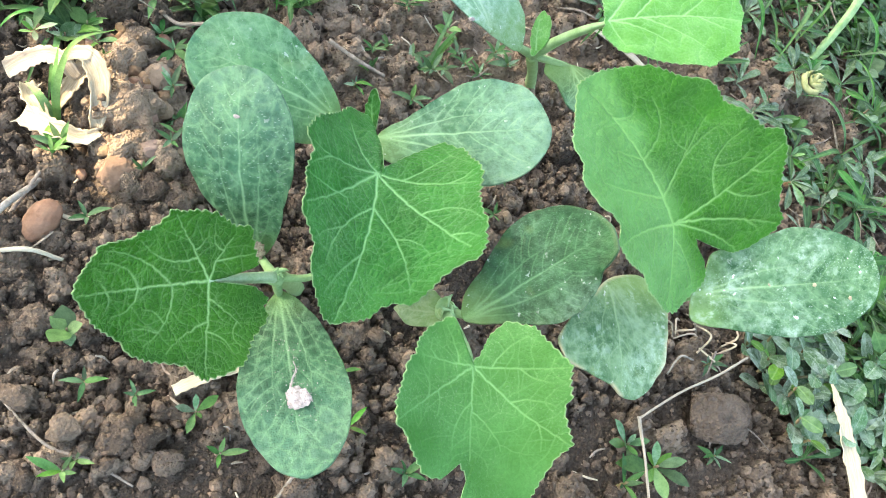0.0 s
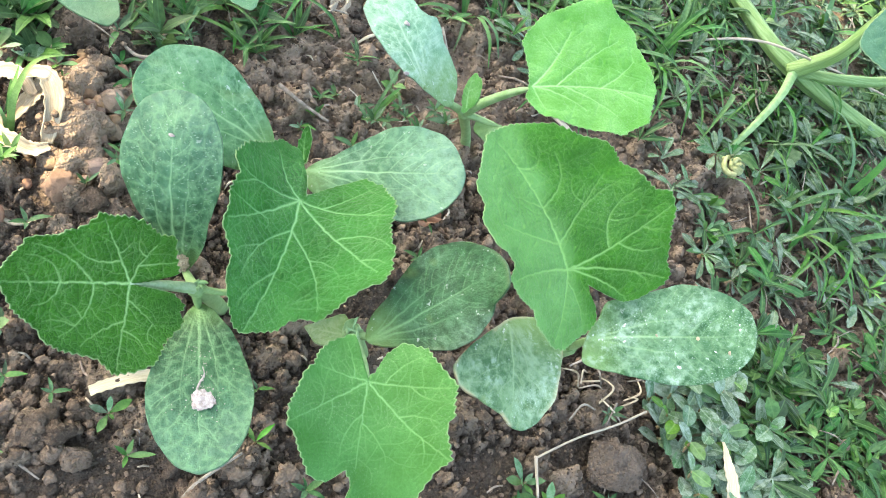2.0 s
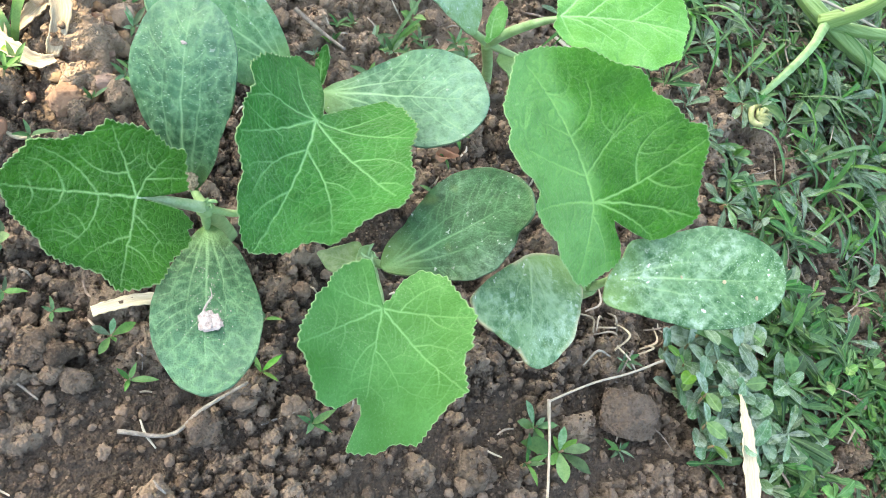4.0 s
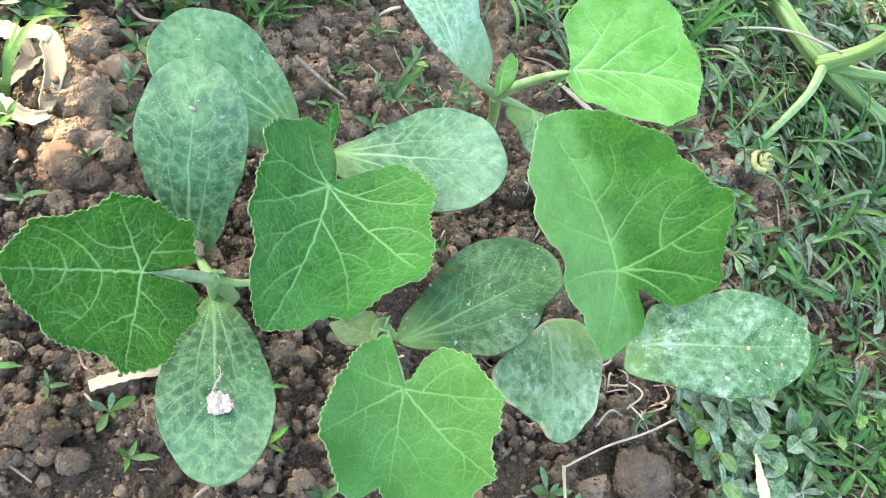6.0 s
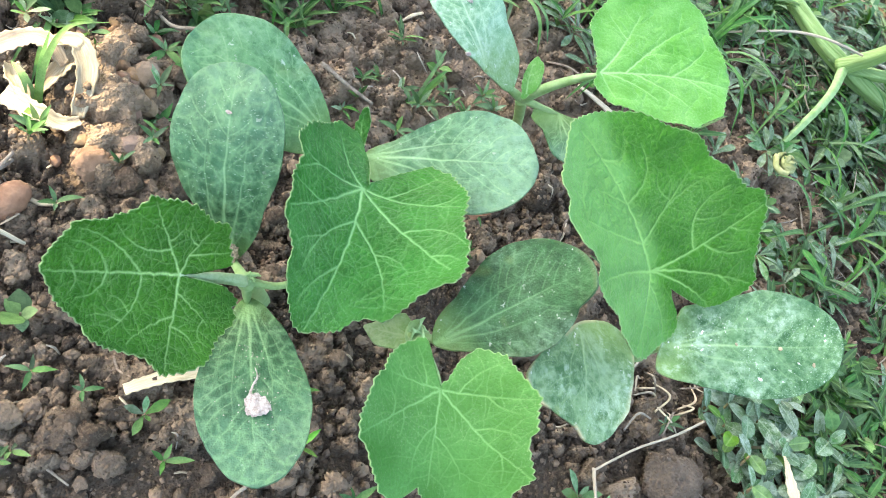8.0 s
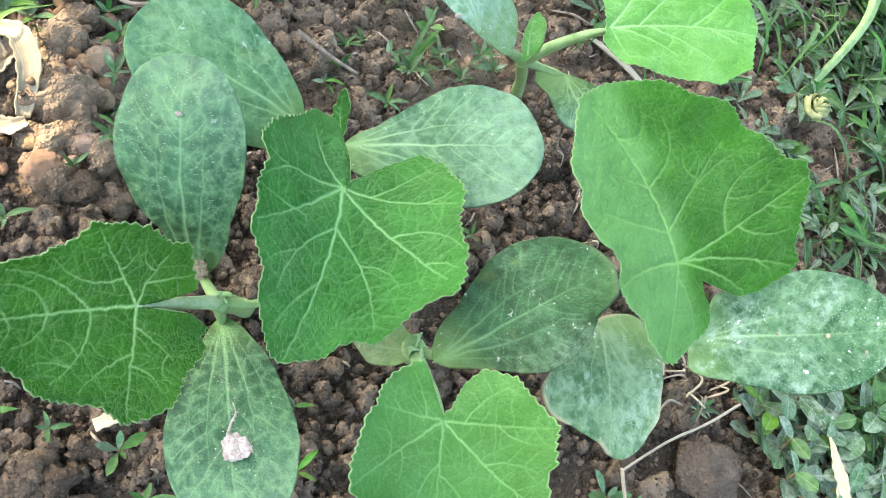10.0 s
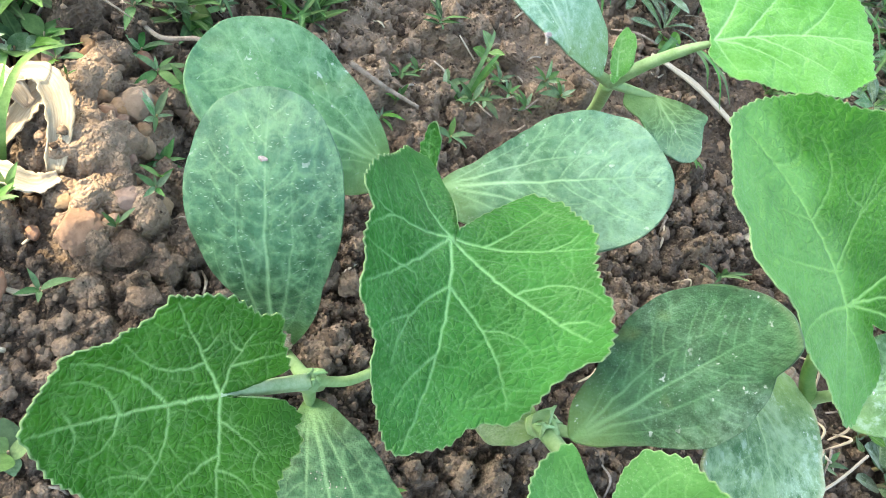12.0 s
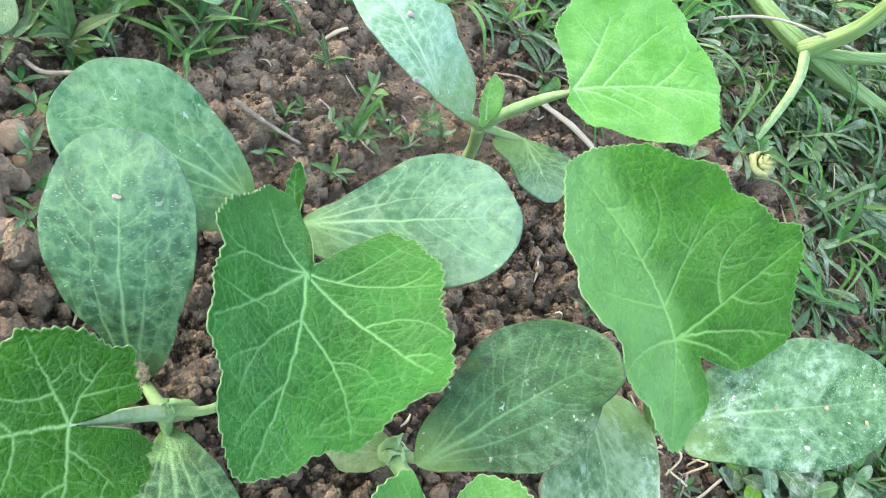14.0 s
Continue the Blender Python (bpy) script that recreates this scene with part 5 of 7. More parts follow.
NARROW = [weed_leaf("narrow_leaf", 0.0120, 0.0030, WEED, 0.4, 0.3, 0.5), weed_leaf("narrow_leaf", 0.0150, 0.0036, WEED, 0.45, 0.25, 0.9), weed_leaf("narrow_leaf", 0.0100, 0.0026, WEED_BLUE, 0.4, 0.3, 0.2)]
SPOON = [weed_leaf("spoon_leaf", 0.0120, 0.0041, WEED_BLUE, 1.0, 0.15, 0.3), weed_leaf("spoon_leaf", 0.0140, 0.0046, WEED, 1.1, 0.2, 0.6), weed_leaf("spoon_leaf", 0.0100, 0.0038, WEED_YOUNG, 0.9, 0.2, 0.1)]
ROUND = [weed_leaf("round_leaf", 0.0100, 0.0078, WEED, 0.6, 0.1, 0.3), weed_leaf("round_leaf", 0.0085, 0.0066, WEED_BLUE, 0.6, 0.15, 0.6)]
YOUNG = [weed_leaf("seed_leaf", 0.0095, 0.0022, WEED, 0.7, 0.3, 0.2), weed_leaf("seed_leaf", 0.0110, 0.0025, WEED_YOUNG, 0.6, 0.3, 0.5), weed_leaf("seed_leaf", 0.0080, 0.0019, WEED, 0.5, 0.3, 0.1)]
STUB = mesh_from("weed_stem", *tube_data([(0, 0, -0.003), (0, 0, 0.002), (0.0003, 0, 0.006)], [0.0006, 0.0005, 0.0004], sides=6, steps=3)[:2], WEED_STEM)


def weed(at, leaves, count, size=1.0, rise=25, rng=random, label="", tall=0.004, category="weed"):
    """A rosette: a short stem with leaves all round it."""
    ob = thing("weed_seedling", (at[0], at[1], soil_at(*at) - 0.0005), label or "small green weed seedling on the soil", category, "weed seedlings on the bed")
    part("stem", STUB, ob, at=Matrix.Diagonal((size, size, size * tall / 0.004, 1)))
    start = rng.uniform(0, 360)
    for k in range(count):
        yaw = start + 360 * k / count + rng.uniform(-22, 22) if count != 2 else start + 180 * k
        up = -rng.uniform(rise * 0.3, rise * 1.5)
        s = size * rng.uniform(0.7, 1.15) * (1.0 if k < 4 else 0.7)
        part("leaf", rng.choice(leaves), ob, at=pose(0, 0, tall * size * rng.uniform(0.8, 1.3), rng.uniform(-20, 20), up, yaw) @ Matrix.Diagonal((s, s, s, 1)))
    return ob


def blade_of_grass(points, width, material, name="grass_blade", fold=0.25):
    path = smooth_path(points, 7)
    n = len(path)
    tang = np.gradient(path, axis=0)
    verts, uvs, faces = [], [], []
    for i in range(n):
        s = i / (n - 1)
        side = np.cross(tang[i], (0, 0, 1.0))
        side /= np.linalg.norm(side) + 1e-9
        half = width / 2 * min(1.0, 0.5 + s * 3) * (1 - s**2.5) + 0.00008
        for w in (-1, 0, 1):
            verts.append(path[i] + side * half * w + np.array((0, 0, fold * half * abs(w))))
            uvs.append((s * 0.05, half * w))
    for i in range(n - 1):
        for j in range(2):
            faces.append((i * 3 + j, i * 3 + j + 1, (i + 1) * 3 + j + 1, (i + 1) * 3 + j))
    return mesh_from(name, verts, faces, material, uvs=uvs)


def grass_tuft(at, count, length, width, material, seed, label, spread_deg=360, facing=0):
    r = random.Random(seed)
    ob = thing("grass_tuft", (at[0], at[1], soil_at(*at) - 0.001), label, "grass")
    for _ in range(count):
        a = radians(facing + r.uniform(-spread_deg / 2, spread_deg / 2))
        size = length * r.uniform(0.55, 1.1)
        d = np.array((math.cos(a), math.sin(a), 0))
        o = np.array((at[0], at[1], soil_at(*at) - 0.001))
        lift = r.uniform(0.3, 0.75)
        pts = [o, o + d * size * 0.3 + (0, 0, size * lift * 0.6), o + d * size * 0.7 + (0, 0, size * lift * 0.75), o + d * size + (0, 0, size * lift * 0.45)]
        part("grass_blade", blade_of_grass(pts, width * r.uniform(0.5, 0.95), material), ob)
    return ob


R = random.Random(5)
# single seedlings on the bare soil
LONE = [
    ((-0.1375, -0.0262), ROUND, 5, 1.05), ((-0.140, -0.070), YOUNG, 5, 1.15), ((-0.1365, -0.0665), YOUNG, 4, 0.9), ((-0.100, -0.0560), SPOON, 5, 0.75), ((-0.0935, -0.0700), YOUNG, 4, 1.0),
    ((-0.1330, -0.0420), NARROW, 4, 0.6), ((-0.118, -0.0480), NARROW, 4, 0.55), ((-0.0500, -0.0665), YOUNG, 5, 1.0), ((-0.0330, -0.0850), NARROW, 5, 0.8), ((-0.0480, -0.0460), NARROW, 3, 0.6),
    ((-0.1370, 0.0415), YOUNG, 9, 1.3), ((-0.1400, 0.0360), YOUNG, 6, 1.0), ((-0.1110, 0.0310), YOUNG, 5, 0.85), ((-0.0975, 0.0560), NARROW, 6, 0.8), ((-0.0985, 0.0660), NARROW, 6, 0.9), ((-0.0960, 0.0870), NARROW, 6, 1.0), ((-0.1010, 0.0400), NARROW, 5, 0.7), ((-0.1240, 0.0870), SPOON, 6, 0.8), ((-0.1000, 0.0960), NARROW, 7, 1.0), ((-0.1450, 0.0900), SPOON, 7, 0.9), ((-0.1300, 0.0150), NARROW, 4, 0.7), ((-0.0985, 0.0470), YOUNG, 3, 0.9), ((-0.1350, 0.0930), ROUND, 5, 1.0), ((-0.1270, 0.0970), ROUND, 4, 1.0), ((-0.1215, 0.0760), YOUNG, 3, 0.6), ((-0.0880, 0.0800), NARROW, 7, 0.9), ((-0.0960, 0.0560), NARROW, 6, 0.8),
    ((-0.0230, 0.0790), NARROW, 6, 0.8), ((0.0120, 0.0850), NARROW, 8, 0.9), ((0.0260, 0.0950), NARROW, 7, 0.9), ((0.0000, 0.0700), NARROW, 6, 0.8), ((0.0470, 0.0860), NARROW, 6, 0.8),
    ((0.0050, 0.0940), NARROW, 7, 0.8), ((0.0090, 0.0880), NARROW, 6, 0.8), ((0.0190, 0.0880), NARROW, 7, 0.8), ((0.0290, 0.0900), NARROW, 7, 0.8), ((0.0350, 0.0850), NARROW, 6, 0.7), ((-0.0160, 0.0860), YOUNG, 6, 0.9), ((-0.0040, 0.1010), NARROW, 6, 0.7), ((0.0420, 0.0920), NARROW, 6, 0.8), ((0.0370, 0.0440), NARROW, 6, 0.7), ((0.0300, 0.0300), NARROW, 5, 0.6), ((0.0230, 0.0120), NARROW, 6, 0.55), ((0.0560, -0.0860), SPOON, 5, 1.0), ((0.0650, -0.0960), SPOON, 6, 1.25), ((0.0500, -0.1000), YOUNG, 4, 1.2),
    ((0.0950, -0.0950), NARROW, 8, 0.7), ((0.1000, -0.0600), NARROW, 6, 0.6),
    ((0.2450, 0.0620), ROUND, 4, 1.3), ((0.2280, 0.0950), NARROW, 12, 1.5), ((0.2140, 0.0820), NARROW, 10, 1.2), ((0.2600, 0.0900), ROUND, 4, 1.2), ((0.1980, 0.0560), SPOON, 8, 1.0),
    ((0.1880, 0.0380), SPOON, 8, 1.0), ((0.2000, 0.0250), SPOON, 7, 1.0), ((0.2150, 0.0100), SPOON, 8, 1.1),
    ((-0.0600, 0.1080), NARROW, 8, 1.0), ((-0.0720, 0.1200), NARROW, 9, 1.1), ((-0.0880, 0.1150), NARROW, 8, 1.1), ((-0.0520, 0.1250), NARROW, 8, 1.1), ((-0.1020, 0.1050), NARROW, 6, 1.1),
]
WORDS = {id(NARROW): "weed seedling with narrow pointed green leaves", id(SPOON): "weed rosette with spoon-shaped grey-green leaves", id(ROUND): "weed seedling with small round leaves", id(YOUNG): "tiny seedling with fleshy light green seed leaves"}
for place, kinds, count, size in LONE:
    if place[0] > 0.04:
        count += 2
    else:
        size *= 0.85 if place[1] < 0.1 else 0.75
    weed(place, kinds, count, size, 45 if kinds is YOUNG else 30, R, WORDS[id(kinds)], 0.007 if kinds is ROUND else 0.004)


def weediness(x, y):
    """How thickly weeds cover the ground: thin on the bare bed, open beside it, dense further out and beyond it."""
    right = min(1.0, max(0.0, (x - 0.128 + 0.02 * math.sin(y * 40)) / 0.06))
    if -0.02 < y < 0.13:
        right *= min(1.0, max(0.14, (x - 0.18 + 0.02 * math.sin(y * 55)) / 0.09))
    beyond = min(1.0, max(0.0, (y - 0.125) / 0.06)) * (0.45 if -0.03 < x < 0.11 else 1.0)
    upper = min(1.0, max(0.0, (y - 0.085) / 0.03)) * (1.0 if x < -0.035 else 0.0) * 0.8
    return max(right, beyond, upper, 0.03)


def leaf_points(kind, length, width):
    """Outline strips of a small leaf, as rows of (along, half width, height)."""
    rows = 4
    shape = {"narrow": 0.42, "spoon": 1.0, "round": 0.6}[kind]
    out = []
    for i in range(rows + 1):
        s = (0.0, 0.32, 0.64, 0.88, 1.0)[i]
        if kind == "spoon":
            half = width / 2 * (0.20, 0.45, 0.95, 0.85, 0.22)[i]
        else:
            half = width / 2 * max(0.06, math.sin(math.pi * s ** (0.35 + shape)) ** 0.85)
        out.append((length * s, half, length * (0.30 * s - 0.30 * s * s)))
    return out


def carpet(name, count, region, kinds, material, seed, label, fade=0.0):
    """Many small weeds in one mesh: rosettes of leaves strewn where the ground is weedy."""
    r = random.Random(seed)
    verts, faces, uvs = [], [], []
    made = 0
    tries = 0
    while made < count and tries < count * 30:
        tries += 1
        x, y = r.uniform(region[0], region[1]), r.uniform(region[2], region[3])
        clump = 0.5 + 0.5 * float(grain(np.array([x]), np.array([y]), 0.035, seed)[0])
        if r.random() > weediness(x, y) * (0.08 + 1.5 * clump * clump):
            continue
        if fade and r.random() > math.exp(-(((x - 0.2) ** 2 + (y - 0.1) ** 2) / fade**2)):
            continue
        if abs(x - 0.148) < 0.012 and y < -0.066:
            continue
        # fewer pale leaves in this corner: its shade is put into leaf colour
        if material is GREYED and x > 0.19 and y < 0.0 and r.random() < 0.85:
            continue
        made += 1
        z = soil_at(x, y)
        kind, length, width, leaves, rise = r.choice(kinds)
        size = r.uniform(0.65, 1.25)
        tall = r.uniform(0.001, 0.010) * size
        for k in range(leaves):
            yaw = r.uniform(0, 2 * math.pi)
            pitch = radians(r.uniform(*rise))
            s = size * r.uniform(0.7, 1.2)
            m = Matrix.Translation((x, y, z + tall * r.uniform(0.3, 1.2))) @ Euler((r.uniform(-0.5, 0.5), -pitch, yaw)).to_matrix().to_4x4()
            base = len(verts)
            for a, half, h in leaf_points(kind, length * s, width * s):
                for w in (-1, 0, 1):
                    verts.append(tuple(m @ Vector((a, half * w, h + 0.25 * half * abs(w)))))
                    uvs.append((a, half * w))
            for i in range(4):
                for j in (0, 1):
                    q = base + i * 3 + j
                    faces.append((q, q + 3, q + 4, q + 1))
    return tagged(part(name, mesh_from(name, verts, faces, material, uvs=uvs)), label, "weeds", kind="stuff")


NEAR = (0.08, 0.46, -0.15, 0.36)
TOP = (-0.22, 0.20, 0.07, 0.36)
SMALL_N, LONG_N = ("narrow", 0.0105, 0.0023, 8, (5, 45)), ("narrow", 0.0150, 0.0027, 6, (15, 60))
SPOONS, ROUNDS = ("spoon", 0.0125, 0.0034, 8, (0, 45)), ("round", 0.0078, 0.0056, 5, (5, 40))
ROSETTE, LANCES = ("spoon", 0.0175, 0.0038, 11, (-4, 22)), ("narrow", 0.0190, 0.0048, 6, (15, 50))
carpet("weed_carpet", 480, NEAR, [SMALL_N, LONG_N, ROSETTE], LANCE, 41, "dense low carpet of narrow-leaved green weeds")
carpet("weed_carpet", 520, NEAR, [SPOONS, ROSETTE, ROSETTE, ROUNDS], GREYED, 42, "grey-green rosette weeds with powdery spoon leaves")
# dark leaves laid here stand in for the corner's shade
carpet("weed_carpet", 150, (0.170, 0.32, -0.15, -0.015), [ROSETTE, ROUNDS, SMALL_N, SPOONS], LANCE, 50, "low weeds at the corner of the bed, coloured dark for its shade")
carpet("weed_carpet", 150, NEAR, [ROUNDS, SMALL_N], FRESH, 43, "light green young weed leaves")
carpet("weed_carpet", 380, TOP, [SMALL_N, LONG_N, LONG_N, LANCES], LANCE, 44, "narrow-leaved weeds along the upper edge of the bed")
carpet("weed_carpet", 120, TOP, [ROUNDS, SMALL_N, LANCES], FRESH, 45, "light green weed sprouts")
carpet("weed_carpet", 70, (-0.20, -0.04, 0.095, 0.20), [LANCES, LANCES, ROUNDS], LANCE, 49, "lance-leaved green weeds under a pumpkin leaf")
carpet("weed_carpet", 1100, (0.44, 0.95, -0.10, 0.75), [("narrow", 0.016, 0.0028, 7, (10, 60)), ("spoon", 0.013, 0.005, 7, (0, 50))], WEED, 48, "weeds on the far side of the vine")
carpet("weed_carpet", 1300, (0.40, 2.4, -1.8, 2.2), [("narrow", 0.03, 0.006, 7, (10, 60)), ("spoon", 0.025, 0.011, 7, (0, 50))], WEED, 46, "weeds spreading beyond the bed", 1.1)
carpet("weed_carpet", 900, (-1.6, 0.6, 0.34, 2.2), [("narrow", 0.03, 0.006, 7, (10, 60)), ("spoon", 0.025, 0.011, 7, (0, 50))], WEED, 47, "weeds spreading beyond the bed", 1.1)



def litter_carpet(count, region, seed):
    """Dry bits of stalk and leaf strewn between the weeds, in one mesh."""
    r = random.Random(seed)
    verts, faces = [], []
    while count > 0:
        x, y = r.uniform(region[0], region[1]), r.uniform(region[2], region[3])
        if r.random() > weediness(x, y):
            continue
        count -= 1
        a, d, w = r.uniform(0, 6.28), r.uniform(0.004, 0.022), r.uniform(0.0002, 0.0007)
        c = np.array((x, y, soil_at(x, y) + r.uniform(0.001, 0.005)))
        e = c + np.array((math.cos(a) * d, math.sin(a) * d, r.uniform(-0.002, 0.003)))
        m = (c + e) / 2 + np.array((r.uniform(-1, 1), r.uniform(-1, 1), r.uniform(0, 1))) * d * 0.12
        v, f, _ = tube_data([c, m, e], [w * 0.7, w, w * 0.5], sides=5, steps=3)
        faces += [tuple(q + len(verts) for q in face) for face in f]
        verts += v.tolist()
    tagged(part("dry_litter", mesh_from("dry_litter", verts, faces, TWIG)), "dry stalks and root bits strewn among weeds", "litter", kind="stuff")


litter_carpet(800, (0.08, 0.40, -0.14, 0.30), 51)
litter_carpet(260, (-0.18, 0.14, 0.08, 0.30), 52)

# grass
for place, count, length, width, seed, spread_deg, facing in (
    ((0.2850, 0.0400), 7, 0.060, 0.0042, 1, 360, 0), ((0.3050, 0.0700), 6, 0.070, 0.0045, 2, 300, 60), ((0.2500, 0.0350), 6, 0.045, 0.0036, 3, 360, 0),
    ((0.3300, 0.0300), 6, 0.06, 0.004, 5, 360, 0),
    ((-0.0820, 0.1350), 7, 0.045, 0.0036, 7, 360, 0), ((-0.1350, 0.1050), 5, 0.040, 0.0030, 8, 360, 0), ((-0.0500, 0.1420), 7, 0.045, 0.0036, 9, 360, 0),
    ((0.0120, 0.0900), 3, 0.032, 0.0028, 10, 60, 40), ((0.1500, 0.1700), 7, 0.05, 0.0035, 11, 360, 0), ((0.1900, 0.1450), 7, 0.05, 0.0035, 12, 360, 0),
    ((0.0700, 0.1600), 6, 0.045, 0.0034, 13, 360, 0), ((0.1150, 0.1200), 5, 0.04, 0.003, 14, 360, 0), ((0.2450, 0.2300), 7, 0.06, 0.004, 15, 360, 0), ((0.3500, 0.2100), 7, 0.07, 0.0045, 16, 360, 0),
):
    grass_tuft(place, count, length, width, GRASS, seed, "tuft of green grass blades among the weeds", spread_deg, facing)



def sward(name, count, region, seed, lengths, widths, material, label):
    """Loose long grass blades rising out of the weeds, in one mesh."""
    r = random.Random(seed)
    verts, faces, uvs = [], [], []
    while count > 0:
        x, y = r.uniform(region[0], region[1]), r.uniform(region[2], region[3])
        clump = 0.5 + 0.5 * float(grain(np.array([x]), np.array([y]), 0.05, seed)[0])
        if r.random() > weediness(x, y) * clump * clump * 2.2:
            continue
        way = r.uniform(0, 6.28)
        for _ in range(r.randint(2, 4)):
            count -= 1
            size, a, lift = r.uniform(*lengths), way + r.uniform(-1.2, 1.2), r.uniform(0.15, 0.75)
            d = np.array((math.cos(a), math.sin(a), 0.0))
            o = np.array((x, y, soil_at(x, y) - 0.001))
            bend = np.array((-d[1], d[0], 0.0)) * size * r.uniform(-0.15, 0.15)
            path = smooth_path([o, o + d * size * 0.3 + (0, 0, size * lift * 0.6), o + d * size * 0.68 + bend + (0, 0, size * lift * 0.75), o + d * size + bend * 1.8 + (0, 0, size * lift * r.uniform(0.2, 0.7))], 4)
            n, width = len(path), r.uniform(*widths)
            tang = np.gradient(path, axis=0)
            b = len(verts)
            for i in range(n):
                s = i / (n - 1)
                side = np.cross(tang[i], (0, 0, 1.0))
                side /= np.linalg.norm(side) + 1e-9
                half = width / 2 * min(1.0, 0.5 + s * 3) * (1 - s**2.5) + 0.00008
                for w in (-1, 0, 1):
                    verts.append(tuple(path[i] + side * half * w + np.array((0, 0, 0.3 * half * abs(w)))))
                    uvs.append((s * size, half * w))
            faces += [(b + i * 3 + j, b + i * 3 + j + 1, b + i * 3 + j + 4, b + i * 3 + j + 3) for i in range(n - 1) for j in (0, 1)]
    return tagged(part(name, mesh_from(name, verts, faces, material, uvs=uvs)), label, "grass", kind="stuff")


BLADES = leaflet_material("grass_blade_green", (0.030, 0.098, 0.013), (0.070, 0.176, 0.031), (0.11, 0.23, 0.06), 0.0, 0.45, 0.5)
sward("grass_sward", 140, (0.225, 0.46, -0.01, 0.14), 81, (0.020, 0.055), (0.0016, 0.0036), BLADES, "long green grass blades rising from the weeds")
sward("grass_sward", 330, (0.05, 0.52, 0.12, 0.38), 82, (0.025, 0.065), (0.0018, 0.0042), BLADES, "long grass blades beyond the bed")
sward("grass_sward", 70, (-0.20, 0.06, 0.09, 0.30), 83, (0.020, 0.045), (0.0016, 0.0030), BLADES, "grass blades at the upper edge of the bed")

# upright shoots with paired oval leaves, dusted white, at the corner of the bed
PAIRED = [weed_leaf("oval_leaf", 0.0125, 0.0072, DUSTED, 0.62, 0.12, 0.45, 10, 0.55), weed_leaf("oval_leaf", 0.0105, 0.0064, DUSTED, 0.60, 0.2, 0.2, 10, 0.5), weed_leaf("oval_leaf", 0.0080, 0.0054, DUSTED, 0.58, 0.2, 0.3, 9, 0.5), weed_leaf("oval_leaf", 0.0090, 0.0056, FRESH, 0.58, 0.2, 0.2, 9, 0.55)]


def shoot(at, height, lean, turn, rng):
    """A stalk with pairs of oval leaves, each pair across the one below it."""
    z = soil_at(*at)
    ob = thing("weed_shoot", (at[0], at[1], z - 0.001), "upright weed shoot with powdery paired oval leaves", "weed", "powdery shoots at the corner of the bed")
    top = Vector((height * lean * math.cos(turn * 2.3), height * lean * math.sin(turn * 2.3), height))
    stalk = [(0, 0, -0.002), tuple(top * 0.5 + Vector((0.001, 0.001, 0))), tuple(top)]
    part("stalk", mesh_from("stalk", *tube_data(stalk, [0.0009, 0.0007, 0.0005], sides=8, steps=5)[:2], WEED_STEM), ob, at=Matrix.Identity(4))
    pairs = max(2, int(height / 0.006))
    for k in range(pairs):
        s = (k + 1) / pairs
        for flip in (0, 180):
            size = (1.45 - 0.45 * s) * rng.uniform(0.75, 1.2)
            leaf = rng.choice(PAIRED[:3] if s < 0.99 or rng.random() < 0.85 else PAIRED[3:])
            part("leaf", leaf, ob, at=Matrix.Translation(top * s) @ pose(0, 0, 0, rng.uniform(-25, 25), -rng.uniform(0, 35), math.degrees(turn) + 80 * k + flip + rng.uniform(-20, 20)) @ Matrix.Diagonal((size, size, size, 1)))
    return ob


for x, y, height, lean in (
    (0.1290, -0.0640, 0.014, 0.3), (0.1360, -0.0560, 0.016, 0.3), (0.1300, -0.0760, 0.012, 0.2), (0.1395, -0.0690, 0.018, 0.4), (0.1450, -0.0600, 0.020, 0.3), (0.1510, -0.0530, 0.020, 0.4), (0.1545, -0.0660, 0.018, 0.3),
    (0.1440, -0.0780, 0.012, 0.3), (0.1580, -0.0760, 0.016, 0.4), (0.1650, -0.0660, 0.014, 0.3), (0.1620, -0.0560, 0.015, 0.3), (0.1560, -0.0870, 0.013, 0.3), (0.1690, -0.0830, 0.012, 0.3), (0.1350, -0.0880, 0.010, 0.3), (0.1410, -0.0470, 0.014, 0.3),
    (0.1650, -0.0960, 0.012, 0.3), (0.1750, -0.0720, 0.010, 0.3), (0.1330, -0.0980, 0.010, 0.2), (0.1560, -0.0420, 0.014, 0.3), (0.1700, -0.0500, 0.012, 0.3),
):
    shoot((x, y), height, lean, R.uniform(0, 6.28), R)

for k in range(24):
    turn, far = k * 2.4, math.sqrt((k + 0.5) / 24)
    shoot((0.152 + 0.030 * far * math.cos(turn), -0.070 + 0.030 * far * math.sin(turn)), R.uniform(0.008, 0.016), 0.35, R.uniform(0, 6.28), R)

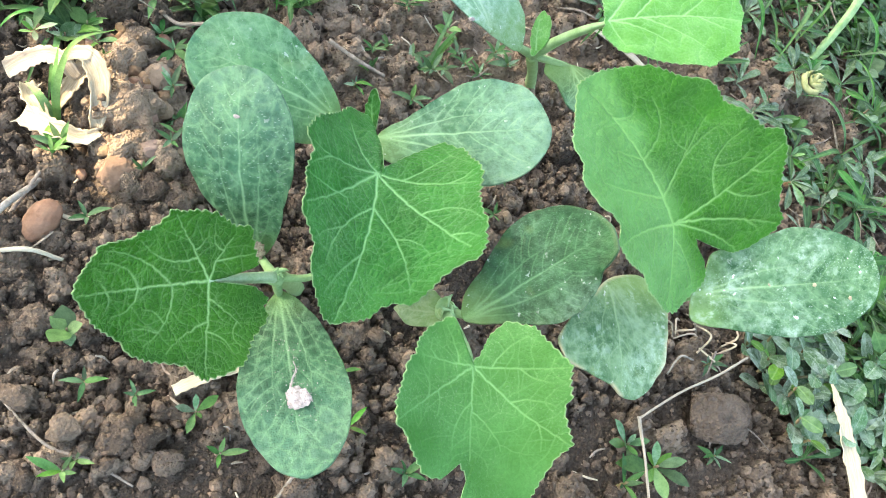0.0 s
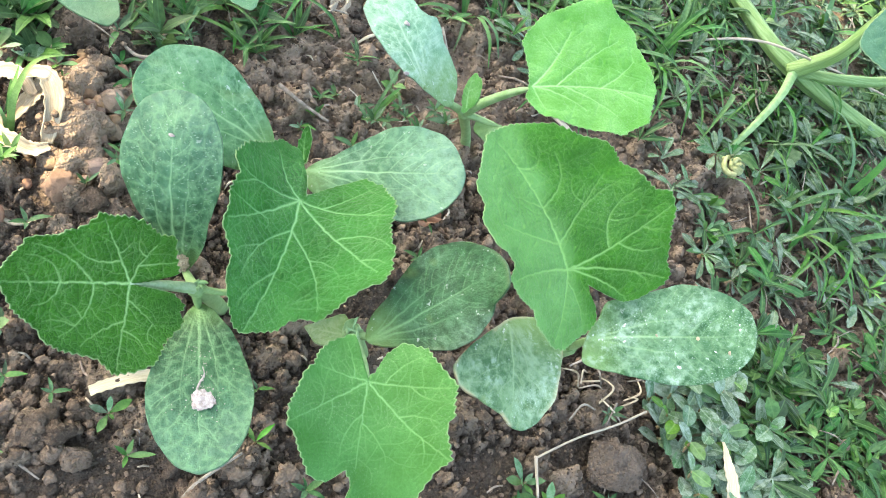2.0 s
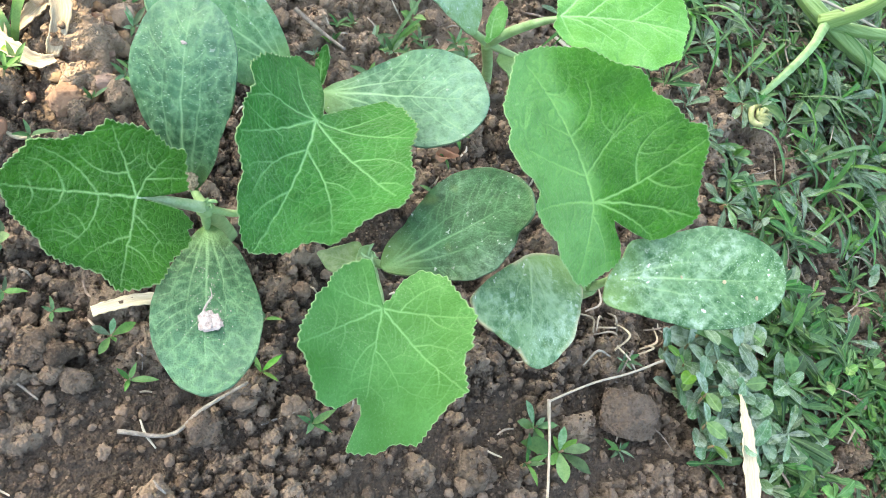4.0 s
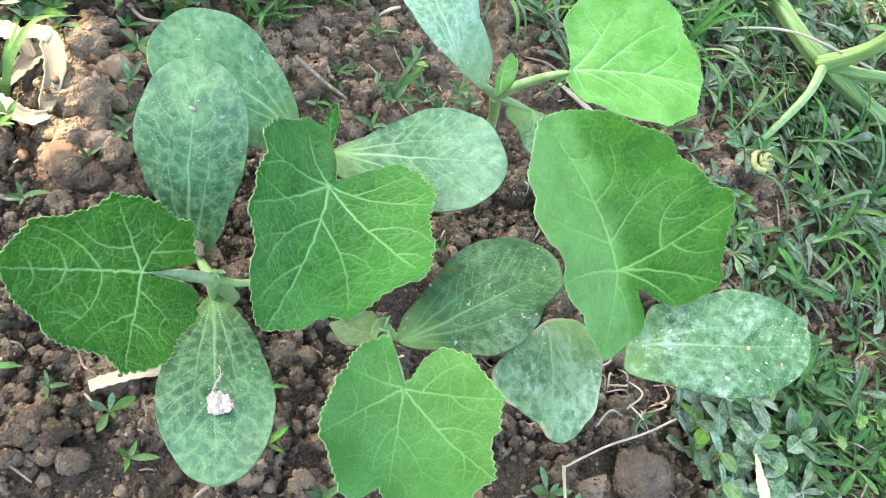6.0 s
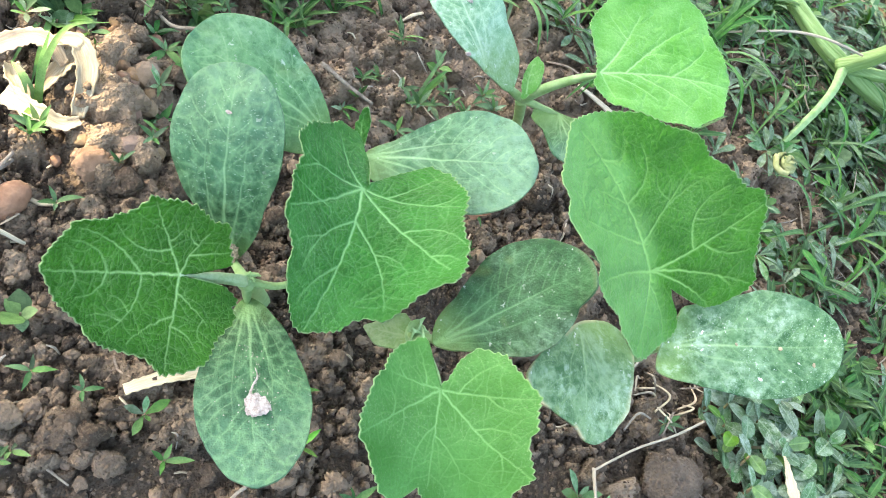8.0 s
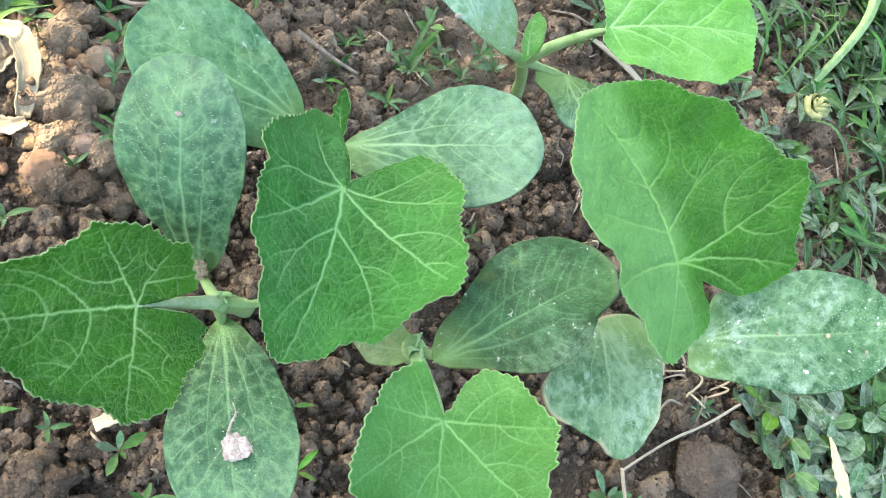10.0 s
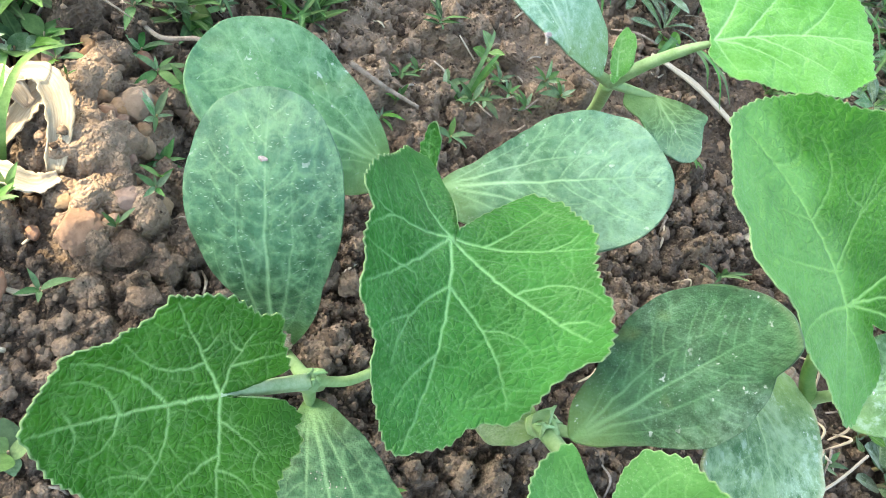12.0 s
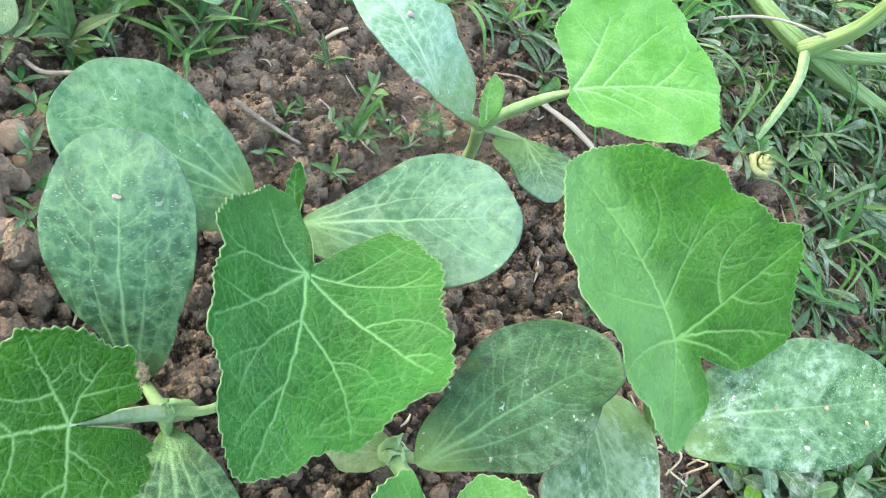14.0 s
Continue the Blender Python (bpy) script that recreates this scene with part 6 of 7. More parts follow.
# star-shaped rosettes with long-stalked spoon leaves and reddish hearts
SPREADING = [weed_leaf("spoon_leaf", 0.0175, 0.0042, GREYED, 1.5, 0.15, 0.35, 9), weed_leaf("spoon_leaf", 0.0140, 0.0036, GREYED, 1.3, 0.2, 0.6, 9), weed_leaf("spoon_leaf", 0.0155, 0.0034, LANCE, 1.1, 0.2, 0.2, 9)]
HEART = mesh_from("heart", *tube_data([(0, 0, -0.002), (0, 0, 0.001), (0.0002, 0, 0.003)], [0.0016, 0.0013, 0.0006], sides=8, steps=3)[:2], REDSTALK)
for x, y, size, count in (
    (0.2000, -0.0500, 1.2, 16), (0.1930, -0.0780, 1.1, 14), (0.2180, -0.0720, 1.1, 14), (0.2120, -0.0330, 1.0, 12), (0.2300, -0.0450, 1.1, 13), (0.1960, -0.0980, 1.0, 12), (0.2080, 0.0860, 1.2, 13), (0.2440, 0.0830, 1.1, 12), (0.1930, 0.0420, 1.0, 11), (0.1800, 0.0230, 1.0, 11),
    (0.2060, 0.0300, 1.0, 12), (0.1950, 0.0100, 0.9, 10), (0.1850, 0.0600, 1.0, 11), (0.2230, 0.0060, 1.0, 12), (0.2320, 0.0330, 1.0, 10), (0.2500, 0.0560, 1.0, 11), (0.2200, 0.1130, 1.0, 11), (0.1800, 0.1150, 0.9, 10), (0.1710, -0.0080, 0.9, 10), (0.2420, -0.0900, 1.0, 12),
):
    ob = thing("weed_rosette", (x, y, soil_at(x, y) + 0.0015), "flat star-shaped weed rosette with long spoon leaves", "weed", "star rosettes beside the bed")
    part("heart", HEART, ob, at=Matrix.Identity(4))
    for k in range(count):
        t = size * R.uniform(0.65, 1.15)
        # towards the corner only the dark leaf, its colour standing in for shade
        part("leaf", R.choice(SPREADING if y > -0.025 else SPREADING[2:]), ob, at=pose(0, 0, 0.0015 + 0.003 * R.random(), R.uniform(-25, 25), -R.uniform(-2, 24), 360 * k / count + R.uniform(-16, 16)) @ Matrix.Diagonal((t, t, t, 1)))

# ---------------------------------------------------------------- litter
def rest(x, y, lift=0.002):
    return (x, y, soil_at(x, y) + lift)


def straw(points, width, thick, label, material=None, name="straw", category="straw", seed=0, rough=0.15):
    points = [(x, y, max(z, soil_at(x, y) + 0.0012)) for x, y, z in points]
    ob = tube(name, points, width, material or STRAW, flat=thick, rough=rough, sides=10, steps=10, seed=seed)
    return tagged(ob, label, category)


def strip(name, points, widths, material, label, category, seed=0, cup=0.25, notch=0.0, parent=None):
    """A flat dry strip, a little cupped and split at its edges."""
    r = random.Random(seed)
    path = smooth_path([(x, y, max(z, soil_at(x, y) + 0.0015)) for x, y, z in points], 12)
    n = len(path)
    half = np.interp(np.linspace(0, 1, n), np.linspace(0, 1, len(widths)), widths)
    tang = np.gradient(path, axis=0)
    verts, uvs, faces, cols = [], [], [], 9
    run = 0.0
    for i in range(n):
        run += float(np.linalg.norm(tang[i]))
        side = np.cross(tang[i], (0, 0, 1.0))
        side /= np.linalg.norm(side) + 1e-9
        for j in range(cols):
            w = j / (cols - 1) * 2 - 1
            edge = 1 + 0.10 * math.sin(i * 1.7 + seed) * (abs(w) > 0.9) + 0.05 * r.uniform(-1, 1) * (abs(w) > 0.9)
            edge -= notch * (w > 0.5) * max(0.0, math.sin(i * 0.9))
            h = cup * half[i] * w * w + 0.00012 * math.sin(j * 2.6) + 0.0003 * math.sin(i * 0.5)
            verts.append(path[i] + side * half[i] * w * edge + np.array((0, 0, h)))
            uvs.append((run, half[i] * w))
    for i in range(n - 1):
        for j in range(cols - 1):
            faces.append((i * cols + j, i * cols + j + 1, (i + 1) * cols + j + 1, (i + 1) * cols + j))
    ob = part(name, mesh_from(name, verts, faces, material, uvs=uvs), parent)
    sol = ob.modifiers.new("thickness", "SOLIDIFY")
    sol.thickness = 0.0004
    return tagged(ob, label, category) if parent is None else ob


strip("fallen_grass", [(0.1270, -0.0425, 0.013), (0.1440, -0.0490, 0.014), (0.1600, -0.0555, 0.013)], [0.0022, 0.0027, 0.0025], GRASS, "broad bright green grass blade lying under a cotyledon", "grass", 3, 0.2)
strip("straw", [(-0.1065, -0.0492, 0.006), (-0.0965, -0.0462, 0.0075), (-0.0820, -0.0420, 0.008)], [0.0017, 0.0020, 0.0021], STUBBLE, "flat pale straw stub lying on the soil", "straw", 1)
strip("straw", [(0.1470, -0.0770, 0.019), (0.1465, -0.0890, 0.018), (0.1470, -0.1040, 0.014), (0.1455, -0.1290, 0.009)], [0.0004, 0.0028, 0.0038, 0.0040], STUBBLE, "broad pale dry straw with a torn tip", "straw", 2, 0.35, 0.2)
straw([(0.1180, -0.0600, 0.010), (0.1000, -0.0660, 0.011), (0.0800, -0.0710, 0.012), (0.0590, -0.0785, 0.0135), (0.0572, -0.0800, 0.0135), (0.0550, -0.0950, 0.013), (0.0500, -0.1200, 0.012)], [0.0005, 0.0005, 0.00045, 0.00045, 0.0007, 0.0005, 0.0005], 0.9, "thin dry stalk bent sharply at a joint", name="dry_stalk", category="stalk", rough=0.05)
straw([rest(-0.1750, 0.000), rest(-0.1561, 0.0150, 0.005), rest(-0.1450, 0.0310, 0.006), rest(-0.1380, 0.0420, 0.006)], [0.0012, 0.0012, 0.0010, 0.0006], 0.8, "weathered grey twig on the soil", TWIG, "twig", "twig", 3, 0.3)
straw([rest(-0.1620, 0.0040), rest(-0.1500, 0.0240, 0.004), rest(-0.1440, 0.0310, 0.004)], [0.0007, 0.0008, 0.0006], 0.8, "thin weathered twig on the soil", TWIG, "twig", "twig", 4, 0.3)
straw([rest(-0.1700, 0.0030), rest(-0.1500, 0.0030), rest(-0.1380, 0.0010)], [0.0008, 0.0009, 0.0007], 0.8, "thin pale straw on the soil", seed=5)
straw([rest(-0.1430, 0.0200), rest(-0.1350, 0.0165), rest(-0.1270, 0.0170)], [0.0008, 0.0010, 0.0006], 0.6, "short pale straw on the soil", seed=6)
straw([(-0.0340, 0.0940, 0.008), (-0.0240, 0.0860, 0.007), (-0.0120, 0.0780, 0.006)], [0.0011, 0.0009, 0.0007], 0.9, "short brown stick on the soil", TWIG, "twig", "twig", 7)
straw([rest(-0.1600, -0.0400), rest(-0.1450, -0.0600, 0.003), rest(-0.1330, -0.0660, 0.003), rest(-0.1200, -0.0760, 0.002)], [0.0004, 0.0005, 0.0008, 0.0003], 0.8, "curved dry root lying on the soil", TWIG, "dry_root", "root", 8, 0.2)
straw([rest(-0.0960, -0.0860), rest(-0.0800, -0.0880, 0.004), rest(-0.0700, -0.0800, 0.003), rest(-0.0560, -0.0720, 0.003)], [0.0008, 0.0007, 0.0007, 0.0005], 0.9, "thin dry stem lying on the soil", TWIG, "dry_stalk", "stalk", 9, 0.2)
straw([rest(0.2050, 0.1660, 0.010), (0.2500, 0.1610, 0.026), (0.2920, 0.1480, 0.030), (0.3800, 0.1420, 0.014)], [0.0006, 0.0009, 0.0008, 0.0006], 0.9, "long dry grass stalk lying over the vine", STRAW, name="dry_stalk", category="stalk", seed=10)
straw([rest(0.1150, 0.0280), rest(0.1380, 0.0320, 0.004), rest(0.1580, 0.0200, 0.003)], [0.0018, 0.0024, 0.0016], 0.4, "pale flat straw beside the leaf", seed=11)
straw([rest(0.0980, 0.1100), rest(0.1150, 0.0950, 0.004), rest(0.1300, 0.0750, 0.004)], [0.0014, 0.0022, 0.0016], 0.5, "weathered straw beyond the seedling", seed=12)
straw([rest(0.0080, 0.1330), rest(0.0140, 0.1360), rest(0.0200, 0.1390)], [0.0005, 0.0010, 0.0008], 0.6, "short pale straw on the soil", seed=13)
straw([rest(0.0560, 0.1500), rest(0.0560, 0.1300), rest(0.0530, 0.1150)], [0.0008, 0.0010, 0.0006], 0.6, "upright pale straw on the soil", seed=14)
straw([rest(-0.1050, 0.1100), rest(-0.0950, 0.0980, 0.006), rest(-0.0830, 0.0940, 0.006), rest(-0.0800, 0.0850, 0.002)], [0.0007, 0.0008, 0.0008, 0.0006], 0.9, "thin bent twig on the soil", TWIG, "twig", "twig", 15)
for k in range(15):
    x, y = 0.106 + 0.018 * R.uniform(-1, 1), -0.044 + 0.014 * R.uniform(-1, 1)
    a = R.uniform(0, 6.28)
    d = R.uniform(0.008, 0.016)
    straw([rest(x, y, 0.001), rest(x + d * 0.5 * math.cos(a), y + d * 0.5 * math.sin(a), 0.006), rest(x + d * math.cos(a + 0.5), y + d * math.sin(a + 0.5), 0.002)], [0.0004, 0.0005, 0.0003], 0.9, "dry tangled rootlet on the soil", R.choice((TWIG, STRAW)), "dry_root", "root", 20 + k)
for k in range(105):
    x, y = R.uniform(-0.16, 0.14), R.uniform(-0.115, 0.16)
    a, d = R.uniform(0, 6.28), R.uniform(0.003, 0.011)
    straw([rest(x, y, 0.0005), rest(x + d * 0.5 * math.cos(a), y + d * 0.5 * math.sin(a), 0.0018), rest(x + d * math.cos(a + 0.2), y + d * math.sin(a + 0.2), 0.0006)], [0.0003, 0.0005, 0.0003], 0.6, "tiny bit of dry plant litter on the soil", R.choice((STRAW, STRAW, TWIG)), "litter_bit", "litter", 40 + k)

# the curled papery leaf with a grass seedling in it
dry = thing("dry_leaf", rest(-0.1380, 0.0650, 0.0), "curled papery dead leaf, bleached beige", "dead leaf")
def crumpled(name, centre, a, b, yaw, curl, seed, material=PAPER, lift=0.003, tilt=(0, 0)):
    n, m = 34, 22
    verts, uvs = [], []
    for i in range(n + 1):
        for j in range(m + 1):
            s, w = i / n * 2 - 1, j / m * 2 - 1
            half = b * math.sqrt(max(0.02, 1 - s * s)) * (1 + 0.12 * math.sin(s * 9 + seed))
            x, y = a * s, half * w
            z = curl * (w * w) * b + 0.10 * a * math.sin(s * 3 + seed) + 0.0012 * math.sin(y * 1500 + s * 6) + tilt[0] * x + tilt[1] * y
            c, q = math.cos(yaw), math.sin(yaw)
            verts.append((centre[0] + c * x - q * y, centre[1] + q * x + c * y, centre[2] + lift + z))
            uvs.append((x, y))
    faces = [(i * (m + 1) + j, (i + 1) * (m + 1) + j, (i + 1) * (m + 1) + j + 1, i * (m + 1) + j + 1) for i in range(n) for j in range(m)]
    return mesh_from(name, verts, faces, material, uvs=uvs)


for points, widths, seed, cup in (
    ([(-0.1372, 0.0750, 0.015), (-0.1285, 0.0725, 0.021), (-0.1238, 0.0620, 0.020), (-0.1255, 0.0480, 0.011)], [0.0024, 0.0036, 0.0036, 0.0022], 1, 0.5),
    ([(-0.1500, 0.0540, 0.010), (-0.1400, 0.0470, 0.012), (-0.1300, 0.0440, 0.011), (-0.1245, 0.0465, 0.009)], [0.0044, 0.0036, 0.0030, 0.0015], 2, 0.6),
    ([(-0.1385, 0.0570, 0.010), (-0.1325, 0.0650, 0.014), (-0.1270, 0.0710, 0.017)], [0.0016, 0.0030, 0.0034], 3, 0.7),
    ([(-0.1540, 0.0700, 0.013), (-0.1440, 0.0735, 0.017), (-0.1365, 0.0715, 0.019), (-0.1310, 0.0660, 0.016)], [0.0040, 0.0038, 0.0034, 0.0018], 4, 0.5),
    ([(-0.1480, 0.0700, 0.007), (-0.1460, 0.0610, 0.011), (-0.1420, 0.0520, 0.010)], [0.0022, 0.0034, 0.0018], 5, 0.7),
):
    strip("lobe", points, widths, PAPER, "", "", seed, cup, 0.12, dry)
grass = thing("grass_seedling", rest(-0.1380, 0.0520, -0.001), "light green grass seedling growing through a dead leaf", "grass")
g0 = rest(-0.1380, 0.0520, 0)
for points, w in (
    ([g0, (-0.1375, 0.0600, 0.020), (-0.1310, 0.0735, 0.027), (-0.1170, 0.0860, 0.019)], 0.0025), ([g0, (-0.1385, 0.0610, 0.018), (-0.1365, 0.0740, 0.024)], 0.0024),
    ([g0, (-0.1430, 0.0590, 0.014), (-0.1480, 0.0660, 0.014)], 0.0034), ([g0, (-0.1400, 0.0480, 0.012), (-0.1440, 0.0440, 0.010)], 0.0030),
):
    part("grass_blade", blade_of_grass(points, w, WEED_YOUNG), grass)
for x, y, a, b, yaw, lbl in ((0.058, 0.186, 0.011, 0.008, 0.4, "small brown dead leaf on the soil"), (0.000, 0.152, 0.009, 0.005, 1.3, "yellowing fallen leaf bit"), (0.030, 0.030, 0.006, 0.003, 0.3, "small rusty dead leaf on the soil")):
    ob = tagged(part("dry_leaf", crumpled("dry_leaf", rest(x, y, 0.0), a, b, yaw, 0.4, 7, STONE if "rusty" in lbl or "brown" in lbl else PAPER, 0.004)), lbl, "dead leaf")

# the yellowish coiled tendril by the weeds
roll = thing("curled_leaf", rest(0.2150, 0.0770, 0.0), "small yellowed leaf rolled up like a snail", "dead leaf")
for turn, (inner_r, outer_r) in enumerate(((0.0008, 0.0030), (0.0028, 0.0052), (0.0048, 0.0070))):
    path = []
    for s in np.linspace(0, 1, 14):
        a = s * 6.6 + turn * 2.1
        q = inner_r + (outer_r - inner_r) * s
        path.append((0.2150 + q * math.cos(a), 0.0770 + q * math.sin(a), soil_at(0.215, 0.077) + 0.0075 - turn * 0.0016 + 0.0008 * math.sin(a * 3)))
    tube("coil", path, [0.0011, 0.0014, 0.0011], ROLL, roll, sides=8, steps=3, flat=1.5, rough=0.25)


def lump(name, at, size, material, seed, squash=0.7, label="", category="", group="", rough=0.34):
    bm = bmesh.new()
    bmesh.ops.create_icosphere(bm, subdivisions=5 if size[0] > 0.0045 else 3, radius=1.0)
    off = Vector((seed * 3.1, seed * 1.7, seed * 0.9))
    pick = random.Random(seed)
    planes = [(Vector((pick.gauss(0, 1), pick.gauss(0, 1), pick.gauss(0.3, 1))).normalized(), pick.uniform(0.62, 0.92)) for _ in range(13 if rough > 0.1 else 0)]
    for v in bm.verts:
        d = v.co.normalized()
        k = 1 + rough * noise.noise(d * 1.6 + off) - rough * 0.9 * (noise.voronoi(d * 2.6 + off)[0][0] - 0.3) - rough * 0.4 * (noise.voronoi(d * 7 + off)[0][0] - 0.3) + rough * 0.6 * abs(noise.noise(d * 3.4 + off)) + rough * 0.35 * noise.noise(d * 9 + off) + rough * 0.2 * noise.noise(d * 19 + off)
        for flat, cut in planes:
            k = min(k, cut / max(d.dot(flat), 0.15) * (1 + 0.05 * noise.noise(d * 12 + off)))
        v.co = Vector((d.x * size[0], d.y * size[1], d.z * size[0] * squash)) * k
    me = bpy.data.meshes.new(name)
    bm.to_mesh(me)
    bm.free()
    me.materials.append(material)
    me.polygons.foreach_set("use_smooth", [True] * len(me.polygons))
    ob = part(name, me)
    ob.matrix_basis = pose(at[0], at[1], float(BASE[np.searchsorted(gy, at[1]), np.searchsorted(gx, at[0])]) + size[0] * squash * 0.55, 0, 0, seed * 57 % 360)
    return tagged(ob, label, category, group)


for k, (x, y, a, b, sq) in enumerate((
    (-0.1127, 0.0839, 0.0053, 0.0042, 0.75), (-0.1184, 0.0767, 0.0022, 0.0020, 0.80), (-0.1157, 0.0684, 0.0034, 0.0038, 0.70), (-0.1035, 0.0728, 0.0068, 0.0061, 0.60), (-0.1115, 0.0693, 0.0040, 0.0032, 0.60), (-0.1154, 0.0543, 0.0053, 0.0058, 0.45), (-0.1114, 0.0495, 0.0031, 0.0028, 0.50), (-0.1235, 0.0419, 0.0037, 0.0037, 0.70), (-0.1176, 0.0443, 0.0028, 0.0025, 0.60), (-0.1203, 0.0310, 0.0071, 0.0064, 0.60), (-0.1078, 0.0399, 0.0050, 0.0047, 0.75), (-0.0955, 0.0709, 0.0037, 0.0030, 0.70), (-0.1156, 0.0920, 0.0028, 0.0022, 0.70), (-0.1083, 0.0624, 0.0034, 0.0027, 0.50), (-0.1286, 0.0595, 0.0025, 0.0030, 0.60), (-0.1195, 0.0601, 0.0025, 0.0025, 0.50), (-0.1320, 0.0469, 0.0022, 0.0017, 0.60), (-0.1241, 0.0345, 0.0028, 0.0022, 0.60), (-0.1153, 0.0359, 0.0025, 0.0020, 0.60),
)):
    lump("soil_clod", (x, y), (a, b), CLOD_DRY, k + 40, sq, "dry cracked clod of pale brown soil", "clod", "clods on the bed", 0.22)
for k in range(60):
    x, y = -0.112 + 0.010 * R.gauss(0, 1), R.uniform(0.030, 0.098)
    q = R.uniform(0.0016, 0.0042)
    lump("soil_clod", (x, y), (q, q * R.uniform(0.7, 1.0)), CLOD_DRY, k + 90, 0.75, "small broken crumb of pale brown soil", "clod", "clods on the bed", 0.25)
lump("stone", (-0.1440, 0.0155), (0.0085, 0.0056), STONE, 1, 0.62, "smooth reddish brown stone on the soil", "stone", rough=0.06)
for k, (x, y, a, b, sq) in enumerate(((0.1000, -0.0800, 0.015, 0.013, 0.5), (0.0340, 0.1080, 0.007, 0.006, 0.7), (-0.1000, 0.0200, 0.006, 0.005, 0.7), (-0.0930, 0.0800, 0.008, 0.008, 0.7),
    (-0.1230, -0.0600, 0.008, 0.007, 0.6), (-0.1170, -0.0680, 0.0045, 0.0045, 0.8), (-0.1100, -0.0700, 0.006, 0.005, 0.7), (-0.0700, -0.0860, 0.008, 0.007, 0.5), (-0.1450, -0.0850, 0.006, 0.006, 0.6),
    (-0.0060, 0.1450, 0.006, 0.005, 0.7), (0.0020, 0.1520, 0.007, 0.005, 0.7), (-0.0120, 0.1500, 0.006, 0.006, 0.7), (0.0080, 0.1430, 0.005, 0.004, 0.7), (-0.1060, 0.0110, 0.0035, 0.003, 0.8), (0.0050, 0.0800, 0.004, 0.004, 0.8))):
    lump("soil_clod", (x, y), (a, b), CLOD, k + 3, sq, "dry crumbling clod of brown soil", "clod", "clods on the bed")

# the chalky dropping and its dribble
spot = on_blade(COT_V, 0.004, 0.001, 0.0012)
drop = thing("bird_dropping", spot, "dried chalky white bird dropping on a cotyledon", "dropping")
o, du, dv, dn = frame_of(COT_V)
bm = bmesh.new()
bmesh.ops.create_icosphere(bm, subdivisions=4, radius=1.0)
for v in bm.verts:
    d = v.co.normalized()
    k = 1 + 0.50 * noise.noise(d * 1.6) + 0.22 * noise.noise(d * 4.0) + 0.10 * noise.noise(d * 9)
    v.co = spot + (du * d.x * 0.0036 + dv * d.y * 0.0029 + dn * d.z * 0.0010) * k
me = bpy.data.meshes.new("crust")
bm.to_mesh(me)
bm.free()
me.materials.append(DROPPING)
part("crust", me, drop)
tube("dribble", [tuple(on_blade(COT_V, 0.001, -0.001, 0.0010)), tuple(on_blade(COT_V, -0.003, 0.0002, 0.0010)), tuple(on_blade(COT_V, -0.006, 0.0016, 0.0010)), tuple(on_blade(COT_V, -0.009, 0.0010, 0.0010))], [0.0004, 0.0003, 0.0002, 0.0001], DROPPING, drop, rough=0.6, flat=0.5)

verts, faces = [], []
r = random.Random(17)
bv, bf = ball(2)
for k in range(110):
    s = r.random()
    u, v = (r.gauss(0.003, 0.0045), r.gauss(0.0, 0.0040)) if k < 60 else (-0.018 * s + r.gauss(0, 0.001), 0.001 - 0.002 * s + r.gauss(0, 0.0016))
    q = np.array(on_blade(COT_V, u, v, 0.0008))
    faces += [tuple(i + len(verts) for i in tri) for tri in bf.tolist()]
    verts += (bv * r.uniform(0.00006, 0.00022) + q).tolist()
part("splatter", mesh_from("splatter", verts, faces, DROPPING), drop, "fine white splatter")["kind"] = "stuff"


def speck(spec, u, v, size, material, label, seed):
    """A bit of grit lying on a leaf."""
    ob = lump("grit", (0.0, 0.0), (size, size * 0.7), material, seed, 0.5, label, "grit")
    p = on_blade(spec, u, v, 0.0008)
    ob.matrix_basis = pose(p.x, p.y, p.z, 0, 0, seed * 40)
    return ob


speck(COT_U, 0.0085, 0.0004, 0.0010, DROPPING, "small white speck on a cotyledon", 31)
speck(COT_Q, 0.0092, -0.0010, 0.0011, PAPER, "small pale flake on a powdery cotyledon", 32)
speck(COT_Q, 0.0200, -0.0062, 0.0010, PAPER, "small pale crumb on a powdery cotyledon", 33)
speck(COT_Q, -0.0055, 0.0005, 0.0007, SCAB, "small pale flake on a powdery cotyledon", 34)
speck(COT_2, 0.0060, -0.0030, 0.0016, DROPPING, "white scurf on a pale cotyledon", 35)
speck(COT_2, -0.0120, 0.0060, 0.0014, DROPPING, "white scurf on a pale cotyledon", 36)

# ---------------------------------------------------------------- an unseen tree, added to keep the sun off the bed
tree = thing("unseen_shade_tree", (-1.25, 1.45, -0.02), "leafy tree added out of view to shade the bed", "tree")
CROWN = SUN_FROM * 1.75 + Vector((0.2, 0.13, 0.0))
tube("trunk", [(-1.25, 1.45, -0.05), (-1.23, 1.42, 0.4), (-1.12, 1.34, 0.8), (-0.85, 1.18, 1.10)], [0.035, 0.028, 0.022, 0.015], BARK, tree, sides=14, rough=0.1)
r = random.Random(8)
for k in range(9):
    a = k * 2.4
    end = Vector(CROWN) + Vector((0.38 * math.cos(a), 0.38 * math.sin(a), 0.16 * math.sin(a * 1.7)))
    start = Vector((-1.12, 1.34, 0.8)).lerp(Vector((-0.85, 1.18, 1.10)), k / 8)
    tube("limb", [tuple(start), tuple(start.lerp(end, 0.5) + Vector((0, 0, 0.05))), tuple(end)], [0.012, 0.008, 0.003], BARK, tree, sides=8)
side = SUN_FROM.cross(Vector((0, 0, 1))).normalized()
upward = side.cross(SUN_FROM).normalized()


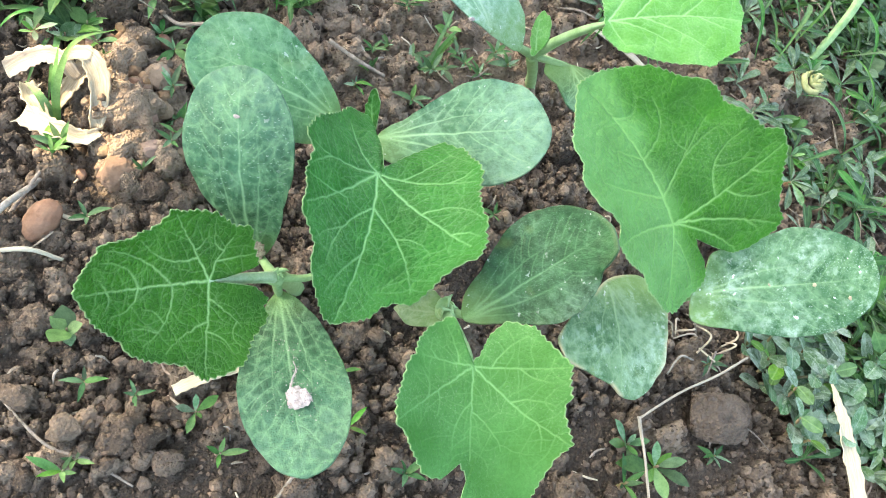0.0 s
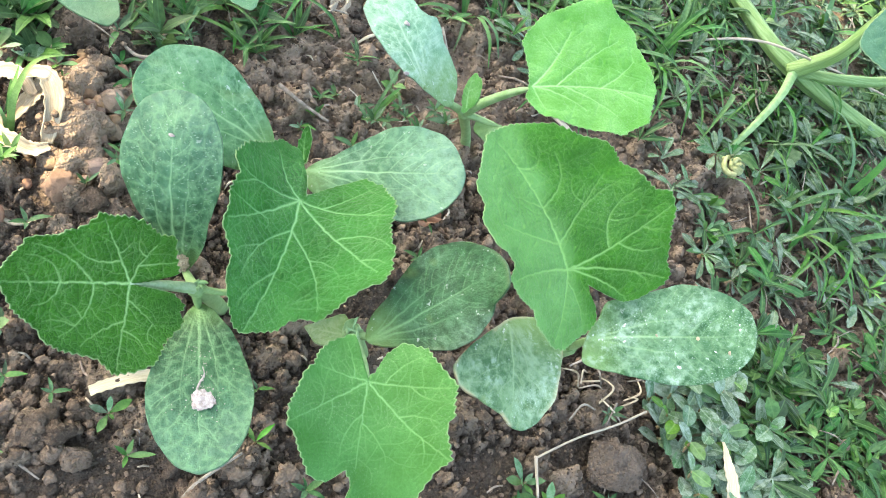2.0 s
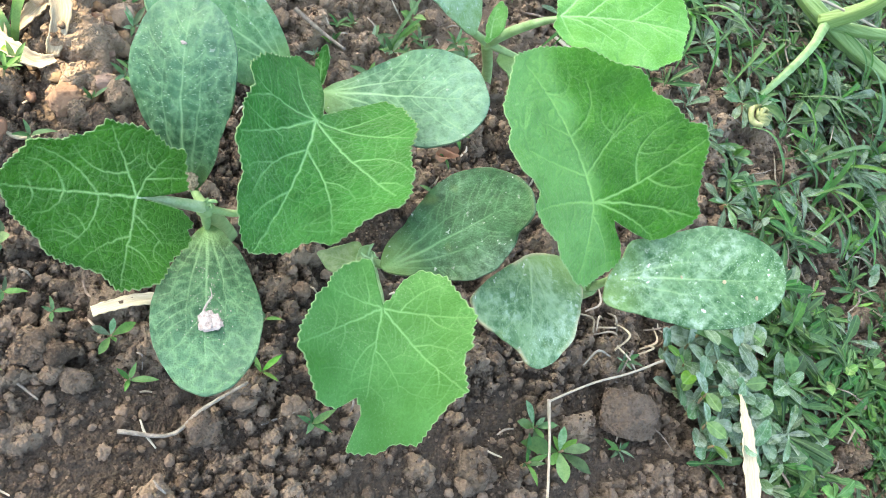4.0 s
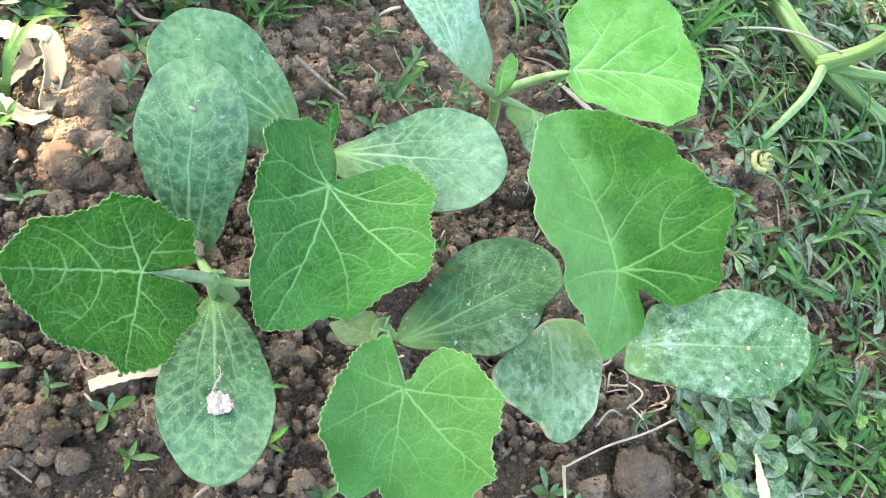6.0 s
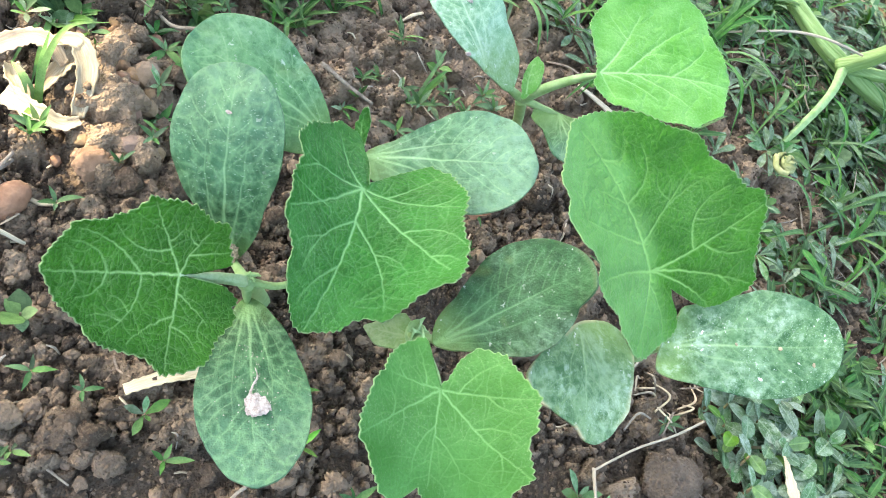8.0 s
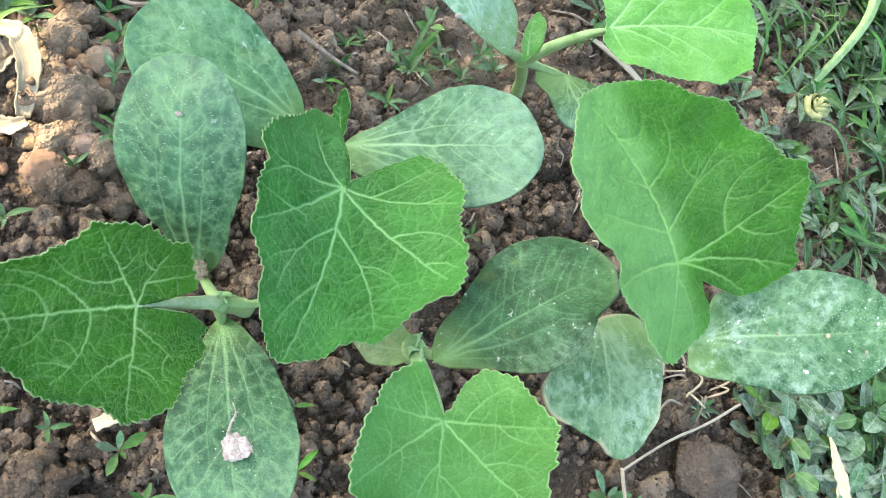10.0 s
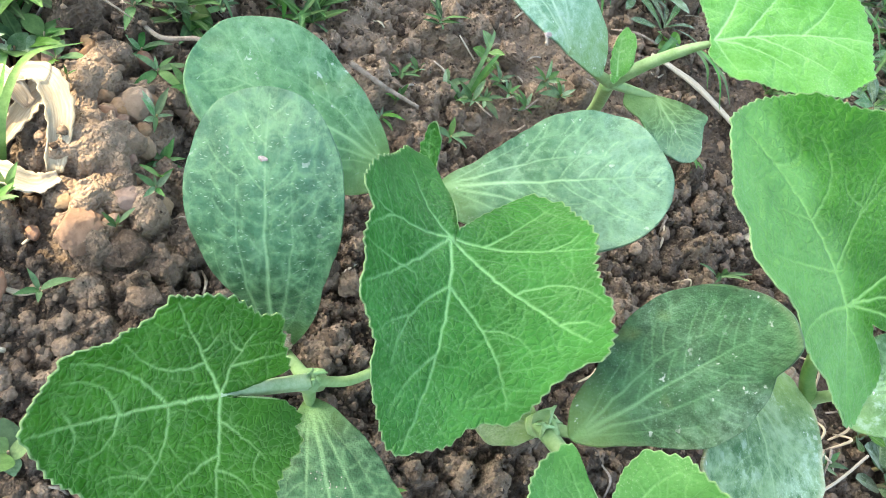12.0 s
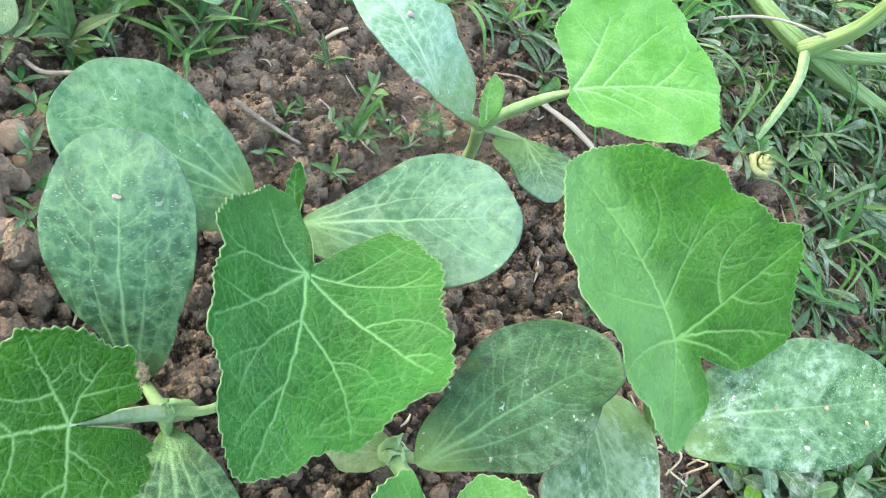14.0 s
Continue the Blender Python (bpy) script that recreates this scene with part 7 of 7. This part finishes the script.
def lit(point):
    """Whether the crown lets the sun through to this place on the bed."""
    q = Vector(point)
    for gap, a, b, turn in SUN_GAPS:
        d = q - Vector((*gap, 0.0))
        x, y = d.x * math.cos(turn) + d.y * math.sin(turn), d.y * math.cos(turn) - d.x * math.sin(turn)
        if (x / a) ** 2 + (y / b) ** 2 < 1:
            return True
    return False


tube("limb", [(-1.12, 1.34, 0.8), (-0.80, 0.92, 0.76), (-0.50, 0.50, 0.58)], [0.010, 0.006, 0.002], BARK, tree, sides=8)
# gaps in the crown: where their light falls on the bed, half sizes and turn
SUN_GAPS = [((-0.1174, 0.0629), 0.0200, 0.0118, 1.45), ((-0.1164, 0.0340), 0.0145, 0.0108, 1.45), ((-0.1288, 0.0554), 0.0130, 0.0098, 1.57), ((-0.1306, 0.0360), 0.0110, 0.0068, 0.1), ((0.43, 0.27), 0.09, 0.03, 0.6), ((0.52, 0.20), 0.05, 0.03, 1.1)]
verts, faces = [], []
for k in range(8500):
    low = k >= 8000
    rho, phi = 0.74 * math.sqrt(r.random()), r.uniform(0, 6.28)
    p = Vector((0.20 + rho * math.cos(phi), 0.13 + rho * math.sin(phi), 0.0))
    p = Vector((0.20, 0.13, 0.0)) + (p - Vector((0.20, 0.13, 0.0))) * (1 + 0.08 * math.sin(phi * 5) + 0.06 * math.sin(phi * 9))
    depth = 1.75 + r.uniform(-0.22, 0.22) * math.sqrt(max(0.05, 1 - (rho / 0.78) ** 2))
    if low or math.hypot(p.x + 0.11, p.y - 0.05) < 0.10:      # low leaves added nearer the bed, for sharper sun spots
        low = True
        rho = 0.11 * math.sqrt(r.random())
        p = Vector((-0.11 + rho * math.cos(phi), 0.05 + rho * math.sin(phi), 0.0))
        depth = r.uniform(0.70, 0.95)
    c = p + SUN_FROM * depth
    size = r.uniform(0.014, 0.026) if low else r.uniform(0.035, 0.055)
    yaw = r.uniform(0, 6.28)
    tip = (side * math.cos(yaw) + upward * math.sin(yaw)) + SUN_FROM * r.uniform(-0.5, 0.5)
    tip.normalize()
    wide = tip.cross(SUN_FROM + Vector((r.uniform(-0.6, 0.6), r.uniform(-0.6, 0.6), 0))).normalized()
    pts = [c - tip * size, c - tip * size * 0.3 + wide * size * 0.42, c + tip * size * 0.35 + wide * size * 0.36, c + tip * size, c + tip * size * 0.35 - wide * size * 0.36, c - tip * size * 0.3 - wide * size * 0.42]
    rim = [a.lerp(b, k / 3) for a, b in zip(pts, pts[1:] + pts[:1]) for k in (1, 2)]
    if any(lit(q - SUN_FROM * (q.z / SUN_FROM.z)) for q in pts + rim + [c, (c + pts[0]) / 2, (c + pts[3]) / 2]):
        continue
    b = len(verts)
    verts += [tuple(q) for q in pts]
    faces += [(b, b + 1, b + 5), (b + 1, b + 2, b + 4, b + 5), (b + 2, b + 3, b + 4)]
part("crown", mesh_from("crown", verts, faces, WEED, smooth=False), tree, "dense green leaf crown added to block the sun")
